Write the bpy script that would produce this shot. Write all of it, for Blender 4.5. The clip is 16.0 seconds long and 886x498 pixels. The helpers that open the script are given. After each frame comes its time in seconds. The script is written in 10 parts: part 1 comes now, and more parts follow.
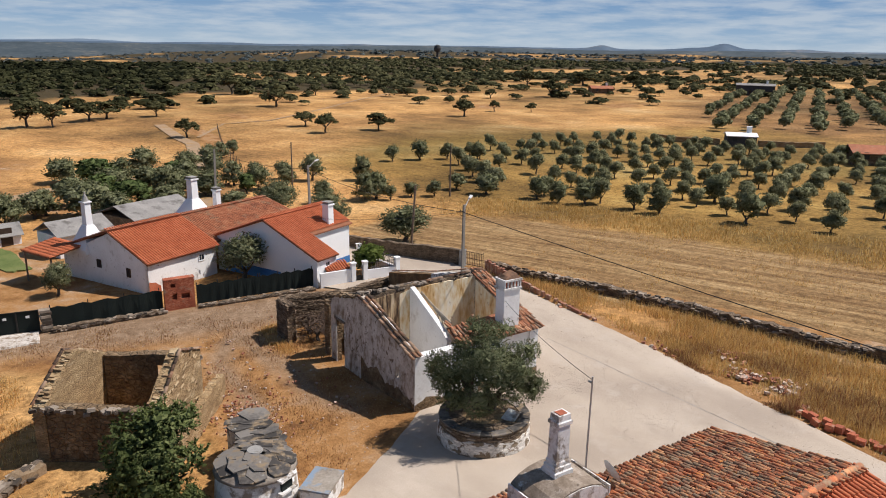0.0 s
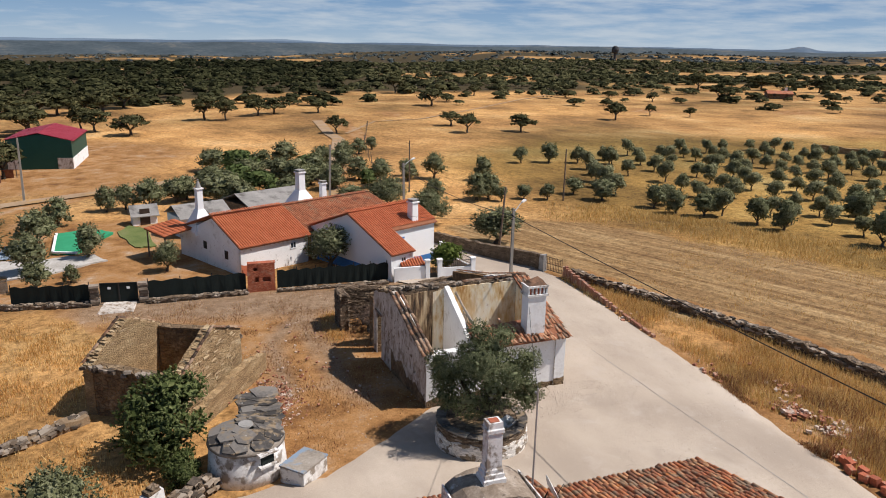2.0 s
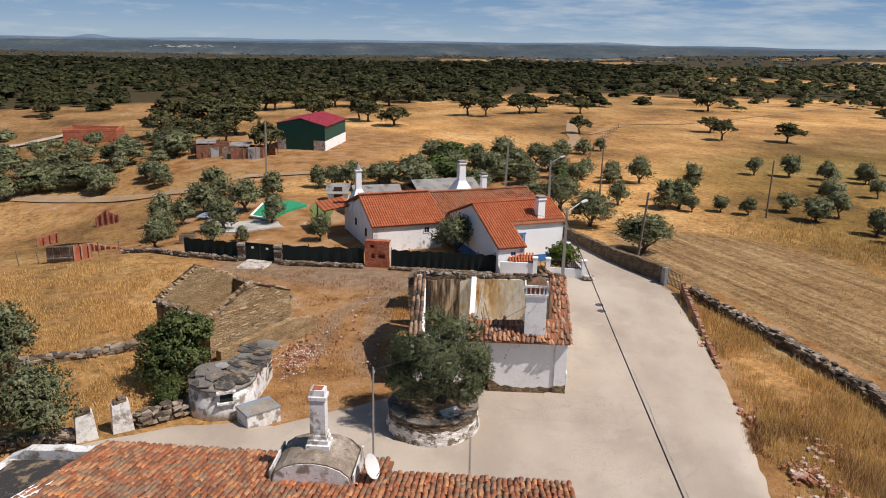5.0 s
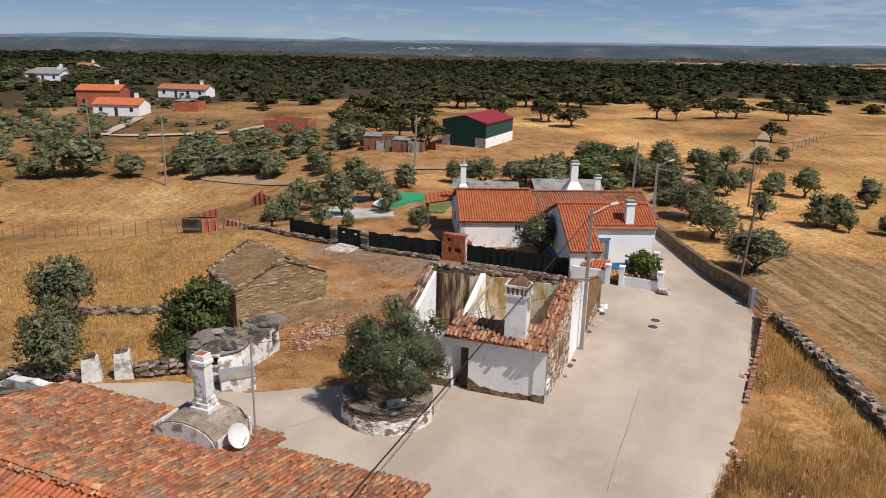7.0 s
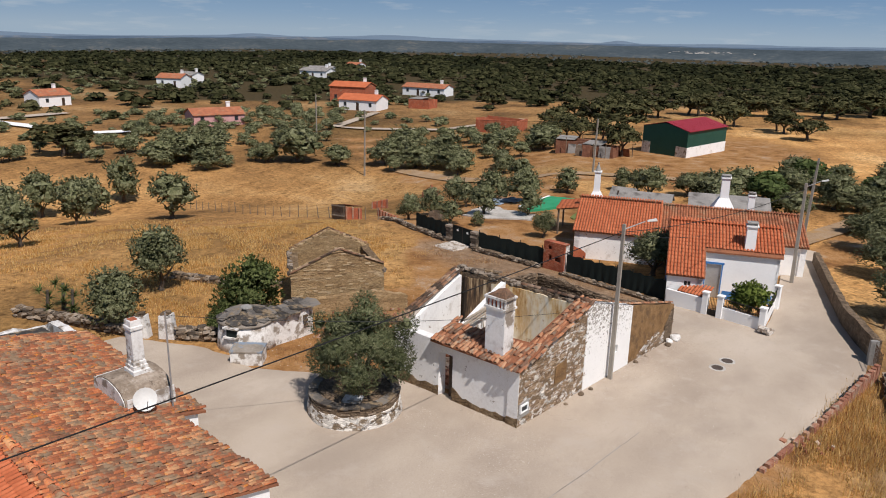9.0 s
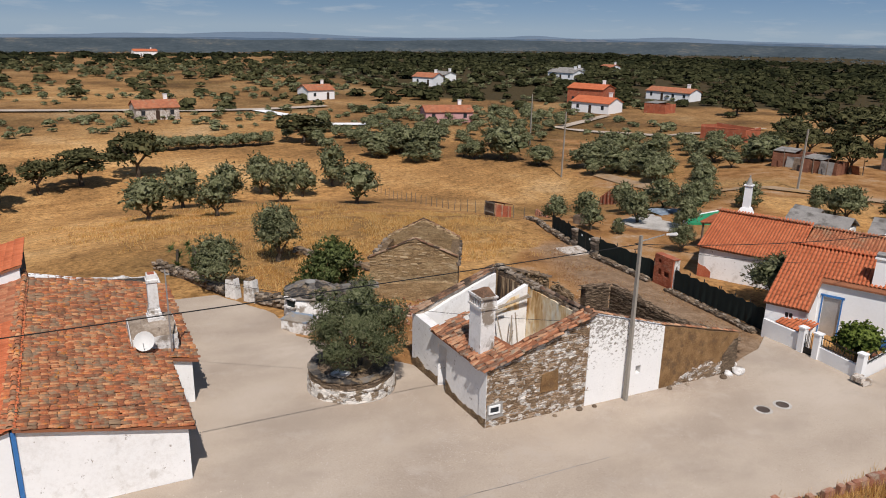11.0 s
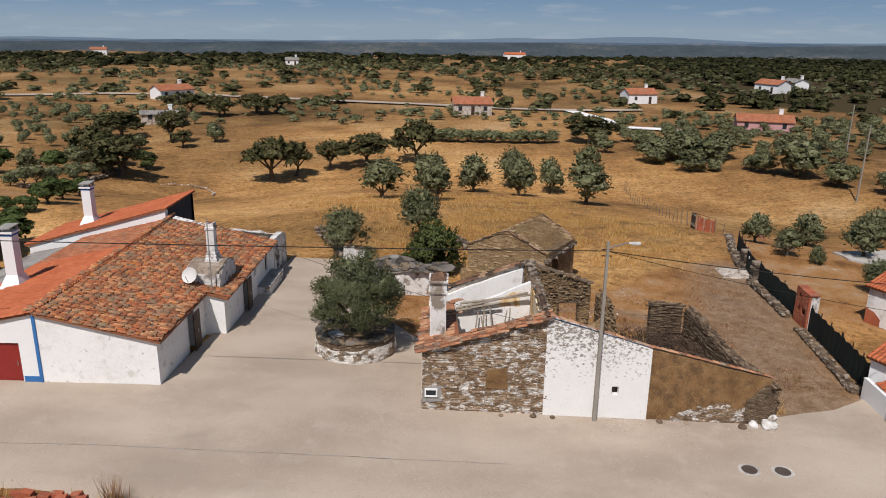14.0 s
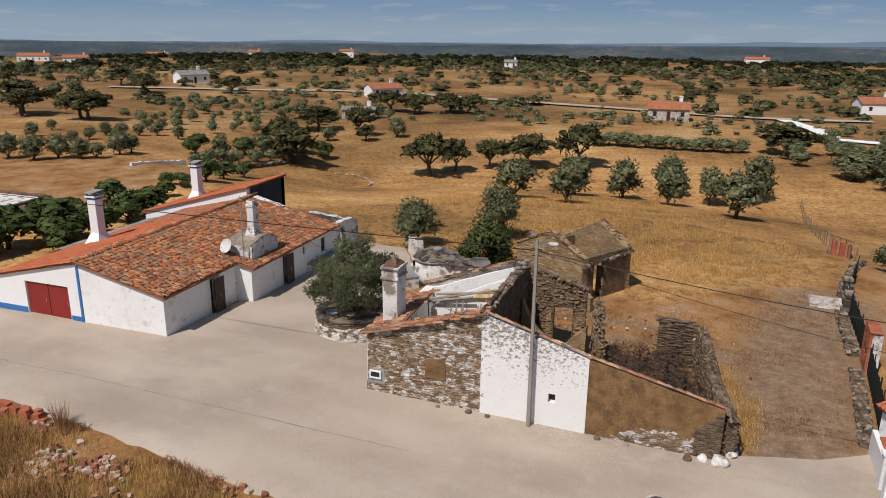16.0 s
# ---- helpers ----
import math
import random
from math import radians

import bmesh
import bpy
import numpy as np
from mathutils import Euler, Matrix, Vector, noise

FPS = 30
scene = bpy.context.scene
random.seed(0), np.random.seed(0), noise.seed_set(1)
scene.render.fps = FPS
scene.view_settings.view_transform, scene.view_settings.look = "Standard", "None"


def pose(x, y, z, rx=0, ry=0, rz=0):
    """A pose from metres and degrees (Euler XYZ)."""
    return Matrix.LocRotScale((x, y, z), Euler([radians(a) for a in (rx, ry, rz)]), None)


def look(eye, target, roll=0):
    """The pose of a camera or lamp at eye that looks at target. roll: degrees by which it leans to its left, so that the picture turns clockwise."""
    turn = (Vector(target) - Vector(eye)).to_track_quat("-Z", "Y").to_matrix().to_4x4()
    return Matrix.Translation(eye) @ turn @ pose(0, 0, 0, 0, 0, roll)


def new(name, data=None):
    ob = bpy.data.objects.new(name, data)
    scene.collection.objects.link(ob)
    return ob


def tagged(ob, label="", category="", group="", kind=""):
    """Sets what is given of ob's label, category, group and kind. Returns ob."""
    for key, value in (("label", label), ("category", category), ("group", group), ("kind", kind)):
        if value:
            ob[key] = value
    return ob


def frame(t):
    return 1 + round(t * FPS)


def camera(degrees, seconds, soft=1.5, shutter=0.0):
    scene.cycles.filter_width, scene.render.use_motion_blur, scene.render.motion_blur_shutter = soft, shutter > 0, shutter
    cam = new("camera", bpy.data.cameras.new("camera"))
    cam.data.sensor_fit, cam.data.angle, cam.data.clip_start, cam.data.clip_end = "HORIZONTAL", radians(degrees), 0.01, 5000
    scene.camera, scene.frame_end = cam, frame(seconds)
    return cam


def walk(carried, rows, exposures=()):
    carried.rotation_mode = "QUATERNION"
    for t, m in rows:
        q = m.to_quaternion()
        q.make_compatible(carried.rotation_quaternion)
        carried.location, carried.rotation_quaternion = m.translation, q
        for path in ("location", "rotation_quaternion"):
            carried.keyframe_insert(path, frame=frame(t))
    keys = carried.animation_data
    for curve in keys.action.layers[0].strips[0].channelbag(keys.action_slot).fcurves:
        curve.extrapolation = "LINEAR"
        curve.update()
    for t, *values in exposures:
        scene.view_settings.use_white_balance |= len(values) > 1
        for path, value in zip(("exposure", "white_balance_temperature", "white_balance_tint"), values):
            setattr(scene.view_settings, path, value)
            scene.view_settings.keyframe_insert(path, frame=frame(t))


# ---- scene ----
cam = camera(62.1, 16.0, soft=1.0)
METRES, EYE, TILT, LEAN, TURN = 80.0, 15.6, 0.0, 0.0, -33.8
ROWS = [
    (0.0, 0.0, 0.0, 0.0, 0.29, -15.52, -1.05),
    (0.5, 0.0186, -0.0, 0.001, 4.35, -15.57, -1.07),
    (1.0, 0.0381, 0.0006, 0.0019, 8.11, -15.63, -1.13),
    (1.5, 0.0596, 0.0024, 0.0026, 10.98, -15.68, -1.17),
    (2.0, 0.083, 0.0053, 0.003, 13.8, -15.72, -1.17),
    (2.5, 0.1082, 0.01, 0.003, 17.4, -15.77, -1.2),
    (3.0, 0.1343, 0.0166, 0.0027, 21.18, -15.8, -1.21),
    (3.5, 0.1609, 0.0254, 0.0022, 25.12, -15.85, -1.21),
    (4.0, 0.1882, 0.037, 0.0015, 29.28, -15.9, -1.25),
    (6.5, 0.3096, 0.1425, -0.0049, 51.16, -16.16, -1.24),
    (7.0, 0.3255, 0.1722, -0.006, 55.49, -16.19, -1.22),
    (7.5, 0.3384, 0.2038, -0.0067, 59.93, -16.23, -1.26),
    (8.0, 0.3501, 0.2368, -0.0073, 64.78, -16.26, -1.25),
    (8.5, 0.361, 0.2709, -0.0077, 70.33, -16.32, -1.26),
    (9.0, 0.3707, 0.3058, -0.0078, 75.93, -16.39, -1.3),
    (11.5, 0.3856, 0.4729, -0.0071, 101.67, -16.71, -1.08),
    (12.0, 0.3805, 0.505, -0.0079, 106.5, -16.75, -1.04),
    (12.5, 0.3719, 0.5363, -0.0088, 111.3, -16.77, -0.99),
    (13.0, 0.3609, 0.5668, -0.0101, 115.91, -16.78, -0.93),
    (13.5, 0.3468, 0.5963, -0.0111, 120.44, -16.77, -0.89),
    (14.0, 0.3301, 0.6255, -0.0121, 124.98, -16.76, -0.83),
    (14.5, 0.311, 0.6534, -0.0131, 129.51, -16.75, -0.77),
    (15.0, 0.2896, 0.6801, -0.0139, 134.04, -16.76, -0.72),
    (15.5, 0.2659, 0.7053, -0.0147, 138.58, -16.74, -0.68),
    (16.0, 0.2405, 0.7295, -0.0154, 143.09, -16.72, -0.63),
]
walk(cam, [(t, pose(0, 0, EYE, TILT, LEAN, TURN) @ pose(METRES * x, METRES * y, METRES * z, 90 + pitch, roll, yaw)) for t, x, y, z, yaw, pitch, roll in ROWS], exposures=[(0.0, 0.11), (4.0, 0.04), (7.5, -0.09), (12.0, -0.25), (16.0, -0.36)])

# ---- world, sun ----
SUN_AZ, SUN_EL = -19.0, 55.0
world = bpy.data.worlds.new("sky_world")
scene.world = world
world.use_nodes = True
wn, wl = world.node_tree.nodes, world.node_tree.links
wn.clear()
w_out = wn.new("ShaderNodeOutputWorld")
w_bg = wn.new("ShaderNodeBackground")
w_bg.inputs["Strength"].default_value = 0.077
w_sky = wn.new("ShaderNodeTexSky")
w_sky.sky_type = "NISHITA"
w_sky.sun_disc = False
w_sky.sun_elevation = radians(SUN_EL)
w_sky.sun_rotation = radians(90 - SUN_AZ)
w_sky.altitude = 250
w_sky.air_density, w_sky.dust_density, w_sky.ozone_density = 1.0, 0.15, 2.5
# small fair-weather clouds low in the sky, thickening to a pale veil in the north-east
w_tc = wn.new("ShaderNodeTexCoord")
w_sep = wn.new("ShaderNodeSeparateXYZ")
w_map = wn.new("ShaderNodeMapping")
w_map.inputs["Scale"].default_value = (13.0, 13.0, 95.0)
w_map.inputs["Location"].default_value = (3.1, 1.7, 0.4)
w_noise = wn.new("ShaderNodeTexNoise")
w_noise.inputs["Scale"].default_value = 1.0
w_noise.inputs["Detail"].default_value = 6
w_noise.inputs["Roughness"].default_value = 0.58
w_veil = wn.new("ShaderNodeVectorMath")
w_veil.operation = "DOT_PRODUCT"
w_veil.inputs[1].default_value = (math.cos(radians(40)), math.sin(radians(40)), 0)
w_more = wn.new("ShaderNodeMapRange")
w_more.interpolation_type = "SMOOTHSTEP"
w_more.inputs["From Min"].default_value, w_more.inputs["From Max"].default_value = 0.35, 0.95
w_more.inputs["To Min"].default_value, w_more.inputs["To Max"].default_value = 0.0, 0.17
w_add = wn.new("ShaderNodeMath")
w_add.operation = "ADD"
w_ramp = wn.new("ShaderNodeValToRGB")
w_ramp.color_ramp.elements[0].position, w_ramp.color_ramp.elements[1].position = 0.54, 0.80
w_mix = wn.new("ShaderNodeMix")
w_mix.data_type = "RGBA"
w_mix.inputs["B"].default_value = (7.2, 7.8, 8.4, 1)
w_half = wn.new("ShaderNodeMath")
w_half.operation = "MULTIPLY"
w_half.inputs[1].default_value = 0.56
wl.new(w_tc.outputs["Generated"], w_sep.inputs[0])
wl.new(w_tc.outputs["Generated"], w_map.inputs["Vector"])
wl.new(w_tc.outputs["Generated"], w_veil.inputs[0])
wl.new(w_veil.outputs["Value"], w_more.inputs["Value"])
wl.new(w_map.outputs[0], w_noise.inputs["Vector"])
wl.new(w_noise.outputs[0], w_add.inputs[0])
wl.new(w_more.outputs[0], w_add.inputs[1])
wl.new(w_add.outputs[0], w_ramp.inputs[0])
wl.new(w_ramp.outputs[0], w_half.inputs[0])
wl.new(w_half.outputs[0], w_mix.inputs["Factor"])
# pale haze along the horizon, blue above
w_haze = wn.new("ShaderNodeValToRGB")
for pos, c in ((0.0, (4.6, 5.9, 7.3)), (0.022, (3.4, 5.0, 7.0)), (0.06, (2.1, 3.75, 6.3)), (0.14, (1.6, 2.95, 5.4))):
    e = w_haze.color_ramp.elements[0] if pos == 0.0 else w_haze.color_ramp.elements.new(pos)
    e.color = (c[0] / 10, c[1] / 10, c[2] / 10, 1)
w_haze.color_ramp.elements.remove(w_haze.color_ramp.elements[-1])
w_ten = wn.new("ShaderNodeVectorMath")
w_ten.operation = "SCALE"
w_ten.inputs["Scale"].default_value = 10
w_low = wn.new("ShaderNodeMapRange")
w_low.inputs["From Min"].default_value, w_low.inputs["From Max"].default_value = 0.07, 0.30
w_base = wn.new("ShaderNodeMix")
w_base.data_type = "RGBA"
wl.new(w_sep.outputs["Z"], w_haze.inputs[0])
wl.new(w_haze.outputs[0], w_ten.inputs[0])
wl.new(w_sep.outputs["Z"], w_low.inputs["Value"])
wl.new(w_low.outputs[0], w_base.inputs["Factor"])
wl.new(w_ten.outputs[0], w_base.inputs["A"])
wl.new(w_sky.outputs[0], w_base.inputs["B"])
wl.new(w_base.outputs["Result"], w_mix.inputs["A"])
wl.new(w_mix.outputs["Result"], w_bg.inputs["Color"])
wl.new(w_bg.outputs[0], w_out.inputs["Surface"])

sun = new("sun", bpy.data.lights.new("sun", "SUN"))
sun.data.energy, sun.data.angle, sun.data.color = 5.0, radians(0.53), (1.0, 0.932, 0.885)
sun.matrix_world = look((math.cos(radians(SUN_AZ)) * 100, math.sin(radians(SUN_AZ)) * 100, math.tan(radians(SUN_EL)) * 100), (0, 0, 0))
scene.view_settings.exposure = 0.0

# ---- materials ----
def material(name, colors, scale=1.0, fine=12.0, rough=0.9, bump=0.3, bump_scale=None, metal=0.0, spec=0.3,
             island=0.0, per_object=0.0, stain=None, stain_scale=0.35, stain_lo=0.52, stain_hi=0.66, stretch=None, dist=0.02, cells=None, cell_mix=0.85, stain2=None, stain2_scale=3.0, stain2_lo=0.64, stain2_hi=0.70, stain_z=None, band=(0.32, 0.68), thin=0.0):
    """Colour from noise at two scales between the given colours; island / per_object vary pieces by value; stain: a second colour in blotches."""
    m = bpy.data.materials.new(name)
    m.use_nodes = True
    n, l = m.node_tree.nodes, m.node_tree.links
    b = n["Principled BSDF"]
    b.inputs["Roughness"].default_value = rough
    b.inputs["Metallic"].default_value = metal
    b.inputs["Specular IOR Level"].default_value = spec
    geo = n.new("ShaderNodeNewGeometry")
    vec = geo.outputs["Position"]
    if stretch:
        mp = n.new("ShaderNodeMapping")
        mp.inputs["Scale"].default_value = stretch
        l.new(vec, mp.inputs["Vector"])
        vec = mp.outputs["Vector"]
    big = n.new("ShaderNodeTexNoise")
    big.inputs["Scale"].default_value, big.inputs["Detail"].default_value = scale, 5
    small = n.new("ShaderNodeTexNoise")
    small.inputs["Scale"].default_value, small.inputs["Detail"].default_value = fine, 6
    small.inputs["Roughness"].default_value = 0.65
    l.new(vec, big.inputs["Vector"])
    l.new(vec, small.inputs["Vector"])
    avg = n.new("ShaderNodeMath")
    avg.operation = "MULTIPLY_ADD"
    avg.inputs[1].default_value, avg.inputs[2].default_value = 0.5, 0.0
    addm = n.new("ShaderNodeMath")
    addm.operation = "MULTIPLY_ADD"
    addm.inputs[1].default_value = 0.5
    l.new(big.outputs[0], avg.inputs[0])
    l.new(small.outputs[0], addm.inputs[0])
    l.new(avg.outputs[0], addm.inputs[2])
    value = addm.outputs[0]
    if island or per_object:
        src = geo.outputs["Random Per Island"]
        if per_object:
            src = n.new("ShaderNodeObjectInfo").outputs["Random"]
        k = n.new("ShaderNodeMath")
        k.operation = "MULTIPLY_ADD"
        k.inputs[1].default_value = island or per_object
        l.new(src, k.inputs[0])
        off = n.new("ShaderNodeMath")
        off.operation = "SUBTRACT"
        off.inputs[1].default_value = 0.5 * (island or per_object)
        l.new(value, k.inputs[2])
        l.new(k.outputs[0], off.inputs[0])
        value = off.outputs[0]
    ramp = n.new("ShaderNodeValToRGB")
    e = ramp.color_ramp.elements
    lo, hi = band
    while len(e) < len(colors):
        e.new(0.5)
    for i, c in enumerate(colors):
        e[i].position = lo + (hi - lo) * i / max(1, len(colors) - 1)
        e[i].color = (*c, 1)
    l.new(value, ramp.inputs[0])
    col = ramp.outputs[0]
    if stain:
        sn = n.new("ShaderNodeTexNoise")
        sn.inputs["Scale"].default_value, sn.inputs["Detail"].default_value = stain_scale, 8
        sn.inputs["Roughness"].default_value = 0.62
        l.new(vec, sn.inputs["Vector"])
        worn_at = sn.outputs[0]
        if stain_z:
            # wear that thins out below the wall top
            sp = n.new("ShaderNodeSeparateXYZ")
            l.new(geo.outputs["Position"], sp.inputs[0])
            zr = n.new("ShaderNodeMapRange")
            zr.inputs["From Min"].default_value, zr.inputs["From Max"].default_value = stain_z
            zr.inputs["To Min"].default_value, zr.inputs["To Max"].default_value = -0.17, 0.045
            l.new(sp.outputs["Z"], zr.inputs["Value"])
            zm = n.new("ShaderNodeMath")
            zm.operation = "ADD"
            l.new(worn_at, zm.inputs[0])
            l.new(zr.outputs[0], zm.inputs[1])
            worn_at = zm.outputs[0]
        sr = n.new("ShaderNodeMapRange")
        sr.inputs["From Min"].default_value, sr.inputs["From Max"].default_value = stain_lo, stain_hi
        l.new(worn_at, sr.inputs["Value"])
        amount = sr.outputs[0]
        mx = n.new("ShaderNodeMix")
        mx.data_type = "RGBA"
        mx.inputs["B"].default_value = (*stain, 1)
        l.new(amount, mx.inputs["Factor"])
        l.new(col, mx.inputs["A"])
        col = mx.outputs["Result"]
    if stain2:
        s2 = n.new("ShaderNodeTexNoise")
        s2.inputs["Scale"].default_value, s2.inputs["Detail"].default_value = stain2_scale, 6
        s2.inputs["Roughness"].default_value = 0.7
        l.new(geo.outputs["Position"], s2.inputs["Vector"])
        r2 = n.new("ShaderNodeMapRange")
        r2.inputs["From Min"].default_value, r2.inputs["From Max"].default_value = stain2_lo, stain2_hi
        l.new(s2.outputs[0], r2.inputs["Value"])
        m2 = n.new("ShaderNodeMix")
        m2.data_type = "RGBA"
        m2.inputs["B"].default_value = (*stain2, 1)
        l.new(r2.outputs[0], m2.inputs["Factor"])
        l.new(col, m2.inputs["A"])
        col = m2.outputs["Result"]
    joint = None
    if cells:
        # coursed rubble: each stone its own tone, dark recessed joints
        cm = n.new("ShaderNodeMapping")
        cm.inputs["Scale"].default_value = cells
        l.new(geo.outputs["Position"], cm.inputs["Vector"])
        va = n.new("ShaderNodeTexVoronoi")
        vb = n.new("ShaderNodeTexVoronoi")
        vb.feature = "DISTANCE_TO_EDGE"
        for v in (va, vb):
            v.inputs["Scale"].default_value = 1.0
            l.new(cm.outputs[0], v.inputs["Vector"])
        tone = n.new("ShaderNodeMapRange")
        tone.inputs["To Min"].default_value, tone.inputs["To Max"].default_value = 0.62, 1.38
        sepc = n.new("ShaderNodeSeparateColor")
        l.new(va.outputs["Color"], sepc.inputs[0])
        l.new(sepc.outputs[0], tone.inputs["Value"])
        edge = n.new("ShaderNodeMapRange")
        edge.inputs["From Max"].default_value = 0.13
        edge.inputs["To Min"].default_value = 0.45
        l.new(vb.outputs["Distance"], edge.inputs["Value"])
        mul = n.new("ShaderNodeMath")
        mul.operation = "MULTIPLY"
        l.new(tone.outputs[0], mul.inputs[0])
        l.new(edge.outputs[0], mul.inputs[1])
        cx = n.new("ShaderNodeMix")
        cx.data_type, cx.blend_type = "RGBA", "MULTIPLY"
        cx.inputs["Factor"].default_value = cell_mix
        l.new(col, cx.inputs["A"])
        l.new(mul.outputs[0], cx.inputs["B"])
        col = cx.outputs["Result"]
        joint = edge.outputs[0]
    l.new(col, b.inputs["Base Color"])
    if bump:
        bp = n.new("ShaderNodeBump")
        bp.inputs["Strength"].default_value, bp.inputs["Distance"].default_value = bump, dist
        if bump_scale:
            bn = n.new("ShaderNodeTexNoise")
            bn.inputs["Scale"].default_value, bn.inputs["Detail"].default_value = bump_scale, 5
            l.new(vec, bn.inputs["Vector"])
            l.new(bn.outputs[0], bp.inputs["Height"])
        else:
            if joint:
                jm = n.new("ShaderNodeMath")
                jm.operation = "MULTIPLY_ADD"
                jm.inputs[1].default_value = 0.5
                l.new(small.outputs[0], jm.inputs[0])
                l.new(joint, jm.inputs[2])
                l.new(jm.outputs[0], bp.inputs["Height"])
            else:
                l.new(small.outputs[0], bp.inputs["Height"])
        l.new(bp.outputs[0], b.inputs["Normal"])
    if thin:
        # leaves let part of the sun through
        tr = n.new("ShaderNodeBsdfTranslucent")
        l.new(col, tr.inputs["Color"])
        ms = n.new("ShaderNodeMixShader")
        ms.inputs[0].default_value = thin
        l.new(b.outputs[0], ms.inputs[1])
        l.new(tr.outputs[0], ms.inputs[2])
        l.new(ms.outputs[0], n["Material Output"].inputs["Surface"])
    return m


WHITE = material("limewashed plaster", [(0.74, 0.72, 0.69), (0.85, 0.84, 0.82), (0.89, 0.88, 0.86)], 0.8, 9, stain=(0.52, 0.48, 0.43), stain_scale=1.1, stain_lo=0.58, stain_hi=0.76, stain2=(0.36, 0.32, 0.28), stain2_scale=3.6, stain2_lo=0.635, stain2_hi=0.67, bump=0.4)
WHITE_OLD = material("dirty flaking limewash", [(0.46, 0.42, 0.38), (0.70, 0.68, 0.65), (0.80, 0.79, 0.77)], 1.3, 9, stain=(0.27, 0.225, 0.18), stain_scale=1.7, stain_lo=0.51, stain_hi=0.60, stain2=(0.13, 0.10, 0.08), stain2_scale=4.0, stain2_lo=0.62, stain2_hi=0.68, bump=0.5)
WHITE_CLEAN = material("fresh white paint", [(0.80, 0.80, 0.79), (0.87, 0.87, 0.86)], 0.7, 8, bump=0.15)
WHITE_STREAK = material("streaked old limewash", [(0.29, 0.23, 0.175), (0.54, 0.485, 0.425), (0.72, 0.685, 0.64)], 1.3, 7, stretch=(1.5, 1.5, 0.8), stain=(0.24, 0.175, 0.12), stain_scale=1.5, stain_lo=0.50, stain_hi=0.62, stain2=(0.15, 0.105, 0.072), stain2_scale=3.2, stain2_lo=0.57, stain2_hi=0.64, bump=0.7, dist=0.04)
PEEL = material("limewash peeling off slate masonry", [(0.165, 0.104, 0.058), (0.29, 0.196, 0.118), (0.41, 0.31, 0.215)], 1.3, 14, stain=(0.70, 0.665, 0.615), stain_scale=2.6, stain_lo=0.505, stain_hi=0.57, bump=0.9, stretch=(1, 1, 1.7), dist=0.05, cells=(3.4, 3.4, 11), cell_mix=0.75, stain2=(0.60, 0.575, 0.54), stain2_scale=7.0, stain2_lo=0.60, stain2_hi=0.66)
PEEL_LIGHT = material("cracked white limewash", [(0.79, 0.78, 0.76), (0.87, 0.86, 0.84)], 0.8, 9, stain=(0.27, 0.24, 0.205), stain_scale=7.5, stain_lo=0.47, stain_hi=0.58, stain_z=(0.7, 3.5), bump=0.5, stretch=(1, 1, 1.5), stain2=(0.30, 0.265, 0.23), stain2_scale=6.0, stain2_lo=0.675, stain2_hi=0.70)
OCHRE = material("ochre stained inner plaster", [(0.46, 0.22, 0.06), (0.74, 0.52, 0.26), (0.85, 0.73, 0.52), (0.88, 0.81, 0.67)], 0.8, 3, stretch=(1.5, 1.5, 0.45), band=(0.36, 0.60), stain=(0.58, 0.38, 0.18), stain_scale=0.7, stain_lo=0.52, stain_hi=0.68, stain2=(0.40, 0.22, 0.09), stain2_scale=2.2, stain2_lo=0.61, stain2_hi=0.73)
SOOT = material("sooty streaked inner plaster", [(0.035, 0.026, 0.020), (0.14, 0.085, 0.048), (0.42, 0.29, 0.16), (0.74, 0.60, 0.40)], 0.8, 4, stretch=(1.9, 1.9, 0.22), band=(0.42, 0.62), stain=(0.60, 0.49, 0.32), stain_scale=0.8, stain_lo=0.54, stain_hi=0.66)
STONE = material("brown slate rubble masonry", [(0.075, 0.052, 0.034), (0.165, 0.115, 0.073), (0.29, 0.215, 0.145)], 2.0, 16, bump=0.9, dist=0.06, cells=(3.6, 3.6, 12), cell_mix=0.7)
EARTH = material("rammed earth and rubble", [(0.19, 0.120, 0.060), (0.35, 0.235, 0.120), (0.50, 0.37, 0.208)], 1.0, 11, bump=0.9, dist=0.05, stretch=(1, 1, 2.6), cells=(4.2, 4.2, 15.0), cell_mix=0.45, stain=(0.58, 0.46, 0.30), stain_scale=0.8, stain_lo=0.58, stain_hi=0.75)
RENDER = material("brown earth render", [(0.118, 0.063, 0.026), (0.232, 0.132, 0.056), (0.315, 0.190, 0.088)], 1.4, 22, band=(0.38, 0.62), stain=(0.14, 0.083, 0.041), stain_scale=2.6, stain_lo=0.50, stain_hi=0.64, bump=0.8, dist=0.03, stain2=(0.38, 0.26, 0.145), stain2_scale=9, stain2_lo=0.61, stain2_hi=0.68)
TILE_OLD = material("weathered clay tile", [(0.235, 0.108, 0.058), (0.34, 0.125, 0.064), (0.52, 0.165, 0.066), (0.60, 0.31, 0.15)], 1.3, 14, rough=0.9, per_object=0.40, stain=(0.31, 0.205, 0.125), stain_scale=2.0, stain_lo=0.50, stain_hi=0.60, stain2=(0.66, 0.24, 0.045), stain2_scale=3.2, stain2_lo=0.58, stain2_hi=0.66)
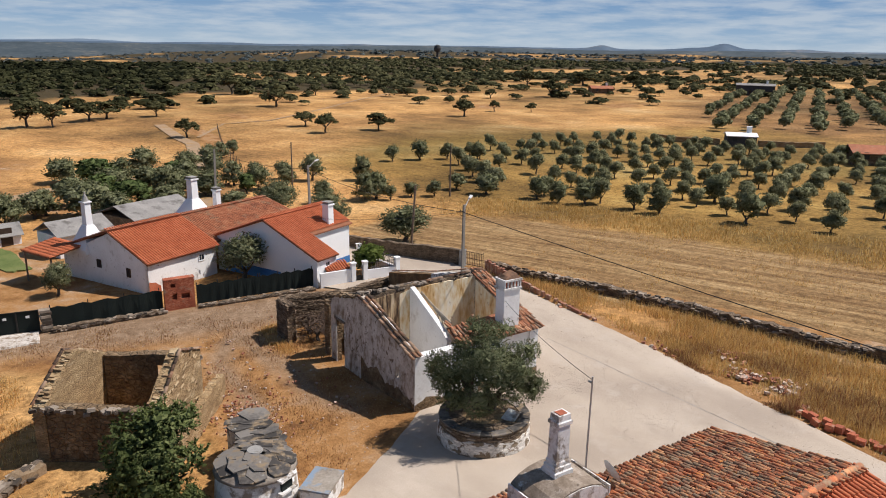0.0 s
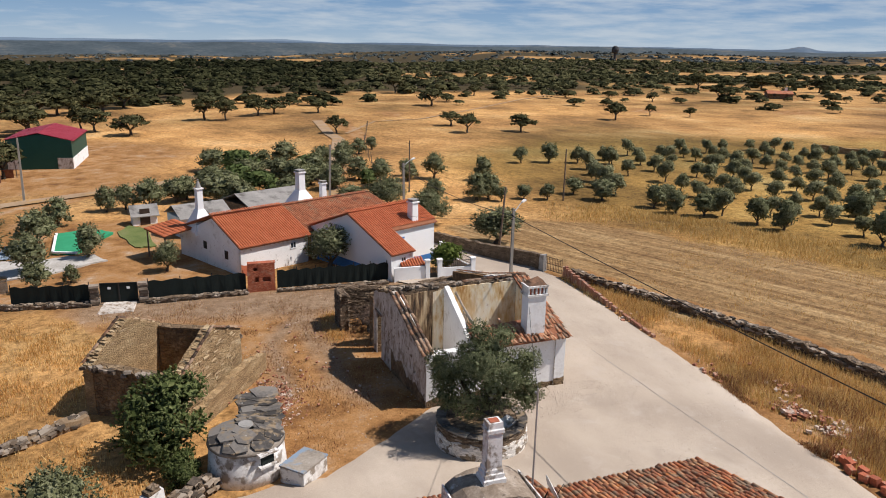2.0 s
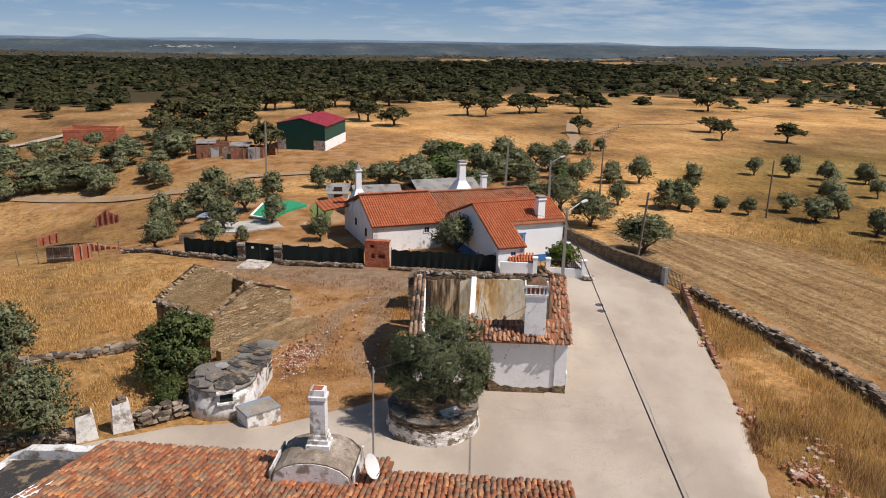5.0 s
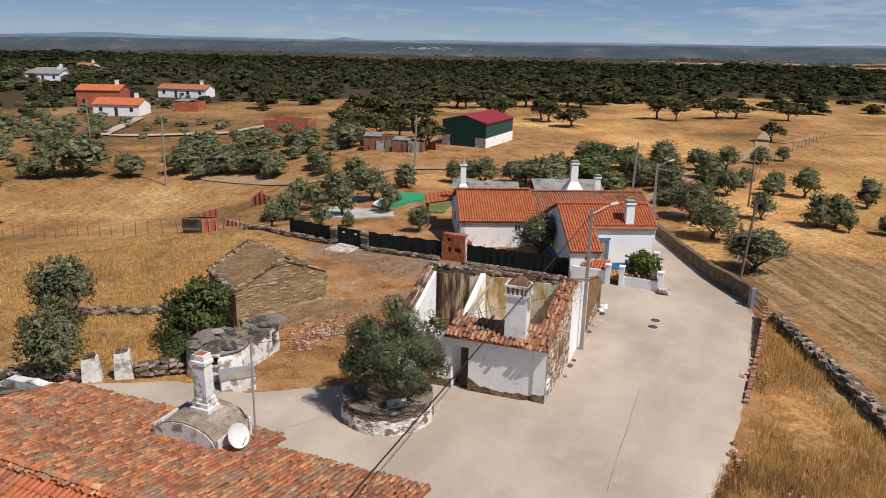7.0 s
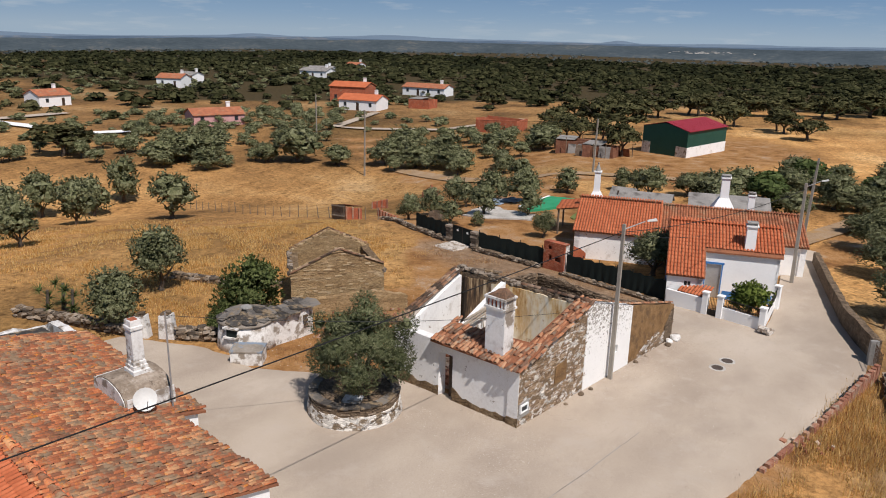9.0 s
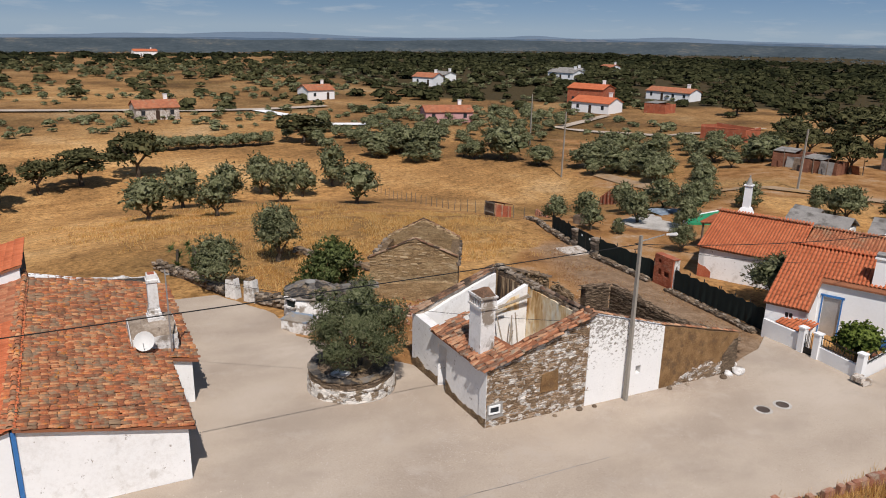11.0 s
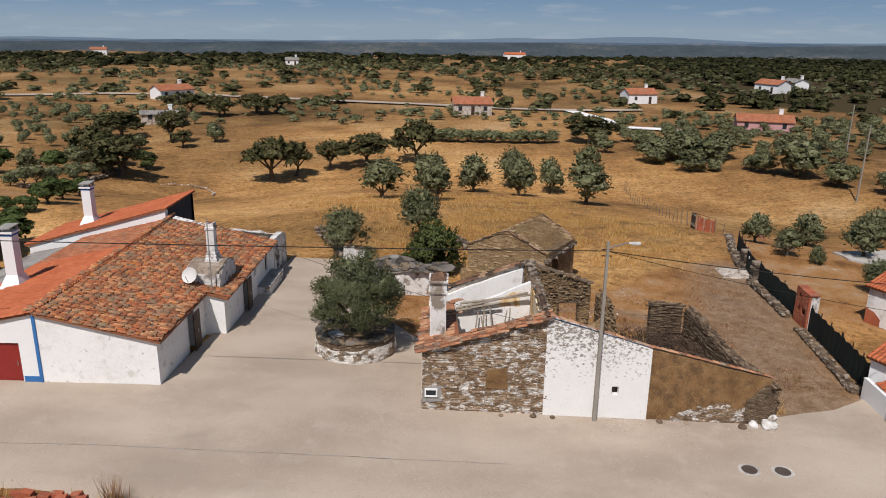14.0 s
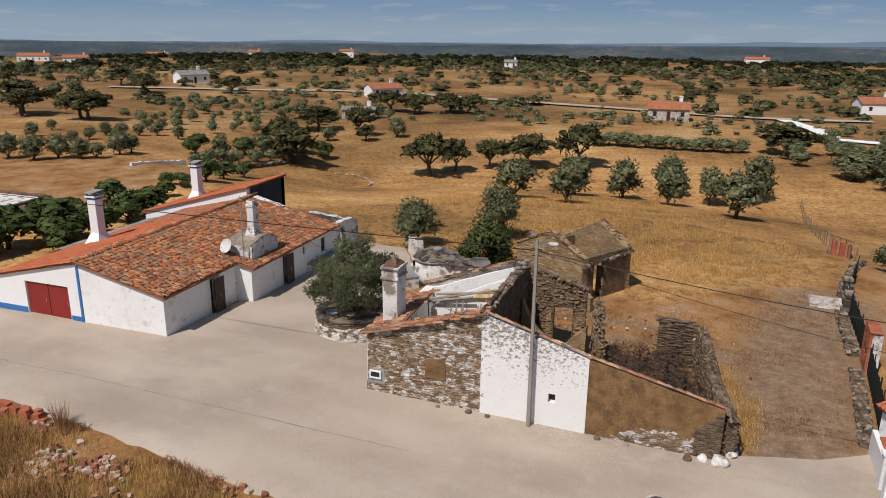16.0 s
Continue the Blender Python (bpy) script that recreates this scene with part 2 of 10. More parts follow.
TILE_OLD_J = material("weathered clay tile rows", [(0.235, 0.108, 0.058), (0.34, 0.125, 0.064), (0.52, 0.165, 0.066), (0.60, 0.31, 0.15)], 1.3, 14, rough=0.9, island=0.40, stain=(0.31, 0.205, 0.125), stain_scale=2.0, stain_lo=0.50, stain_hi=0.60, stain2=(0.66, 0.24, 0.045), stain2_scale=3.2, stain2_lo=0.58, stain2_hi=0.66)
TILE_RUIN = material("broken old clay tile", [(0.15, 0.088, 0.058), (0.29, 0.138, 0.078), (0.41, 0.168, 0.084), (0.50, 0.28, 0.16)], 1.3, 8, rough=0.9, per_object=0.4, stain=(0.30, 0.235, 0.17), stain_scale=3.0, stain_lo=0.52, stain_hi=0.64)
TILE_RUIN_J = material("broken old clay tile rows", [(0.15, 0.088, 0.058), (0.29, 0.138, 0.078), (0.41, 0.168, 0.084), (0.50, 0.28, 0.16)], 1.3, 8, rough=0.9, island=0.4, stain=(0.30, 0.235, 0.17), stain_scale=3.0, stain_lo=0.52, stain_hi=0.64)
TILE_DARK = material("sooty brown clay tile", [(0.07, 0.048, 0.034), (0.16, 0.092, 0.058), (0.27, 0.14, 0.08), (0.36, 0.24, 0.16)], 1.5, 8, rough=0.9, island=0.5)
TILE_NEW = material("orange clay tile", [(0.40, 0.105, 0.042), (0.51, 0.140, 0.057), (0.57, 0.18, 0.08)], 0.9, 9, rough=0.8, island=0.16)
TILE_MID = material("sun-bleached clay tile", [(0.24, 0.095, 0.052), (0.40, 0.140, 0.068), (0.48, 0.215, 0.11)], 1.2, 9, rough=0.85, island=0.25, stain=(0.30, 0.21, 0.13), stain_scale=1.0, stain_lo=0.54, stain_hi=0.7)
TILE_BED = material("clay tile channels", [(0.13, 0.065, 0.04), (0.26, 0.10, 0.05), (0.32, 0.14, 0.07)], 1.2, 9, rough=0.9)
SLATE = material("grey slate slab", [(0.045, 0.040, 0.036), (0.105, 0.094, 0.084), (0.20, 0.18, 0.158)], 1.1, 7, rough=0.8, per_object=0.55, stain=(0.25, 0.185, 0.115), stain_scale=2.2, stain_lo=0.51, stain_hi=0.63, stain2=(0.42, 0.40, 0.37), stain2_scale=5, stain2_lo=0.63, stain2_hi=0.70)
STONE_PC = material("loose slate stone", [(0.11, 0.078, 0.052), (0.21, 0.152, 0.10), (0.37, 0.30, 0.23)], 1.0, 12, per_object=0.5, bump=0.6)
STONE_PCJ = material("stacked field stone", [(0.07, 0.055, 0.042), (0.165, 0.125, 0.09), (0.31, 0.255, 0.20)], 1.0, 12, island=0.55, bump=0.6)
BRICK = material("red hollow brick", [(0.26, 0.076, 0.042), (0.42, 0.120, 0.060), (0.50, 0.205, 0.115)], 1.0, 16, bump=0.5, island=0.3, stain=(0.36, 0.25, 0.17), stain_scale=2.2, stain_lo=0.56, stain_hi=0.70)
CONCRETE = material("pale concrete paving", [(0.325, 0.262, 0.208), (0.448, 0.370, 0.292), (0.53, 0.45, 0.366)], 0.28, 34.0, rough=0.95, stain=(0.36, 0.295, 0.235), stain_scale=0.25, stain_lo=0.48, stain_hi=0.70, bump=0.5, spec=0.15, stretch=(1.0, 0.55, 1.0), band=(0.36, 0.64), stain2=(0.47, 0.40, 0.335), stain2_scale=0.7, stain2_lo=0.54, stain2_hi=0.78)
CEMENT = material("grey cement", [(0.24, 0.23, 0.215), (0.36, 0.345, 0.32)], 1.5, 14, stain=(0.15, 0.13, 0.11), stain_scale=1.3)
POST = material("grey concrete pole", [(0.25, 0.225, 0.19), (0.35, 0.32, 0.275)], 1.2, 14, bump=0.15)
WOOD = material("weathered grey-brown timber", [(0.085, 0.06, 0.042), (0.19, 0.14, 0.10), (0.28, 0.22, 0.165)], 2.5, 18, stretch=(1, 1, 1))
WOOD_PALE = material("bleached roof pole", [(0.22, 0.175, 0.13), (0.42, 0.37, 0.30)], 2.5, 16)
DOOR_DARK = material("dark brown painted door", [(0.035, 0.022, 0.016), (0.075, 0.045, 0.03)], 2.5, 14, rough=0.6)
RED_PAINT = material("dark red painted steel", [(0.22, 0.022, 0.018), (0.30, 0.032, 0.026)], 0.8, 8, rough=0.5, bump=0.05)
BLUE_PAINT = material("blue painted band", [(0.03, 0.13, 0.36), (0.06, 0.20, 0.46)], 1.0, 9, rough=0.8)
BLACK_WALL = material("dark grey fibre-cement", [(0.035, 0.036, 0.04), (0.075, 0.076, 0.08)], 0.9, 8)
FIBRE = material("grey corrugated fibre cement", [(0.18, 0.17, 0.16), (0.33, 0.31, 0.285)], 1.0, 10, stain=(0.11, 0.10, 0.09), stain_scale=0.9)
NET = material("dark green windbreak netting", [(0.006, 0.010, 0.009), (0.014, 0.022, 0.019)], 1.0, 26, rough=0.85)
GREEN_STEEL = material("dark green steel sheet", [(0.008, 0.055, 0.040), (0.014, 0.075, 0.055)], 0.6, 6, rough=0.5)
RED_STEEL = material("crimson steel roof sheet", [(0.26, 0.018, 0.028), (0.33, 0.030, 0.042)], 0.5, 6, rough=0.5)
GREEN_TARP = material("bright green net cover", [(0.02, 0.22, 0.10), (0.04, 0.31, 0.15)], 0.8, 12)
IRON = material("dark wrought iron", [(0.02, 0.02, 0.02), (0.05, 0.045, 0.04)], 2, 14, rough=0.6, metal=0.4)
GALV = material("galvanised steel", [(0.36, 0.36, 0.36), (0.52, 0.52, 0.51)], 2, 14, rough=0.45, metal=0.6)
DISH_M = material("off-white dish enamel", [(0.60, 0.59, 0.56), (0.70, 0.69, 0.66)], 2, 10, rough=0.5)
CABLE = material("black cable", [(0.012, 0.012, 0.012), (0.02, 0.02, 0.02)], 2, 10, rough=0.6)
LICHEN = material("lichen-grey brown mortar", [(0.12, 0.10, 0.08), (0.22, 0.185, 0.15), (0.34, 0.30, 0.26)], 1.6, 10, bump=0.5)
RUBBLE = material("rubble of plaster and brick", [(0.27, 0.105, 0.062), (0.40, 0.19, 0.115), (0.54, 0.44, 0.36)], 1, 9, island=0.6)
GLASS = material("dark window glass", [(0.02, 0.025, 0.03), (0.035, 0.04, 0.045)], 1, 6, rough=0.3, bump=0, spec=0.25)
LEAF_OLIVE = material("olive leaves", [(0.084, 0.092, 0.043), (0.178, 0.186, 0.092), (0.285, 0.288, 0.165)], 1.2, 8, rough=0.85, spec=0.10, island=0.3, bump=0.5, dist=0.1, band=(0.36, 0.64), thin=0.28)
LEAF_OLD = material("old olive leaves", [(0.075, 0.088, 0.038), (0.150, 0.168, 0.078), (0.25, 0.262, 0.142)], 1.2, 6, rough=0.7, spec=0.2, island=0.4, bump=0.4, dist=0.06, thin=0.3)
LEAF_OAK = material("holm oak leaves", [(0.034, 0.036, 0.015), (0.075, 0.074, 0.032), (0.135, 0.125, 0.058)], 0.6, 5, rough=0.9, spec=0.08, island=0.3, bump=0.5, dist=0.12, band=(0.36, 0.64), thin=0.15)
LEAF_GROVE = material("paler olive grove leaves", [(0.112, 0.116, 0.056), (0.215, 0.214, 0.112), (0.315, 0.308, 0.178)], 1.2, 8, rough=0.85, spec=0.08, island=0.3, bump=0.5, dist=0.1, band=(0.36, 0.64), thin=0.35)
# next two: dark oak green with the valley's cloud shadow painted in
LEAF_CLOUDED = material("dark holm oak leaves", [(0.018, 0.020, 0.008), (0.038, 0.040, 0.017), (0.070, 0.068, 0.031)], 0.6, 5, rough=0.9, spec=0.05, island=0.3, bump=0.5, dist=0.12, band=(0.36, 0.64))
LEAF_WOOD_CLOUDED = material("dense holm oak canopy darkened as under cloud", [(0.011, 0.013, 0.006), (0.022, 0.025, 0.011), (0.042, 0.042, 0.019)], 0.02, 0.3, rough=0.95, spec=0.05, island=0.4, bump=0)
# far woods: blue of the distance haze mixed into the leaf green
LEAF_HAZED = material("far canopy with haze-blue tint", [(0.055, 0.070, 0.072), (0.082, 0.098, 0.098), (0.12, 0.135, 0.125)], 0.02, 0.3, rough=0.95, spec=0.05, island=0.4, bump=0)
WEED = material("brown dead weeds", [(0.21, 0.080, 0.042), (0.34, 0.155, 0.070), (0.35, 0.225, 0.095), (0.50, 0.32, 0.15)], 0.6, 4, rough=0.85, island=0.6, bump=0, thin=0.25)
GRIT = material("pale grit", [(0.30, 0.24, 0.19), (0.42, 0.345, 0.28), (0.58, 0.51, 0.44)], 1, 9, island=0.7, bump=0)
LEAF_FRESH = material("fresh green leaves", [(0.030, 0.045, 0.012), (0.075, 0.105, 0.030), (0.135, 0.168, 0.058)], 1.0, 8, rough=0.75, spec=0.15, island=0.25, bump=0.8, dist=0.1, band=(0.36, 0.64), thin=0.25)
LEAF_FIG = material("pale green fig leaves", [(0.058, 0.078, 0.022), (0.112, 0.142, 0.042), (0.19, 0.215, 0.08)], 0.8, 4, rough=0.7, spec=0.2, island=0.55, bump=0, thin=0.35)
LEAF_CITRUS = material("yellow-green citrus leaves", [(0.062, 0.092, 0.016), (0.120, 0.160, 0.028), (0.185, 0.225, 0.052)], 0.5, 3, rough=0.7, spec=0.15, island=0.45, bump=0, thin=0.25)
BARK = material("grey bark", [(0.05, 0.04, 0.03), (0.13, 0.105, 0.08)], 3, 18, bump=0.7)
YARD_STRAW = material("rusty trampled straw", [(0.26, 0.115, 0.036), (0.42, 0.215, 0.075), (0.56, 0.36, 0.175)], 0.4, 3, rough=0.85, island=0.6, bump=0, thin=0.3)
GOLD_GRASS = material("dull golden field grass", [(0.44, 0.268, 0.080), (0.62, 0.405, 0.138), (0.72, 0.52, 0.228)], 0.25, 2, rough=0.85, island=0.6, bump=0, thin=0.4)
STRAW = material("dry straw grass", [(0.50, 0.275, 0.080), (0.72, 0.445, 0.150), (0.82, 0.59, 0.265)], 0.25, 2, rough=0.85, island=0.6, bump=0, thin=0.4)
SCRUB = material("dry brown scrub", [(0.06, 0.04, 0.028), (0.13, 0.085, 0.06)], 0.5, 3, island=0.6, bump=0)
LAMP_GLASS = material("street lamp diffuser", [(0.62, 0.62, 0.60), (0.72, 0.72, 0.70)], 2, 8, rough=0.3, bump=0)
TERRA = material("terracotta pot", [(0.30, 0.11, 0.06), (0.40, 0.16, 0.09)], 2, 9)
TROUGH_TOP = material("blue-grey painted slab", [(0.17, 0.145, 0.115), (0.28, 0.24, 0.195), (0.37, 0.33, 0.28)], 1.5, 9, stain=(0.20, 0.26, 0.33), stain_scale=0.9, stain_lo=0.49, stain_hi=0.56)
STONE_LIME = material("slate stone with lime remains", [(0.15, 0.094, 0.052), (0.27, 0.178, 0.105), (0.39, 0.285, 0.19)], 1.0, 12, per_object=0.45, bump=0.6, stain=(0.66, 0.62, 0.565), stain_scale=2.4, stain_lo=0.525, stain_hi=0.60, stretch=(1, 1, 1.5), stain2=(0.58, 0.55, 0.51), stain2_scale=8.0, stain2_lo=0.60, stain2_hi=0.66)
PINK = material("faded pink plaster", [(0.50, 0.27, 0.26), (0.62, 0.36, 0.35)], 1, 8)
EARTH_PC = material("earthy rubble stone", [(0.19, 0.120, 0.062), (0.33, 0.225, 0.122), (0.47, 0.355, 0.215)], 1.0, 12, per_object=0.5, bump=0.6)
LAWN = material("watered lawn", [(0.07, 0.10, 0.025), (0.13, 0.16, 0.045), (0.20, 0.19, 0.08)], 0.6, 9, bump=0.8)
BLUE_SHEET = material("faded blue plastic", [(0.30, 0.40, 0.52), (0.48, 0.55, 0.62)], 1.0, 6, rough=0.5)
BRICK_DUSTY = material("dusty broken brick", [(0.20, 0.085, 0.055), (0.31, 0.13, 0.08), (0.40, 0.23, 0.15)], 1.4, 16, bump=0.5, per_object=0.25, stain=(0.36, 0.29, 0.22), stain_scale=2.0, stain_lo=0.5, stain_hi=0.66)
EARTH_DULL = material("dull brown earth and rubble", [(0.095, 0.060, 0.034), (0.20, 0.132, 0.072), (0.32, 0.225, 0.132)], 2.2, 10, bump=1.0, dist=0.10, cells=(3.5, 3.5, 5.5), cell_mix=0.3, stain=(0.38, 0.28, 0.17), stain_scale=1.6, stain_lo=0.55, stain_hi=0.70)
EARTH_FACE = material("earthy brown facing stones", [(0.13, 0.086, 0.050), (0.21, 0.143, 0.084), (0.31, 0.228, 0.142)], 1.0, 12, island=0.35, bump=0.6)
TERRACE = material("pale grey gravel terrace", [(0.30, 0.275, 0.24), (0.46, 0.43, 0.39), (0.62, 0.60, 0.56)], 0.8, 7, bump=0.4)
RUST_BOARD = material("rusty red-brown boards", [(0.10, 0.045, 0.03), (0.20, 0.085, 0.05), (0.29, 0.15, 0.09)], 1.5, 9, bump=0.4)
LIME_FOOT = material("limewash flaking off slate stones", [(0.13, 0.092, 0.060), (0.24, 0.18, 0.12), (0.36, 0.29, 0.22)], 1.3, 14, stain=(0.72, 0.68, 0.62), stain_scale=1.9, stain_lo=0.455, stain_hi=0.50, bump=0.8, stretch=(1, 1, 1.4), dist=0.04, cells=(3.4, 3.4, 11), cell_mix=0.5, stain2=(0.40, 0.33, 0.26), stain2_scale=5, stain2_lo=0.60, stain2_hi=0.66)
HOOD = material("brown lichened hood plaster", [(0.135, 0.100, 0.070), (0.255, 0.200, 0.150), (0.43, 0.365, 0.30)], 1.6, 9, stain=(0.66, 0.62, 0.57), stain_scale=1.8, stain_lo=0.60, stain_hi=0.70, stain2=(0.11, 0.080, 0.058), stain2_scale=4.5, stain2_lo=0.58, stain2_hi=0.66, bump=0.6)
RUST = material("rusty iron bar", [(0.05, 0.03, 0.02), (0.12, 0.07, 0.045)], 3, 14, rough=0.8)
STONE_DARK = material("thin brown slate stones", [(0.070, 0.047, 0.030), (0.145, 0.100, 0.063), (0.245, 0.178, 0.120)], 1.0, 12, island=0.5, bump=0.6)

# ---- mesh helpers ----


def smooth(a, b, x):
    k = min(1.0, max(0.0, (x - a) / (b - a)))
    return k * k * (3 - 2 * k)


FALL_AZ = (0, 26, 56, 87, 113, 146, 169, 199, 229, 260, 361)
FALL = (0.002, 0.001, -0.001, -0.004, -0.009, -0.010, -0.0165, -0.020, -0.0185, -0.015, 0.002)


DIP_R = (30, 50, 65, 85, 120, 160, 200, 260, 400, 6000)
DIP = (0, -3.3, -5.5, -4.0, -2.8, -2.0, -1.0, 2.5, 3.0, 0)


def fall(az):
    """Slope of the wide land by compass direction: it falls away to the west."""
    az %= 360
    for a0, a1, s0, s1 in zip(FALL_AZ, FALL_AZ[1:], FALL, FALL[1:]):
        if az <= a1:
            return s0 + (s1 - s0) * (az - a0) / (a1 - a0)
    return FALL[-1]


def ground(x, y):
    """Height of the land: a gentle fall to the north-west near the hamlet, low rolling land beyond."""
    z = -0.026 * (min(60.0, max(14.0, y)) - 14) - 0.018 * (22 - min(22.0, max(-25.0, x)))
    r = math.hypot(x - 15, y - 30)
    if r > 30:
        az = math.degrees(math.atan2(y - 30, x - 15)) % 360
        if 118 < az < 236:
            # a shallow valley west of the hamlet
            side = min(1.0, (az - 118) / 22, (236 - az) / 22)
            for r0, r1, z0, z1 in zip(DIP_R, DIP_R[1:], DIP, DIP[1:]):
                if r0 <= r < r1:
                    k = (r - r0) / (r1 - r0)
                    z += side * (z0 + (z1 - z0) * k)
    if r > 60:
        z += fall(az) * (r - 60)
        z += smooth(90, 420, r) * 0.7 * noise.noise((x / 95, y / 95, 3.1))
        z += smooth(350, 1200, r) * (8.0 * noise.noise((x / 420, y / 420, 7.7)) - 1.5)
        z += smooth(1300, 3200, r) * (9 * noise.noise((x / 900, y / 900, 1.7)) - 3)
        z -= smooth(560, 1050, r) * 26 * smooth(62, 88, az) * (1 - smooth(285, 320, az))
    return z


def world_of(ob):
    m = ob.matrix_basis.copy()
    while ob.parent:
        ob = ob.parent
        m = ob.matrix_basis @ m
    return m


def thing(name, label, category, m=None, group="", kind=""):
    ob = new(name)
    ob.empty_display_size = 0.2
    ob.matrix_basis = m or Matrix()
    return tagged(ob, label, category, group, kind)


def part(name, bm, mat, parent, label="", local=False, shade=False):
    """One bmesh as one mesh object under a thing or a part. Coordinates are the world's, unless local."""
    if not local:
        bm.transform(world_of(parent).inverted())
    me = bpy.data.meshes.new(name)
    bmesh.ops.recalc_face_normals(bm, faces=bm.faces)
    bm.to_mesh(me)
    bm.free()
    me.materials.append(mat)
    if shade:
        me.shade_smooth()
    ob = new(name, me)
    ob.parent = parent
    if label:
        ob["label"] = label
    return ob


def single(name, bm, mat, label, category, group="", kind="", shade=False):
    me = bpy.data.meshes.new(name)
    bmesh.ops.recalc_face_normals(bm, faces=bm.faces)
    bm.to_mesh(me)
    bm.free()
    me.materials.append(mat)
    if shade:
        me.shade_smooth()
    return tagged(new(name, me), label, category, group, kind)


def hexa(bm, low, high):
    """A solid between two matching rings of points."""
    a = [bm.verts.new(p) for p in low]
    b = [bm.verts.new(p) for p in high]
    n = len(a)
    bm.faces.new(a[::-1])
    bm.faces.new(b)
    for i in range(n):
        bm.faces.new((a[i], a[(i + 1) % n], b[(i + 1) % n], b[i]))
    return a, b


def box(bm, x0, y0, z0, x1, y1, z1):
    return hexa(bm, [(x0, y0, z0), (x1, y0, z0), (x1, y1, z0), (x0, y1, z0)], [(x0, y0, z1), (x1, y0, z1), (x1, y1, z1), (x0, y1, z1)])


def obox(bm, m, sx, sy, sz):
    """A box centred in x and y on the pose m, standing on it."""
    pts = [m @ Vector(p) for p in ((-sx / 2, -sy / 2, 0), (sx / 2, -sy / 2, 0), (sx / 2, sy / 2, 0), (-sx / 2, sy / 2, 0))]
    up = m.to_3x3() @ Vector((0, 0, sz))
    return hexa(bm, pts, [p + up for p in pts])


def beam(bm, p, q, w, h):
    p, q = Vector(p), Vector(q)
    d = (q - p).normalized()
    s = d.cross(Vector((0, 0, 1)))
    s = s.normalized() if s.length > 1e-4 else Vector((1, 0, 0))
    u = s.cross(d)
    ring = [s * w / 2 + u * h / 2, -s * w / 2 + u * h / 2, -s * w / 2 - u * h / 2, s * w / 2 - u * h / 2]
    hexa(bm, [p + r for r in ring], [q + r for r in ring])


def tube(bm, p, q, r0, r1, n=8):
    p, q = Vector(p), Vector(q)
    d = (q - p).normalized()
    s = d.orthogonal().normalized()
    u = d.cross(s)
    ring = [s * math.cos(2 * math.pi * i / n) + u * math.sin(2 * math.pi * i / n) for i in range(n)]
    hexa(bm, [p + r * r0 for r in ring], [q + r * r1 for r in ring])


def lathe(bm, centre, profile, n=16):
    """A turned body: profile of (radius, height)."""
    c = Vector(centre)
    rings = [[bm.verts.new(c + Vector((r * math.cos(2 * math.pi * i / n), r * math.sin(2 * math.pi * i / n), z))) for i in range(n)] for r, z in profile]
    for a, b in zip(rings, rings[1:]):
        for i in range(n):
            bm.faces.new((a[i], a[(i + 1) % n], b[(i + 1) % n], b[i]))
    bm.faces.new(rings[0][::-1])
    bm.faces.new(rings[-1])


def profile_at(prof, s):
    return float(np.interp(s, [p[0] for p in prof], [p[1] for p in prof]))


def wall(bm, p, q, thick, tops, bottom=None, openings=(), step=0.5, rough=0.0, sink=0.15):
    """A wall from p to q (plan), its outer face on that line, thickness to the left of the way. tops: (distance, height) along it;
    openings: (s0, s1, z0, z1). rough: unevenness of a ruined top."""
    p, q = Vector(p), Vector(q)
    L = (q - p).length
    d = (q - p) / L
    nrm = Vector((-d.y, d.x)) * thick
    cuts = {0.0, L} | {float(s) for s, _ in tops if 0 < s < L}
    for o in openings:
        cuts |= {o[0], o[1]}
    k = max(1, int(L / step))
    cuts |= {L * i / k for i in range(k + 1)}
    cuts = sorted(cuts)
    cuts = [c for i, c in enumerate(cuts) if i == 0 or c - cuts[i - 1] > 0.015]
    jit = {c: (rough * (noise.noise((p.x + c * 1.7, p.y + c * 0.9, 2.2)) + random.uniform(-0.35, 0.35)) if 0 <= c <= L else 0) for c in cuts}
    for a, b in zip(cuts, cuts[1:]):
        za, zb = profile_at(tops, a) + jit[a], profile_at(tops, b) + jit[b]
        pa, pb = p + d * a, p + d * b
        ba = (ground(pa.x, pa.y) if bottom is None else bottom) - sink
        bb = (ground(pb.x, pb.y) if bottom is None else bottom) - sink
        spans, lo = [], (ba, bb)
        for o in sorted(openings, key=lambda o: o[2]):
            if o[0] <= a + 1e-3 and b <= o[1] + 1e-3:
                spans.append((lo, (o[2], o[2])))
                lo = (o[3], o[3])
        spans.append((lo, (za, zb)))
        for (l0, l1), (h0, h1) in spans:
            if h0 - l0 < 0.01 and h1 - l1 < 0.01:
                continue
            hexa(bm, [(pa.x, pa.y, l0), (pb.x, pb.y, l1), (pb.x + nrm.x, pb.y + nrm.y, l1), (pa.x + nrm.x, pa.y + nrm.y, l0)],
                 [(pa.x, pa.y, max(h0, l0 + .01)), (pb.x, pb.y, max(h1, l1 + .01)), (pb.x + nrm.x, pb.y + nrm.y, max(h1, l1 + .01)), (pa.x + nrm.x, pa.y + nrm.y, max(h0, l0 + .01))])
    bmesh.ops.remove_doubles(bm, verts=bm.verts, dist=0.003)


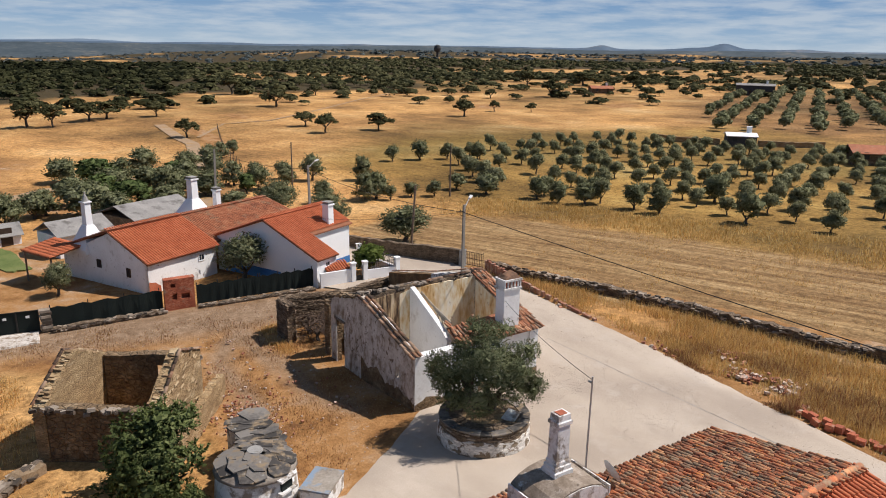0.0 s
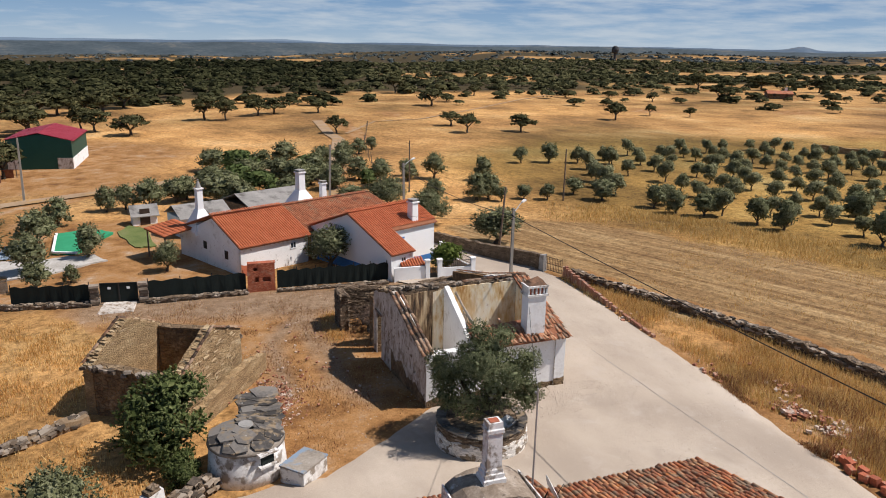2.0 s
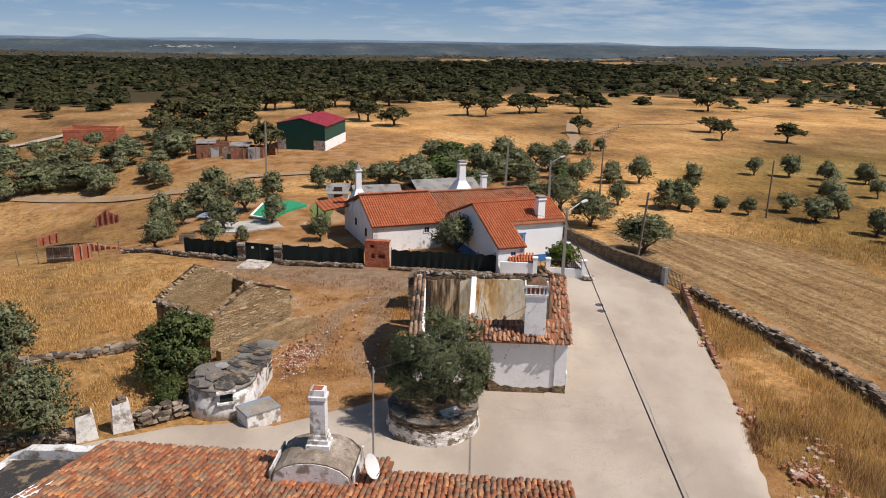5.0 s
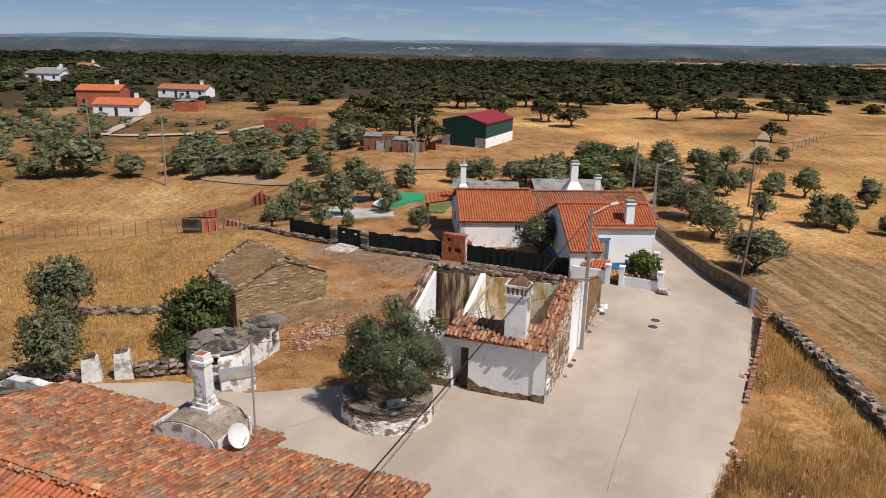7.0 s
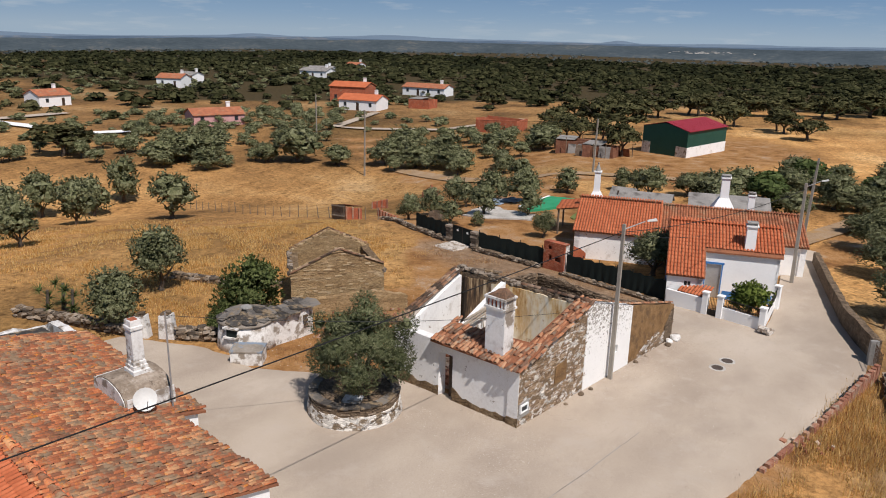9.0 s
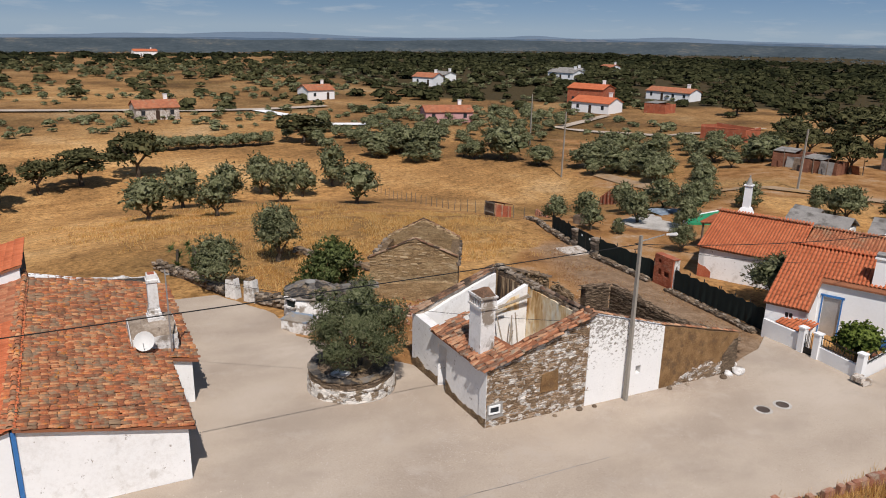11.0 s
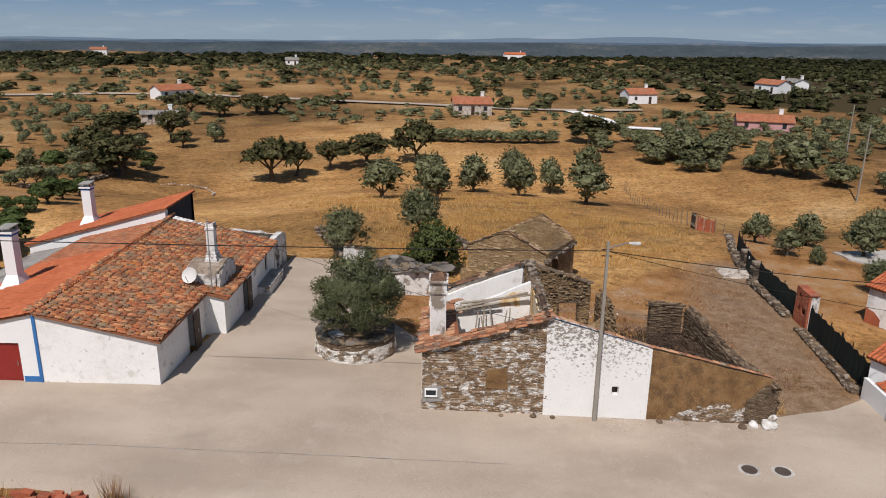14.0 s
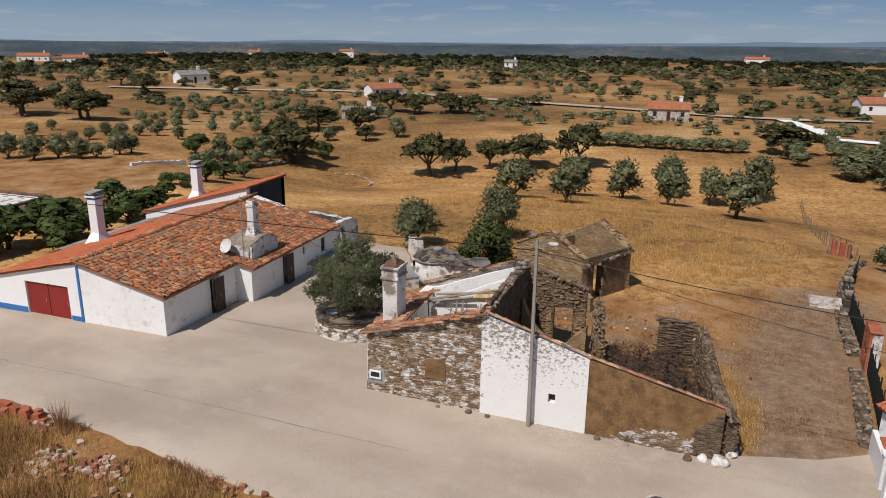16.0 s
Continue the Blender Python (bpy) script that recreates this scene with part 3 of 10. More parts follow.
def fast_mesh(name, verts, faces_per, mat, around=None):
    """A mesh from arrays: verts (n, 3), every faces_per of them one face. around: the middle of the crown to which each vertex
    belongs; leaves then turn their upper side outward and take the crown's rounded normals."""
    me = bpy.data.meshes.new(name)
    v = np.asarray(verts, dtype=np.float32)
    if around is not None:
        q = v.reshape(-1, faces_per, 3)
        face = np.cross(q[:, 1] - q[:, 0], q[:, 2] - q[:, 0])
        face /= np.linalg.norm(face, axis=1)[:, None] + 1e-9
        out = q.mean(1) - np.broadcast_to(np.asarray(around, dtype=np.float32), v.shape).reshape(-1, faces_per, 3)[:, 0]
        out /= np.linalg.norm(out, axis=1)[:, None] + 1e-9
        turned = np.sum(face * out, axis=1) < 0
        q[turned] = q[turned][:, ::-1]
        face[turned] *= -1
        soft = out * 0.75 + face * 0.55
        soft /= np.linalg.norm(soft, axis=1)[:, None] + 1e-9
        v = q.reshape(-1, 3)
    n = len(v)
    nf = n // faces_per
    me.vertices.add(n)
    me.vertices.foreach_set("co", v.ravel())
    me.loops.add(n)
    me.loops.foreach_set("vertex_index", np.arange(n, dtype=np.int32))
    me.polygons.add(nf)
    me.polygons.foreach_set("loop_start", np.arange(0, n, faces_per, dtype=np.int32))
    me.materials.append(mat)
    me.update(calc_edges=True)
    if around is not None:
        me.normals_split_custom_set_from_vertices(np.repeat(soft, faces_per, axis=0))
    return me


# roof tiles: curved covers laid in overlapping courses over a bed
def tile_verts(r=0.085, length=0.46, taper=0.8, seg=5, t=0.014):
    outer, quads = [], []
    for end, (y, k) in enumerate(((0.0, 1.0), (length, taper))):
        for i in range(seg + 1):
            a = math.pi * i / seg
            outer.append((math.cos(a) * r * k, y, math.sin(a) * r * k * 0.85))
        for i in range(seg + 1):
            a = math.pi * i / seg
            outer.append((math.cos(a) * (r * k - t), y, math.sin(a) * (r * k - t) * 0.85))
    n = seg + 1
    for i in range(seg):
        quads.append((i, i + 1, 2 * n + i + 1, 2 * n + i))
        quads.append((n + i + 1, n + i, i, i + 1)[::-1])
    return np.array(outer), quads


TILE_V, TILE_Q = tile_verts()


def tile_mesh(name, mat):
    me = bpy.data.meshes.new(name)
    me.from_pydata([tuple(v) for v in TILE_V], [], [q for q in TILE_Q])
    me.materials.append(mat)
    me.shade_smooth()
    return me


def roof_frame(origin, along, up):
    """Axes of a roof plane: origin at an eave corner, the way along the eave and the way up the slope."""
    a, u = Vector(along).normalized(), Vector(up).normalized()
    u = (u - a * u.dot(a)).normalized()
    n = a.cross(u)
    m = Matrix((a, u, n)).transposed().to_4x4()
    m.translation = Vector(origin)
    return m


def tiles(parent, origin, along, up, inside, width, length, mat_joined, pieces=0, near=None, mat_piece=None, pitch=0.205, course=0.37, jitter=0.012, lift=0.02, name="roof_tiles", gaps=0.0):
    """Lay courses of cover tiles on a roof plane where inside(u, v) holds. The `pieces` tiles nearest to the plan point near are parts of their own."""
    m = roof_frame(origin, along, up)
    spots = []
    nu, nv = int(width / pitch) + 1, int(math.ceil(length / course))
    for i in range(nu):
        for j in range(nv):
            u, v = (i + 0.5) * pitch, j * course - 0.06
            if inside(u, max(0.02, v + 0.1)) and random.random() >= gaps:
                spots.append((u + random.uniform(-1, 1) * jitter, v + random.uniform(-1, 1) * jitter * 2, random.uniform(-1, 1) * jitter * 4, random.uniform(-0.4, 1) * jitter))
    if pieces:
        q = Vector(near)
        spots.sort(key=lambda s: ((m @ Vector((s[0], s[1], 0))).xy - q).length)
    inv = world_of(parent).inverted()
    tilt = math.atan2(0.03, 0.46)
    if pieces:
        me = tile_mesh("tile", mat_piece)
        for u, v, rz, dz in spots[:pieces]:
            ob = new("tile", me)
            ob.parent = parent
            ob.matrix_basis = inv @ m @ Matrix.Translation((u, v, lift + dz)) @ Euler((-tilt + dz, 0, rz)).to_matrix().to_4x4()
    rest = spots[pieces:]
    if rest:
        n = len(rest)
        allv = np.zeros((n, len(TILE_V), 3))
        M4 = np.array(inv @ m)
        for k, (u, v, rz, dz) in enumerate(rest):
            c, s = math.cos(rz), math.sin(rz)
            X, Y, Z = TILE_V[:, 0], TILE_V[:, 1], TILE_V[:, 2] - TILE_V[:, 1] * math.tan(tilt)
            allv[k] = np.stack((u + X * c - Y * s, v + X * s + Y * c, Z + lift + dz), 1)
        w = allv.reshape(-1, 3) @ M4[:3, :3].T + M4[:3, 3]
        faces = (np.arange(n)[:, None, None] * len(TILE_V) + np.array(TILE_Q)[None]).reshape(-1, 4)
        me = bpy.data.meshes.new(name)
        me.from_pydata(w.tolist(), [], faces.tolist())
        me.materials.append(mat_joined)
        me.shade_smooth()
        ob = new(name, me)
        ob.parent = parent
        ob["kind"] = "stuff"
    return m


def ridge_tiles(parent, p, q, mat, name="ridge_tiles", r=0.11):
    """A line of cover tiles along a ridge or a gable edge, joined."""
    p, q = Vector(p), Vector(q)
    L = (q - p).length
    inv = world_of(parent).inverted()
    d = (q - p).normalized()
    s = d.cross(Vector((0, 0, 1))).normalized()
    u = s.cross(d)
    verts, faces = [], []
    n = int(L / 0.36)
    for k in range(n):
        o = p + d * (k * L / n)
        w = random.uniform(-0.02, 0.02)
        for v in TILE_V:
            x, y, z = v[0] * r / 0.085, v[1], v[2] * r / 0.085 - v[1] * 0.06
            verts.append(inv @ (o + s * (x + w) + d * y + u * (z + random.uniform(0, 0.004))))
        faces += [tuple(i + k * len(TILE_V) for i in f) for f in TILE_Q]
    me = bpy.data.meshes.new(name)
    me.from_pydata([tuple(v) for v in verts], [], faces)
    me.materials.append(mat)
    me.shade_smooth()
    ob = new(name, me)
    ob.parent = parent
    ob["kind"] = "stuff"
    return ob


# loose stones
def stone_mesh(name, mat, seed, flat=0.45):
    rnd = random.Random(seed)
    bm = bmesh.new()
    box(bm, -0.5, -0.5, -0.5, 0.5, 0.5, 0.5)
    for v in bm.verts:
        v.co = Vector((v.co.x * rnd.uniform(0.7, 1.1), v.co.y * rnd.uniform(0.7, 1.1), v.co.z * flat * rnd.uniform(0.7, 1.15)))
    me = bpy.data.meshes.new(name)
    bmesh.ops.recalc_face_normals(bm, faces=bm.faces)
    bm.to_mesh(me)
    bm.free()
    me.materials.append(mat)
    return me


STONES = [stone_mesh("stone", STONE_PC, k) for k in range(6)]
EARTH_STONES = [stone_mesh("stone", EARTH_PC, k) for k in range(6)]
LIME_STONES = [stone_mesh("stone", STONE_LIME, k) for k in range(6)]


def stone_piece(parent, m, k, name="stone", lime=False, kinds=None):
    ob = new(name, (kinds or (LIME_STONES if lime else STONES))[k % 6])
    ob.parent = parent
    ob.matrix_basis = world_of(parent).inverted() @ m
    return ob


def stone_heap(name, poses, mat, parent):
    """Many stones joined into one part."""
    bm = bmesh.new()
    for m in poses:
        rnd = random
        a, b = hexa(bm, *[[m @ Vector((x * rnd.uniform(.4, .55), y * rnd.uniform(.4, .55), z * rnd.uniform(.16, .26))) for x, y in ((-1, -1), (1, -1), (1, 1), (-1, 1))] for z in (-1, 1)])
    ob = part(name, bm, mat, parent)
    ob["kind"] = "stuff"
    return ob


def dry_wall(name, label, pts, height, thick, pieces, joined, mat=None, size=0.34, bare=0.0):
    """A dry-stone wall along a line: a rough core, stones as parts on its length and joined stones between."""
    t = thing(name, label, "stone wall", pose(pts[0][0], pts[0][1], ground(*pts[0])))
    bm = bmesh.new()
    segs = [(Vector(a), Vector(b)) for a, b in zip(pts, pts[1:])]
    total = sum((b - a).length for a, b in segs)
    for a, b in segs:
        L = (b - a).length
        nrm = Vector((-(b - a).y, (b - a).x)) / L * thick / 2
        g = [(s * L / 8, ground(*(a + (b - a) * s / 8)) + height * max(0.25, 0.68 + 0.6 * noise.noise(((a.x + b.x * s) * 0.37, a.y + s * 0.9, 0.5)))) for s in range(9)]
        wall(bm, a - nrm, b - nrm, thick, g, step=0.5, rough=0.12)
    part("core", bm, mat or STONE, t)

    def spot():
        r = random.uniform(0, total)
        for a, b in segs:
            L = (b - a).length
            if r <= L:
                break
            r -= L
        d = (b - a) / L
        side = random.choice((-1, 1, 0))
        c = a + d * r + Vector((-d.y, d.x)) * (side * thick * 0.46 if side else random.uniform(-0.3, 0.3) * thick)
        hz = height * (random.uniform(0.9, 1.08) * 0.78 if side == 0 else random.uniform(0.1, 0.75))
        s = size * random.uniform(0.6, 1.3)
        return pose(c.x, c.y, ground(c.x, c.y) + hz, random.uniform(-12, 12), random.uniform(-12, 12), math.degrees(math.atan2(d.y, d.x)) + random.uniform(-25, 25)) @ Matrix.Diagonal((s, s * 0.8, s * 0.75, 1))
    for k in range(pieces):
        stone_piece(t, spot(), k)
    if joined:
        stone_heap("small_stones", [spot() for _ in range(joined)], STONE_PCJ, t)
    return t

# ---- land ----
def inside_poly(poly, x, y):
    hit = False
    j = len(poly) - 1
    for i in range(len(poly)):
        (xi, yi), (xj, yj) = poly[i], poly[j]
        if (yi > y) != (yj > y) and x < (xj - xi) * (y - yi) / (yj - yi) + xi:
            hit = not hit
        j = i
    return hit


def near_poly(poly, x, y, soft):
    """1 inside, falling to 0 over soft metres outside."""
    if inside_poly(poly, x, y):
        return 1.0
    p = Vector((x, y))
    best = 1e9
    for a, b in zip(poly, poly[1:] + poly[:1]):
        a, b = Vector(a), Vector(b)
        k = max(0, min(1, (p - a).dot(b - a) / (b - a).length_squared))
        best = min(best, (a + (b - a) * k - p).length)
    return max(0.0, 1 - best / soft)


YARD = [(9.3, 21.5), (16, 26), (23, 26), (23, 40), (20.2, 45.2), (11, 46.5), (3, 46.8), (-1.5, 47.3), (-1, 45.3), (3.5, 40.5), (7.0, 36), (8.6, 30)]
VERGE = [(29.2, -30), (29.2, 12), (31.0, 26), (31.2, 44), (31.9, 44), (31.7, 26), (30.3, 12), (30.4, -30)]
GARDEN = [(-10, 51), (1, 48), (7, 47.5), (9, 52), (5, 70), (-8, 74), (-14, 56)]
PADDOCK = [(-26, 92), (-4, 96), (4, 120), (-8, 135), (-30, 118)]
STUBBLE = [(33, 43), (31, 60), (39, 60), (45, 54), (50, 44), (54, 33), (57, 22), (64, -8), (46, -12), (41, 12), (37, 30)]
PLOUGHED = [(2, -9), (-4, -13), (-22, -17), (-18, -36), (0, -60), (20, -60), (8, -16)]
YARD_LANE = [(25, 42.6), (19, 42.4), (13, 43.2), (7, 44.4), (1.6, 46.2)]
YARD_PATHS = [[(10.1, 29.5), (10.1, 33.9), (10.3, 36.6), (11.3, 38.5), (13.2, 41)], [(13.8, 27.4), (12.8, 29.7), (12.9, 33), (12.4, 37), (13, 41)]]
TRACKS = [([(20, 64), (16, 78), (-3, 89), (-8, 83), (-19, 78), (-31, 80), (-49, 87), (-70, 100)], 1.8), ([(24, 64), (25, 90), (31, 113), (39, 131), (40, 152)], 1.6), ([(-13, 100), (-6, 96), (0, 92)], 2.0), ([(34.4, 43), (37.6, 33), (40, 24), (43.5, 10), (46, -10)], 0.45), ([(30, 150), (60, 175), (110, 180), (170, 160)], 1.2)]


def zone(x, y):
    """Share of bare dirt, of pale stubble and of dark ground under dense trees at a place."""
    r = math.hypot(x - 15, y - 30)
    dirt = stub = wood_floor = 0.0
    if r < 260:
        wob = 2.2 * noise.noise((x / 4, y / 4, 9.0))
        dirt = max(near_poly(YARD, x + wob, y + wob, 2.0), near_poly(VERGE, x, y, 0.8) * 0.85, near_poly(GARDEN, x + wob, y, 4) * 0.75, near_poly(PADDOCK, x + wob, y, 12) * 0.7, near_poly(PLOUGHED, x, y, 3))
        stub = near_poly(STUBBLE, x + 0.6 * wob, y + 0.6 * wob, 3)
        for path, w in TRACKS:
            for a, b in zip(path, path[1:]):
                a, b, p = Vector(a), Vector(b), Vector((x, y))
                k = max(0, min(1, (p - a).dot(b - a) / (b - a).length_squared))
                dist = (a + (b - a) * k - p).length
                if dist < w * 2:
                    dirt = max(dirt, 1.0 - smooth(w * 0.6, w * 1.6, dist))
    wood_floor = smooth(0.35, 0.75, wood_density(x, y))
    return dirt, stub, wood_floor


GROVE_NE = [(52, 62), (60, 36), (100, 14), (140, 20), (140, 100), (70, 116), (48, 96)]

ORCHARD_NE = [(133.1, 98.2), (170.8, 132.2), (235, 168), (300, 190), (300, 150), (240, 112), (169.6, 80.9), (146.5, 86.2)]


def field_tone(x, y):
    """Factor on the grass colour, by field, direction and distance."""
    r, g, b = 1.0, 1.0, 1.0
    d = math.hypot(x - 15, y - 30)
    az = math.degrees(math.atan2(y - 30, x - 15)) % 360
    if 100 < az < 262:
        k = smooth(30, 85, d) * min(1.0, (az - 100) / 25, (262 - az) / 20)
        k2 = k * smooth(100, 150, d)
        r, g, b = 1 - 0.22 * k - 0.14 * k2, 1 - 0.21 * k - 0.13 * k2, 1 - 0.18 * k - 0.10 * k2
    elif az < 100 or az > 330:
        k = smooth(120, 190, d)
        r, g, b = 1 - 0.06 * k, 1 - 0.04 * k, 1 - 0.04 * k
        if d < 150:
            k = near_poly(GROVE_NE, x, y, 12)
            r, g, b = r * (1 - 0.36 * k), g * (1 - 0.29 * k), b * (1 - 0.42 * k)
        elif d < 400:
            k = near_poly(ORCHARD_NE, x, y, 10)
            r, g, b = r * (1 - 0.46 * k), g * (1 - 0.46 * k), b * (1 - 0.40 * k)
    return r, g, b, 1.0


def wood_density(x, y):
    """How densely trees stand, by direction and distance."""
    r = math.hypot(x - 15, y - 30)
    az = math.degrees(math.atan2(y - 30, x - 15)) % 360
    patch = noise.noise((x / 120, y / 120, 4.4))
    fine = noise.noise((x / 38, y / 38, 8.4))
    if r < 150:
        return 0.0
    far = smooth(150, 500, r)
    az = (az + 9 * patch + 5 * fine) % 360
    open_ne = 0.04 + 0.22 * far + 0.95 * smooth(200, 400, r) * max(0, patch + 0.5)
    north = 0.04 + 0.9 * smooth(160, 300, r) * smooth(-0.6, -0.05, patch)
    dark = 0.04 + 0.96 * smooth(150, 215, r) * smooth(-0.9, -0.45, patch + 0.4 * fine)
    slope = 0.16 + 0.75 * smooth(150, 380, r) * smooth(-0.45, 0.2, patch)
    south = 0.10 + 0.65 * smooth(170, 450, r) * smooth(-0.35, 0.3, patch)
    d = open_ne
    if az <= 330:
        for at, wide, value in ((62, 14, north), (90, 12, dark), (158, 12, slope), (180, 14, south)):
            d += (value - d) * smooth(at - wide, at + wide, az)
    return max(0.0, min(1.0, d + 0.15 * fine * far))


def land_axis(lo_dense, hi_dense, step, reach):
    a = [lo_dense]
    while a[-1] < hi_dense:
        a.append(a[-1] + step)
    s = step
    while a[-1] < reach:
        s = min(s * 1.13, 220)
        a.append(a[-1] + s)
    s, low = step, []
    c = lo_dense
    while c > -reach:
        s = min(s * 1.13, 220)
        c -= s
        low.append(c)
    return low[::-1] + a


AX = land_axis(-22, 46, 0.7, 4300)
AY = land_axis(8, 64, 0.7, 4300)
land_v, land_c = [], []
for gy in AY:
    for gx in AX:
        gz = ground(gx, gy)
        d, s, t = zone(gx, gy)
        rough = 0.05 * noise.noise((gx * 0.8, gy * 0.8, 0.0)) + (0.05 * noise.noise((gx * 2.3, gy * 2.3, 5.0)) if abs(gx - 12) < 40 else 0)
        in_road = gx > 3 and gy < 66
        land_v.append((gx, gy, gz - 0.07 + rough * (1 if not in_road else 0.6)))
        lane = 0.0
        if -3 < gx < 27 and 38 < gy < 50:
            for a, b in zip(YARD_LANE, YARD_LANE[1:]):
                a, b, p = Vector(a), Vector(b), Vector((gx, gy))
                k = max(0, min(1, (p - a).dot(b - a) / (b - a).length_squared))
                lane = max(lane, 1.0 - smooth(1.3, 4.2, (a + (b - a) * k - p).length))
        if 8 < gx < 18 and 23 < gy < 44:
            for path in YARD_PATHS:
                for a, b in zip(path, path[1:]):
                    a, b, p = Vector(a), Vector(b), Vector((gx, gy))
                    k = max(0, min(1, (p - a).dot(b - a) / (b - a).length_squared))
                    lane = max(lane, 0.9 - smooth(0.2, 1.0, (a + (b - a) * k - p).length))
        land_c.append((d, s, t, lane))
nx = len(AX)
land_f = [(j * nx + i, j * nx + i + 1, (j + 1) * nx + i + 1, (j + 1) * nx + i) for j in range(len(AY) - 1) for i in range(nx - 1)]
land_me = bpy.data.meshes.new("ground")
land_me.from_pydata(land_v, [], land_f)
land_me.shade_smooth()
fa = land_me.color_attributes.new("field", "FLOAT_COLOR", "POINT")
fa.data.foreach_set("color", np.array([field_tone(v[0], v[1]) for v in land_v], dtype=np.float32).ravel())
za = land_me.color_attributes.new("zone", "FLOAT_COLOR", "POINT")
za.data.foreach_set("color", np.array(land_c, dtype=np.float32).ravel())


def land_material():
    m = bpy.data.materials.new("dry grassland and bare earth")
    m.use_nodes = True
    n, l = m.node_tree.nodes, m.node_tree.links
    b = n["Principled BSDF"]
    b.inputs["Roughness"].default_value = 0.95
    b.inputs["Specular IOR Level"].default_value = 0.1
    geo = n.new("ShaderNodeNewGeometry")
    at = n.new("ShaderNodeAttribute")
    at.attribute_name = "zone"
    sep = n.new("ShaderNodeSeparateColor")
    l.new(at.outputs["Color"], sep.inputs[0])

    def tex(scale, detail, rough=0.6, stretch=None):
        t = n.new("ShaderNodeTexNoise")
        t.inputs["Scale"].default_value, t.inputs["Detail"].default_value, t.inputs["Roughness"].default_value = scale, detail, rough
        if stretch:
            mp = n.new("ShaderNodeMapping")
            mp.vector_type = "TEXTURE"
            mp.inputs["Scale"].default_value = stretch
            mp.inputs["Rotation"].default_value = (0, 0, radians(111.5))
            l.new(geo.outputs["Position"], mp.inputs["Vector"])
            l.new(mp.outputs[0], t.inputs["Vector"])
        else:
            l.new(geo.outputs["Position"], t.inputs["Vector"])
        return t.outputs[0]

    def ramp(value, *stops):
        r = n.new("ShaderNodeValToRGB")
        e = r.color_ramp.elements
        while len(e) < len(stops):
            e.new(0.5)
        for i, (p, c) in enumerate(stops):
            e[i].position, e[i].color = p, (*c, 1)
        l.new(value, r.inputs[0])
        return r.outputs[0]

    def mix(f, a, c, kind="MIX", k=None):
        x = n.new("ShaderNodeMix")
        x.data_type, x.blend_type = "RGBA", kind
        if k is None:
            l.new(f, x.inputs["Factor"])
        else:
            x.inputs["Factor"].default_value = k
        l.new(a, x.inputs["A"])
        l.new(c, x.inputs["B"])
        return x.outputs["Result"]

    patch = tex(0.045, 10, 0.68)
    tuft = tex(1.6, 7, 0.7)
    grit = tex(9.0, 5, 0.7)
    broad = tex(0.013, 6, 0.6)
    streak = tex(0.5, 6, 0.65, (3.2, 0.9, 1))
    furrow = tex(1.0, 6, 0.66, (14.0, 0.75, 1))
    grass = ramp(patch, (0.30, (0.17, 0.094, 0.040)), (0.42, (0.33, 0.182, 0.072)), (0.50, (0.47, 0.257, 0.098)), (0.58, (0.56, 0.330, 0.135)), (0.70, (0.65, 0.43, 0.215)))
    shade = ramp(tuft, (0.32, (0.34, 0.31, 0.28)), (0.50, (0.95, 0.95, 0.95)), (0.66, (1.25, 1.22, 1.16)))
    tone = ramp(broad, (0.36, (0.50, 0.55, 0.52)), (0.46, (0.84, 0.84, 0.82)), (0.54, (1.06, 1.04, 1.0)), (0.64, (1.26, 1.24, 1.16)))
    dry = ramp(streak, (0.32, (0.66, 0.62, 0.58)), (0.5, (1, 1, 1)), (0.68, (1.22, 1.22, 1.2)))
    grass = mix(None, grass, shade, "MULTIPLY", 0.85)
    grass = mix(None, grass, tone, "MULTIPLY", 0.9)
    grass = mix(None, grass, dry, "MULTIPLY", 0.6)
    field = n.new("ShaderNodeAttribute")
    field.attribute_name = "field"
    grass = mix(None, grass, field.outputs["Color"], "MULTIPLY", 1.0)
    stub = ramp(furrow, (0.34, (0.160, 0.090, 0.040)), (0.48, (0.255, 0.156, 0.071)), (0.56, (0.315, 0.204, 0.096)), (0.68, (0.41, 0.282, 0.146)))
    stub = mix(None, stub, shade, "MULTIPLY", 0.7)
    stub = mix(None, stub, dry, "MULTIPLY", 0.2)
    chaff = ramp(tex(4.5, 6, 0.72), (0.34, (0.55, 0.52, 0.50)), (0.5, (0.98, 0.98, 0.98)), (0.64, (1.35, 1.35, 1.32)))
    stub = mix(None, stub, chaff, "MULTIPLY", 0.8)
    grass = mix(None, grass, chaff, "MULTIPLY", 0.75)
    dirt_patch = tex(0.42, 8, 0.68)
    dirt = ramp(dirt_patch, (0.32, (0.17, 0.082, 0.036)), (0.42, (0.27, 0.135, 0.050)), (0.52, (0.37, 0.198, 0.080)), (0.62, (0.39, 0.245, 0.135)), (0.72, (0.50, 0.38, 0.28)))
    speck = ramp(grit, (0.30, (0.62, 0.58, 0.54)), (0.55, (1, 1, 1)), (0.70, (1.25, 1.22, 1.18)))
    worn = ramp(tuft, (0.3, (0.17, 0.106, 0.062)), (0.5, (0.265, 0.178, 0.112)), (0.7, (0.36, 0.262, 0.178)))
    dirt = mix(at.outputs["Alpha"], dirt, worn)
    dirt = mix(None, dirt, speck, "MULTIPLY", 0.8)
    wood_floor = ramp(tuft, (0.3, (0.035, 0.027, 0.013)), (0.6, (0.075, 0.055, 0.026)), (0.75, (0.13, 0.092, 0.042)))

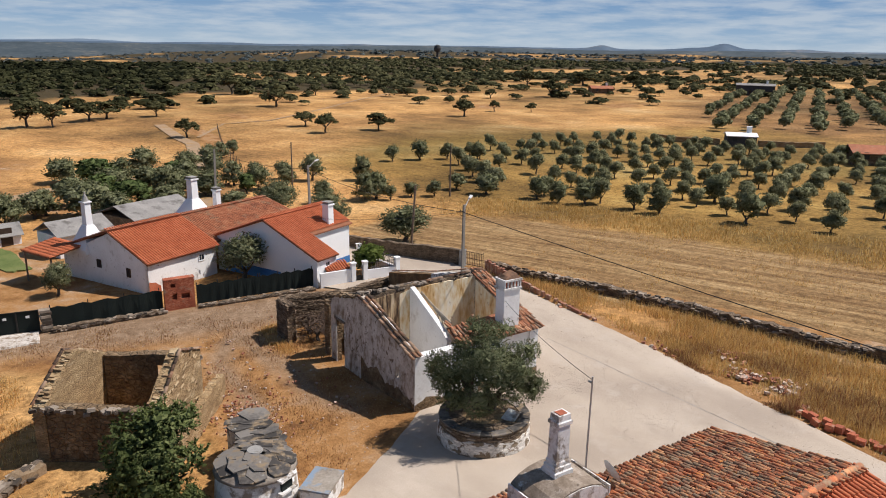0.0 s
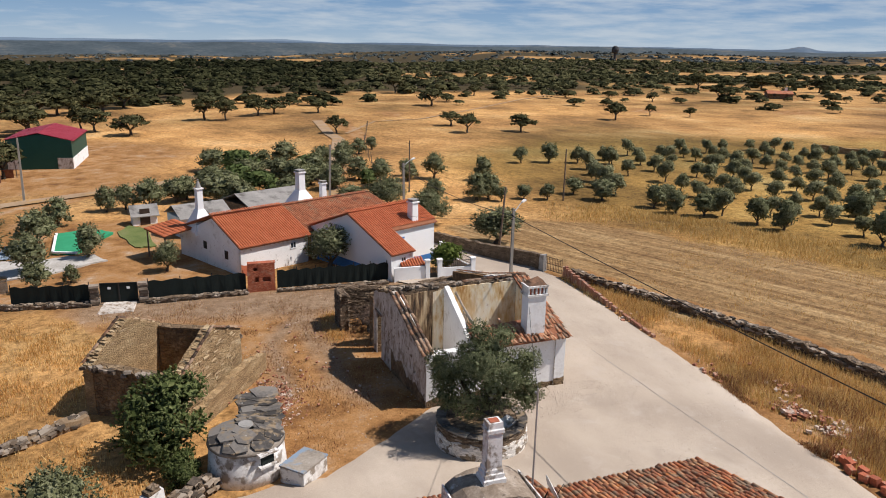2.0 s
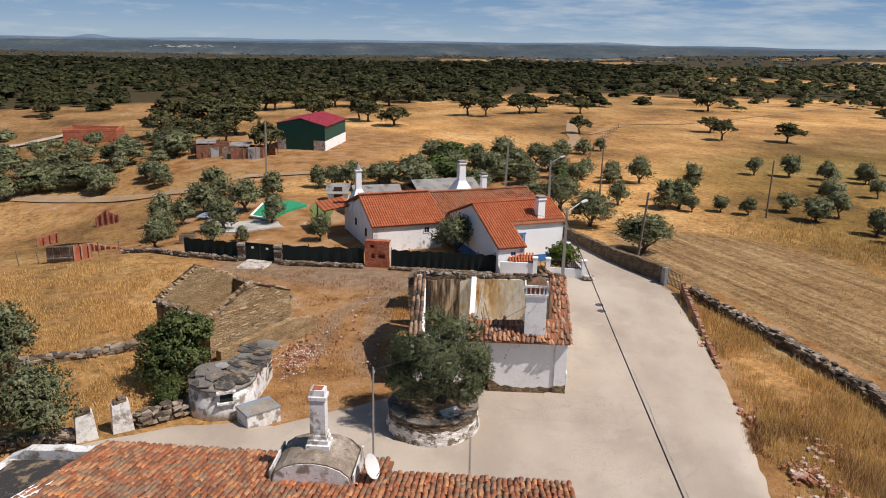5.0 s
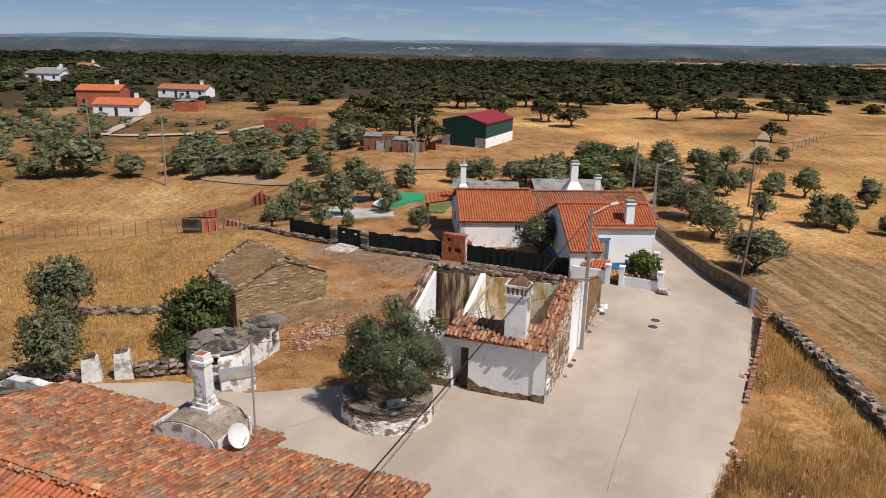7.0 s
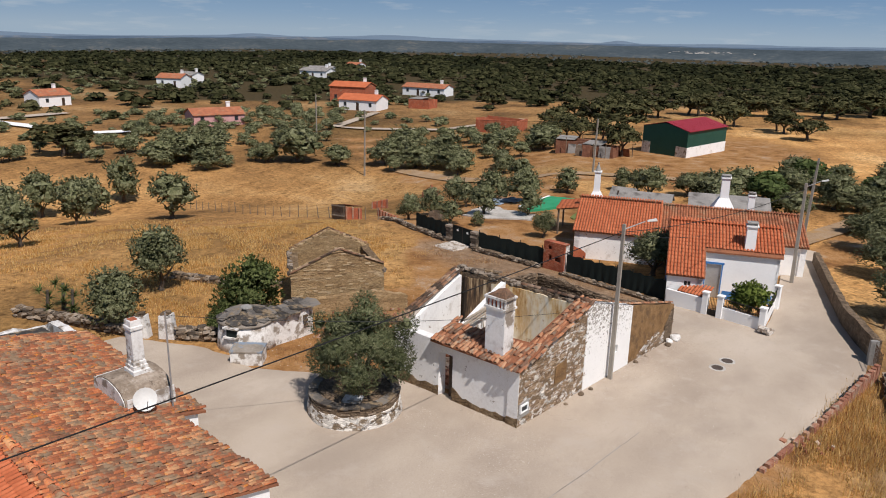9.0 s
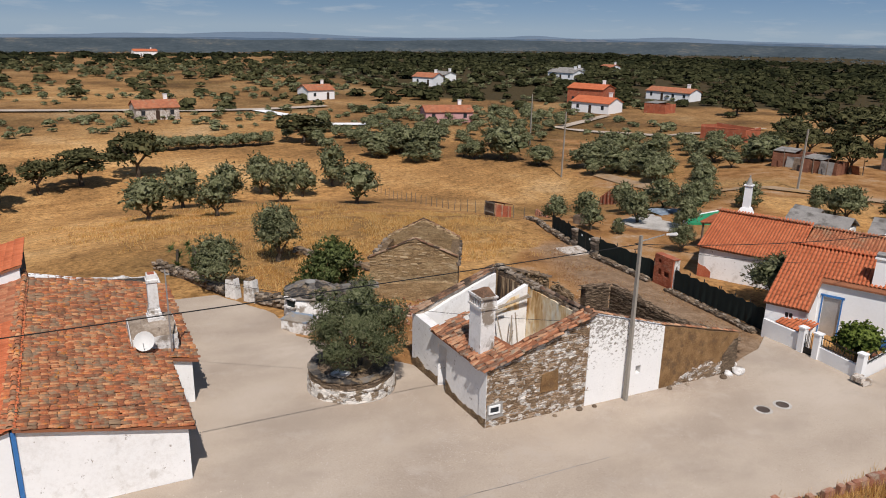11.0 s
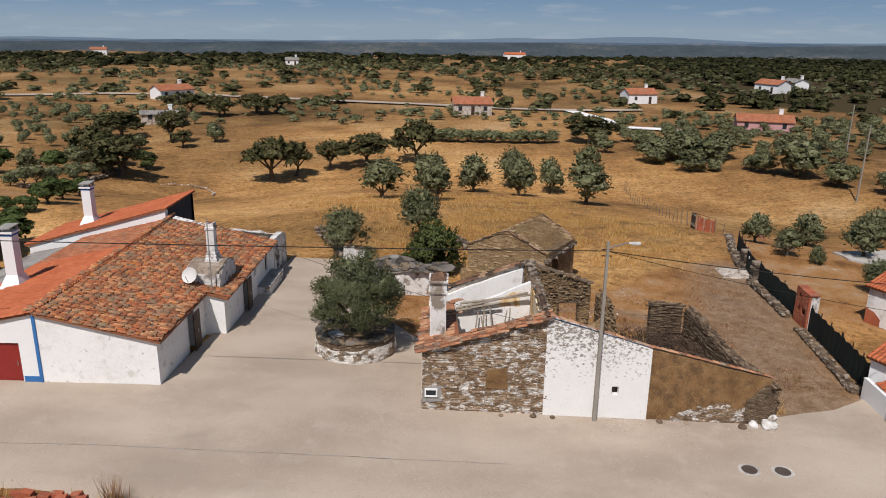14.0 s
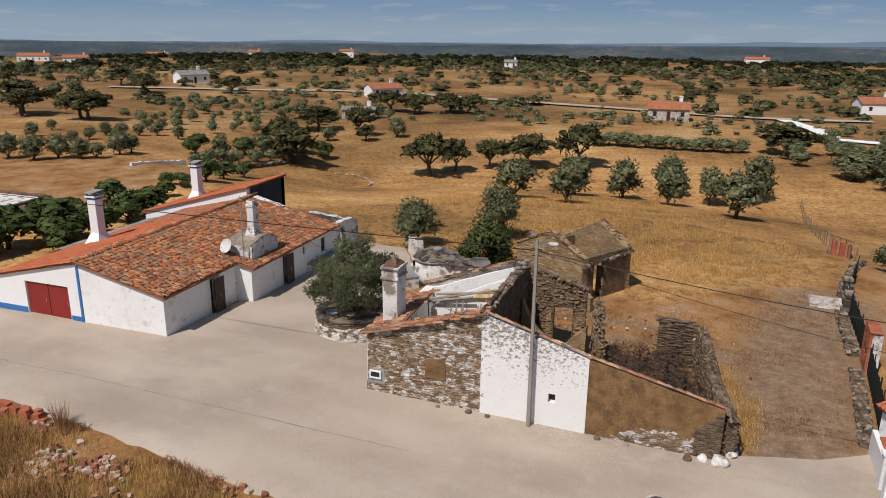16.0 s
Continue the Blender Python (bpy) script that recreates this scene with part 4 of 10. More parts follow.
    def edge(value):
        a = n.new("ShaderNodeMath")
        a.operation = "MULTIPLY_ADD"
        a.inputs[1].default_value = 0.9
        l.new(tuft, a.inputs[0])
        l.new(value, a.inputs[2])
        r = n.new("ShaderNodeMapRange")
        r.inputs["From Min"].default_value, r.inputs["From Max"].default_value = 0.72, 1.12
        l.new(a.outputs[0], r.inputs["Value"])
        return r.outputs[0]
    col = mix(edge(sep.outputs[1]), grass, stub)
    col = mix(edge(sep.outputs[0]), col, dirt)
    col = mix(edge(sep.outputs[2]), col, wood_floor)
    l.new(col, b.inputs["Base Color"])
    bp = n.new("ShaderNodeBump")
    bp.inputs["Strength"].default_value, bp.inputs["Distance"].default_value = 0.8, 0.12
    l.new(tuft, bp.inputs["Height"])
    bp2 = n.new("ShaderNodeBump")
    bp2.inputs["Strength"].default_value, bp2.inputs["Distance"].default_value = 0.5, 0.03
    l.new(grit, bp2.inputs["Height"])
    l.new(bp.outputs[0], bp2.inputs["Normal"])
    l.new(bp2.outputs[0], b.inputs["Normal"])
    return m


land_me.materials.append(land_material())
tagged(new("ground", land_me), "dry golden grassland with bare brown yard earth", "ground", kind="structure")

# far wooded ridges on the skyline, bluer with distance: haze put into their colour
HILL = material("haze-tinted wooded hills", [(0.034, 0.048, 0.056), (0.058, 0.076, 0.086), (0.17, 0.150, 0.120)], 0.006, 0.05, band=(0.38, 0.70), bump=0, rough=1.0)
HILL_MID = material("haze-blue plateau", [(0.062, 0.096, 0.142), (0.084, 0.120, 0.165), (0.19, 0.185, 0.18)], 0.003, 0.02, band=(0.40, 0.68), bump=0, rough=1.0)
HILL_FAR = material("haze-blue distant mountains", [(0.115, 0.165, 0.225), (0.145, 0.195, 0.25)], 0.003, 0.02, bump=0, rough=1.0)


def ridge(name, label, radius, az0, az1, base, height, seed, mat, peaks=()):
    bm = bmesh.new()
    prev = None
    k = int((az1 - az0) / 0.3)
    for i in range(k + 1):
        az = az0 + (az1 - az0) * i / k
        h = height * (0.55 + 0.45 * noise.noise((az * 0.13, seed, 0.3)) + 0.12 * noise.noise((az * 0.8, seed, 1.3)))
        for pa, pw, ph in peaks:
            h += ph * math.exp(-((az - pa) / pw) ** 2)
        fade = min(1, (az - az0) / 4, (az1 - az) / 4)
        h = 15 + fall(az) * radius + base + h * max(0.0, fade)
        c, s = math.cos(radians(az)), math.sin(radians(az))
        row = [bm.verts.new((15 + c * rr, 30 + s * rr, zz)) for rr, zz in ((radius - 420, h - 60), (radius, h), (radius + 200, h - 4), (radius + 260, h - 70))]
        if prev:
            for a in range(3):
                bm.faces.new((prev[a], row[a], row[a + 1], prev[a + 1]))
        prev = row
    return single(name, bm, mat, label, "hills", kind="structure", shade=True)


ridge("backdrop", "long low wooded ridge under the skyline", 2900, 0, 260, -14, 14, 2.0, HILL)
ridge("backdrop", "far haze-blue plateau on the skyline", 3650, 0, 262, -9, 16, 5.0, HILL_MID, peaks=((36.0, 0.9, 22), (38.0, 1.6, 8), (44.5, 0.8, 16), (31, 1.2, 6)))
ridge("backdrop", "distant haze-blue mountain range", 4200, 78, 215, -2, 16, 9.0, HILL_FAR, peaks=((166, 6, 26), (176, 3, 12), (119, 0.9, 16), (146, 2.0, 12), (136, 3, 10)))

# ---- paving ----
STREET = [(-46, 21.0, 28.6), (-20, 21.4, 28.9), (5, 21.8, 29.2), (12, 21.95, 29.3), (18, 22.0, 29.8), (25.6, 22.0, 31.0), (25.9, 22.5, 31.0), (30, 22.6, 31.2), (36, 22.6, 31.75), (39.6, 22.6, 31.98), (41.5, 21.9, 32.1), (43.2, 21.4, 31.95), (45.1, 20.2, 31.6), (45.13, 26.0, 31.75), (47, 25.7, 30.4), (50, 25.0, 28.9), (56, 23.3, 26.6), (62, 21.6, 24.1), (66, 20.4, 23.0)]
LANE = [(2.6, 16.0, 19.3), (4.0, 15.8, 20.0), (6.0, 15.7, 21.2), (8.5, 15.6, 21.9), (10.4, 15.5, 21.7), (12.6, 15.4, 23.3), (14.2, 15.2, 24.4), (16.2, 15.0, 25.9), (18.0, 14.8, 26.3), (22.0, 14.6, 26.3)]


def strip(bm, rows, along_y, cols):
    t0, t1 = rows[0][0], rows[-1][0]
    prev = None
    count = int((t1 - t0) / 0.6)
    for t in sorted({t0 + (t1 - t0) * i / count for i in range(count + 1)} | {float(r[0]) for r in rows}):
        a = float(np.interp(t, [r[0] for r in rows], [r[1] for r in rows]))
        b = float(np.interp(t, [r[0] for r in rows], [r[2] for r in rows]))
        row = []
        for j in range(cols + 1):
            w = a + (b - a) * j / cols
            if j == cols:
                w += 0.16 * noise.noise((t * 0.9, w, 2.0)) + 0.06 * noise.noise((t * 3.1, w, 2.0))
            x, y = (w, t) if along_y else (t, w)
            row.append(bm.verts.new((x, y, ground(x, y) + 0.035 - (0.13 if j == cols else 0))))
        if prev:
            for j in range(cols):
                bm.faces.new((prev[j], prev[j + 1], row[j + 1], row[j]))
        prev = row


bm = bmesh.new()
strip(bm, STREET, True, 14)
strip(bm, LANE, False, 10)
single("road", bm, CONCRETE, "pale worn concrete village street and lane", "road", kind="structure", shade=True)

LID = material("worn brown cast iron", [(0.085, 0.062, 0.050), (0.15, 0.115, 0.095)], 3, 20, rough=0.6, metal=0.3)
for hx, hy in ((26.3, 37.75), (26.32, 38.95)):
    t = thing("manhole", "round cast-iron manhole cover set in concrete", "manhole", pose(hx, hy, ground(hx, hy) + 0.03), group="manhole covers in the street")
    bm = bmesh.new()
    lathe(bm, (0, 0, 0), [(0.40, 0.0), (0.40, 0.018), (0.28, 0.02)], 20)
    part("collar", bm, TERRACE, t, local=True)
    bm = bmesh.new()
    lathe(bm, (0, 0, 0.018), [(0.28, 0.0), (0.28, 0.012), (0.25, 0.014), (0.1, 0.012)], 20)
    part("lid", bm, LID, t, "worn brown iron lid", local=True)


# pale far roads
def ribbon(name, label, pts, width, mat, lift=0.22):
    bm = bmesh.new()
    prev = None
    P = [Vector(p) for p in pts]
    for a, b in zip(P, P[1:]):
        n = max(2, int((b - a).length / 4))
        d = (b - a).normalized()
        s = Vector((-d.y, d.x)) * width / 2
        for k in range(n if b is not P[-1] else n + 1):
            c = a + (b - a) * k / n
            row = [bm.verts.new((c.x + q.x, c.y + q.y, ground(c.x + q.x, c.y + q.y) + lift + 0.02 * width)) for q in (s, -s)]
            if prev:
                bm.faces.new((prev[0], prev[1], row[1], row[0]))
            prev = row
    return single(name, bm, mat, label, "road", kind="structure")


ribbon("road", "far pale country road between fields", [(-130, -130), (-143, -98), (-158, -70), (-160, -45), (-152, -15), (-145, 12), (-142, 42), (-146, 75)], 4.0, CONCRETE)
ribbon("road", "pale farm drive among olives", [(-142, 56), (-126, 61), (-111, 63), (-106, 76)], 3.6, WHITE)
ribbon("road", "pale farm track to the brick house", [(-60, 140), (-60, 134), (-64, 117), (-87, 108), (-100, 132)], 2.4, CONCRETE)

DUST = material("pale dusty earth", [(0.25, 0.165, 0.095), (0.34, 0.235, 0.145), (0.41, 0.30, 0.20)], 0.4, 5, rough=0.95, stain=(0.36, 0.22, 0.10), stain_scale=0.5, stain_lo=0.52, stain_hi=0.62, bump=0.5, spec=0.1)
ribbon("road", "pale dusty farm track past the farmhouse", [(20, 64), (22, 76), (24.8, 94.7), (27.1, 101.2), (30.9, 114.7), (33.7, 127.1), (33.8, 135.8), (36.1, 160.3)], 2.2, DUST, 0.02)
ribbon("road", "faint pale track crossing the northern fields", [(37.1, 135.6), (48.2, 156.3), (59.6, 159.4), (76.7, 175.9), (106.9, 208.6), (150, 250)], 0.8, DUST, 0.02)
ribbon("road", "dusty track from the road towards the barn", [(-45, 85), (-19.5, 80.4), (-15.7, 78.8), (-11.7, 83.9), (-4.3, 87.4), (2, 89.8), (8.2, 94.8), (24, 98)], 2.2, DUST, 0.02)

# the worn joint between two pours of the street's concrete
bm = bmesh.new()
prev = None
for k in range(81):
    y = 9.0 + k * 0.25
    x = 26.66 + 0.05 * noise.noise((y * 0.5, 0.0, 3.0)) + 0.025 * noise.noise((y * 2.2, 0.0, 5.0))
    half = 0.012 + 0.014 * abs(noise.noise((y * 1.3, 0.0, 8.0)))
    row = [bm.verts.new((x + s * half, y, ground(x, y) + 0.043)) for s in (-1, 1)]
    if prev:
        bm.faces.new((prev[0], prev[1], row[1], row[0]))
    prev = row
single("road_joint", bm, CEMENT, "worn dark joint along the concrete street", "road", kind="structure")

# ---- the roofless ruin by the street ----
def flat(bm, pts, thick):
    """A slab on a closed ring of points, thickness downwards."""
    hexa(bm, [Vector(p) - Vector((0, 0, thick)) for p in pts], [Vector(p) for p in pts])


def window(parent, p, q, z0, z1, depth=0.1, frame_mat=None, out=(0, 0), bars=1):
    """A small framed window standing in the wall line p-q (plan)."""
    p, q = Vector(p), Vector(q)
    d = (q - p).normalized()
    nrm = Vector((d.y, -d.x)) * 0.02
    w = thing_part = new("window")
    w.parent = parent
    w.matrix_basis = Matrix()
    L = (q - p).length
    bm = bmesh.new()
    for a, b, lo, hi in ((0, 0.06, z0, z1), (L - 0.06, L, z0, z1), (0.06, L - 0.06, z0, z0 + 0.06), (0.06, L - 0.06, z1 - 0.06, z1)):
        a2, b2 = p + d * a + nrm, p + d * b + nrm
        hexa(bm, [(a2.x, a2.y, lo), (b2.x, b2.y, lo), (b2.x - nrm.x * 4, b2.y - nrm.y * 4, lo), (a2.x - nrm.x * 4, a2.y - nrm.y * 4, lo)], [(a2.x, a2.y, hi), (b2.x, b2.y, hi), (b2.x - nrm.x * 4, b2.y - nrm.y * 4, hi), (a2.x - nrm.x * 4, a2.y - nrm.y * 4, hi)])
    for k in range(bars):
        c = p + d * L * (k + 1) / (bars + 1)
        beam(bm, (c.x, c.y, z0 + 0.06), (c.x, c.y, z1 - 0.06), 0.03, 0.03)
    part("window_frame", bm, frame_mat or WHITE_CLEAN, w)
    bm = bmesh.new()
    a2, b2 = p + d * 0.05 - nrm, p + d * (L - 0.05) - nrm
    hexa(bm, [(a2.x, a2.y, z0 + .05), (b2.x, b2.y, z0 + .05), (b2.x - nrm.x, b2.y - nrm.y, z0 + .05), (a2.x - nrm.x, a2.y - nrm.y, z0 + .05)], [(a2.x, a2.y, z1 - .05), (b2.x, b2.y, z1 - .05), (b2.x - nrm.x, b2.y - nrm.y, z1 - .05), (a2.x - nrm.x, a2.y - nrm.y, z1 - .05)])
    part("pane", bm, GLASS, w)
    return w


def leaf_door(parent, p, q, z0, z1, mat, label="", thick=0.05, planks=0, inset=0.12, handle=True):
    """A plank door in the wall line p-q, inset to the left of the way."""
    p, q = Vector(p), Vector(q)
    d = (q - p).normalized()
    nrm = Vector((-d.y, d.x))
    L = (q - p).length
    bm = bmesh.new()
    a, b = p + nrm * inset, q + nrm * inset
    k = max(1, planks)
    for i in range(k):
        s, e = a + d * (L * i / k + 0.006), a + d * (L * (i + 1) / k - 0.006)
        hexa(bm, [(s.x, s.y, z0), (e.x, e.y, z0), (e.x + nrm.x * thick, e.y + nrm.y * thick, z0), (s.x + nrm.x * thick, s.y + nrm.y * thick, z0)], [(s.x, s.y, z1), (e.x, e.y, z1), (e.x + nrm.x * thick, e.y + nrm.y * thick, z1), (s.x + nrm.x * thick, s.y + nrm.y * thick, z1)])
    ob = part("door", bm, mat, parent, label)
    if handle:
        bm = bmesh.new()
        c = a + d * (L * 0.5 if planks else L * 0.88) - nrm * 0.03
        tube(bm, (c.x, c.y, (z0 + z1) / 2 - 0.1), (c.x, c.y, (z0 + z1) / 2 + 0.1), 0.018, 0.018, 6)
        part("handle", bm, GALV, ob)
    return ob


g0 = ground(19, 30)
ruin = thing("ruined_house", "roofless limewashed slate farmhouse with crumbling walls", "ruined house", pose(19.3, 30, g0))
bm = bmesh.new()
wall(bm, (22.95, 25.7), (22.95, 30.6), 0.5, [(0, 2.3), (4.9, 3.82)], openings=[(0.12, 0.5, 0.3, 0.66)], step=0.6, rough=0.05)
part("street_wall", bm, PEEL, ruin, "slate wall with limewash peeling away")
bm = bmesh.new()
wall(bm, (22.98, 30.6), (22.98, 34.8), 0.5, [(0, 3.82), (4.2, 2.56)], openings=[(2.72, 3.0, 0.56, 0.94)], step=0.6, rough=0.05)
part("street_wall", bm, PEEL_LIGHT, ruin, "white limewashed stretch of wall with grey cracks")
bm = bmesh.new()
wall(bm, (22.94, 34.8), (22.9, 39.7), 0.5, [(0, 2.56), (4.9, 1.32)], step=0.6, rough=0.06)
part("street_wall", bm, RENDER, ruin, "brown earth-rendered stretch of wall")
bm = bmesh.new()
wall(bm, (22.975, 35.2), (22.935, 39.65), 0.03, [(0, -0.6), (0.7, -0.35), (1.6, 0.05), (2.6, 0.2), (3.3, 0.1), (4.0, -0.15), (4.4, -0.2)], step=0.15, rough=0.22)
part("plinth", bm, PEEL, ruin, "bare slate foot with lime remains")
bm = bmesh.new()
wall(bm, (22.952, 38.75), (22.935, 39.68), 0.034, [(0, 0.3), (0.4, 0.8), (0.93, 1.2)], step=0.12, rough=0.25)
part("wall_corner", bm, STONE, ruin, "bare brown stones at the fallen corner")
window(ruin, (23.02, 25.8), (23.02, 26.32), 0.32, 0.68, bars=0)
# dark block set into the small opening, its colour standing for the shade inside
bm = bmesh.new()
box(bm, 22.5, 33.3, 0.54, 22.7, 33.64, 0.96)
part("shutter", bm, DOOR_DARK, ruin, "dark small opening in the white wall")
rs = random.Random(21)
count = 0
for row in range(40):
    zc = -0.35 + row * 0.1
    y0 = 25.95 + rs.uniform(0, .2)
    while y0 < 30.5:
        ln = rs.uniform(0.16, 0.46)
        top = 2.3 + (y0 - 25.7) / 4.9 * 1.52 - 0.12
        keep = noise.noise((y0 * 0.8, zc * 1.6, 4.0)) + 0.5 * noise.noise((y0 * 2.4, zc * 4, 1.0))
        if zc < top and keep > 0.02 and not (28.1 < y0 + ln and y0 < 29.2 and 0.6 < zc < 1.75) and not (y0 < 26.4 and 0.15 < zc < 0.8) and count < 290:
            stone_piece(ruin, pose(22.945, y0 + ln / 2, zc + rs.uniform(-.015, .015), rs.uniform(-3, 3), 0, rs.uniform(-3, 3)) @ Matrix.Diagonal((rs.uniform(.05, .08), ln, rs.uniform(.12, .18), 1)), count, lime=True)
            count += 1
        y0 += ln + rs.uniform(0.01, 0.04)
# patch of bare plaster in the peeling stretch
bm = bmesh.new()
hexa(bm, [(22.945, 28.25, 0.75), (22.945, 29.15, 0.7), (22.985, 29.15, 0.7), (22.985, 28.25, 0.75)], [(22.945, 28.3, 1.55), (22.945, 29.1, 1.65), (22.985, 29.1, 1.65), (22.985, 28.3, 1.55)])
part("patch", bm, RENDER, ruin, "brown render filling a walled-up window")
bm = bmesh.new()
hexa(bm, [(22.945, 25.72, 0.05), (22.945, 26.5, 0.1), (22.975, 26.5, 0.1), (22.975, 25.72, 0.05)], [(22.945, 25.74, 0.72), (22.945, 26.45, 0.8), (22.975, 26.45, 0.8), (22.975, 25.74, 0.72)])
bmesh.ops.bevel(bm, geom=[e for e in bm.edges], offset=0.006, segments=1, affect="EDGES")
part("patch", bm, CEMENT, ruin, "grey cement patch under the small window")
bm = bmesh.new()
wall(bm, (15.85, 25.75), (22.44, 25.75), 0.45, [(0, 2.12), (6.6, 2.2)], openings=[(2.75, 3.55, -1, 1.7)], step=0.7, rough=0.02)
part("front_wall", bm, WHITE, ruin, "limewashed front wall with a bare stone foot")
bm = bmesh.new()
wall(bm, (15.85, 25.72), (18.6, 25.72), 0.03, [(0, -0.15), (0.6, 0.05), (1.3, -0.12), (2.75, 0.04)], step=0.2, rough=0.14)
wall(bm, (19.4, 25.72), (22.4, 25.72), 0.03, [(0, 0.22), (0.4, 0.02), (1.4, -0.12), (3.0, -0.04)], step=0.2, rough=0.14)
wall(bm, (22.4, 25.655), (22.97, 25.655), 0.02, [(0, 0.1), (0.57, 0.16)], step=0.15, rough=0.10)
part("plinth", bm, EARTH_DULL, ruin, "bare brown stone foot where plaster fell off")
bm = bmesh.new()
box(bm, 18.95, 26.05, -0.45, 19.38, 26.1, 1.65)
part("door", bm, DOOR_DARK, ruin, "half-open dark wooden door leaf")
bm = bmesh.new()
wall(bm, (22.42, 25.68), (22.955, 25.68), 0.015, [(0, 2.2), (0.55, 2.2)], step=0.3)
part("front_wall", bm, WHITE, ruin, "limewash on the wall end")
# west wall: streaked outside, white inside
bm = bmesh.new()
wall(bm, (15.45, 33.6), (15.5, 30.3), 0.05, [(0, 2.66), (0.5, 2.9), (1.5, 3.15), (3.3, 3.7)], openings=[(0.6, 1.5, -1, 1.75)], step=0.3, rough=0.10)
part("west_wall", bm, WHITE_STREAK, ruin, "grey-streaked limewash round a doorway")
bm = bmesh.new()
wall(bm, (15.504, 33.6), (15.554, 30.3), 0.26, [(0, 2.7), (0.5, 2.95), (1.5, 3.2), (3.3, 3.74)], openings=[(0.6, 1.5, -1, 1.75)], step=0.25, rough=0.2)
part("west_wall", bm, EARTH_DULL, ruin, "bare earth and rubble inner face")
for y0, y1, zt in ((31.75, 31.99, 1.7), (33.1, 33.5, 1.5)):
    bm = bmesh.new()
    wall(bm, (15.80, y0), (15.80, y1), 0.05, [(0, zt), (y1 - y0, zt - 0.1)], step=0.12, rough=0.12)
    part("wall_plaster", bm, EARTH, ruin, "tan plaster left beside the doorway")
for y0, z0, y1, z1 in ((30.7, 3.75, 32.2, 3.28), (32.3, 3.2, 33.7, 2.82)):
    bm = bmesh.new()
    beam(bm, (15.72, y0, z0), (15.8, y1, z1), 0.13, 0.1)
    part("purlin", bm, WOOD, ruin, "weathered purlin lying on the wall top")
bm = bmesh.new()
beam(bm, (15.6, 31.95, 1.8), (15.6, 33.15, 1.8), 0.4, 0.1)
part("lintel", bm, WOOD, ruin, "grey timber lintel")
stone_heap("stone_facing", [pose(15.775 + random.uniform(0, .03), yy, zz, random.uniform(-25, 25), random.uniform(-14, 14), 90 + random.uniform(-14, 14)) @ Matrix.Diagonal((random.uniform(.08, .26), random.uniform(.07, .18), random.uniform(.06, .15), 1)) for yy, zz in ((random.uniform(30.9, 33.5), random.uniform(-0.4, 3.0)) for _ in range(190)) if not (31.95 < yy < 33.15 and zz < 1.85) and zz < 3.5 - (yy - 30.3) * 0.27], EARTH_FACE, ruin)
stone_heap("wall_top_rubble", [pose(15.66 + random.uniform(-.12, .12), yy, profile_at([(0, 3.74), (1.8, 3.2), (2.8, 2.95), (3.3, 2.7)], yy - 30.3) + random.uniform(-.04, .1), random.uniform(-15, 15), random.uniform(-10, 10), random.uniform(0, 180)) @ Matrix.Diagonal((.28, .24, .22, 1)) for yy in (random.uniform(30.4, 33.5) for _ in range(60))], EARTH_FACE, ruin)
bm = bmesh.new()
wall(bm, (15.5, 30.3), (15.85, 25.75), 0.28, [(0, 3.75), (4.56, 2.15)], openings=[(3.0, 3.3, 0.6, 1.2)], step=0.5, rough=0.06)
part("west_wall", bm, WHITE_STREAK, ruin, "grey-streaked limewash outside")
bm = bmesh.new()
wall(bm, (15.482, 30.28), (15.832, 25.78), 0.018, [(0, 0.7), (0.6, 0.3), (1.4, 0.45), (2.2, -0.05), (3.2, 0.1), (4.5, -0.1)], step=0.14, rough=0.28)
part("plinth", bm, EARTH_DULL, ruin, "bare brown foot where plaster fell off")
bm = bmesh.new()
wall(bm, (15.785, 30.2), (16.13, 26.2), 0.2, [(0, 3.55), (4.0, 2.1)], openings=[(2.8, 3.1, 0.6, 1.2)], step=0.5, rough=0.05)
part("west_wall", bm, WHITE, ruin, "white inner face")
# ridge wall
bm = bmesh.new()
wall(bm, (15.8, 30.42), (22.45, 30.42), 0.4, [(0, 3.6), (2.6, 3.8), (6.6, 3.8)], step=0.4, rough=0.12)
part("cross_wall", bm, STONE, ruin, "rubble cross wall under the lost ridge")
bm = bmesh.new()
wall(bm, (15.99, 30.36), (18.35, 30.36), 0.058, [(0, 3.4), (2.4, 3.6)], step=0.4, rough=0.08)
part("cross_wall_plaster", bm, SOOT, ruin, "soot-streaked plaster")
bm = bmesh.new()
wall(bm, (18.6, 30.36), (22.44, 30.36), 0.058, [(0, 3.62), (3.84, 3.68)], step=0.4, rough=0.06)
part("cross_wall_plaster", bm, OCHRE, ruin, "ochre and rust streaked plaster")
bm = bmesh.new()
wall(bm, (18.6, 26.9), (18.6, 30.35), 0.25, [(0, 2.0), (0.5, 2.4), (3.4, 3.75)], step=0.4, rough=0.05)
part("division_wall", bm, WHITE, ruin, "white plastered partition")
bm = bmesh.new()
wall(bm, (17.75, 30.352), (18.34, 30.352), 0.006, [(0, 3.45), (0.6, 3.6)], step=0.2, rough=0.02)
part("cross_wall_plaster", bm, OCHRE, ruin, "orange-stained plaster strip")
bm = bmesh.new()
wall(bm, (18.606, 28.9), (18.606, 29.9), 0.005, [(0, 2.85), (0.5, 3.2), (1.0, 3.3)], bottom=2.6, step=0.2, rough=0.1, sink=0)
part("plaster_patch", bm, OCHRE, ruin, "yellow plaster patch")
bm = bmesh.new()
wall(bm, (22.42, 30.3), (22.42, 26.2), 0.026, [(0, 3.5), (4.1, 2.2)], step=0.5)
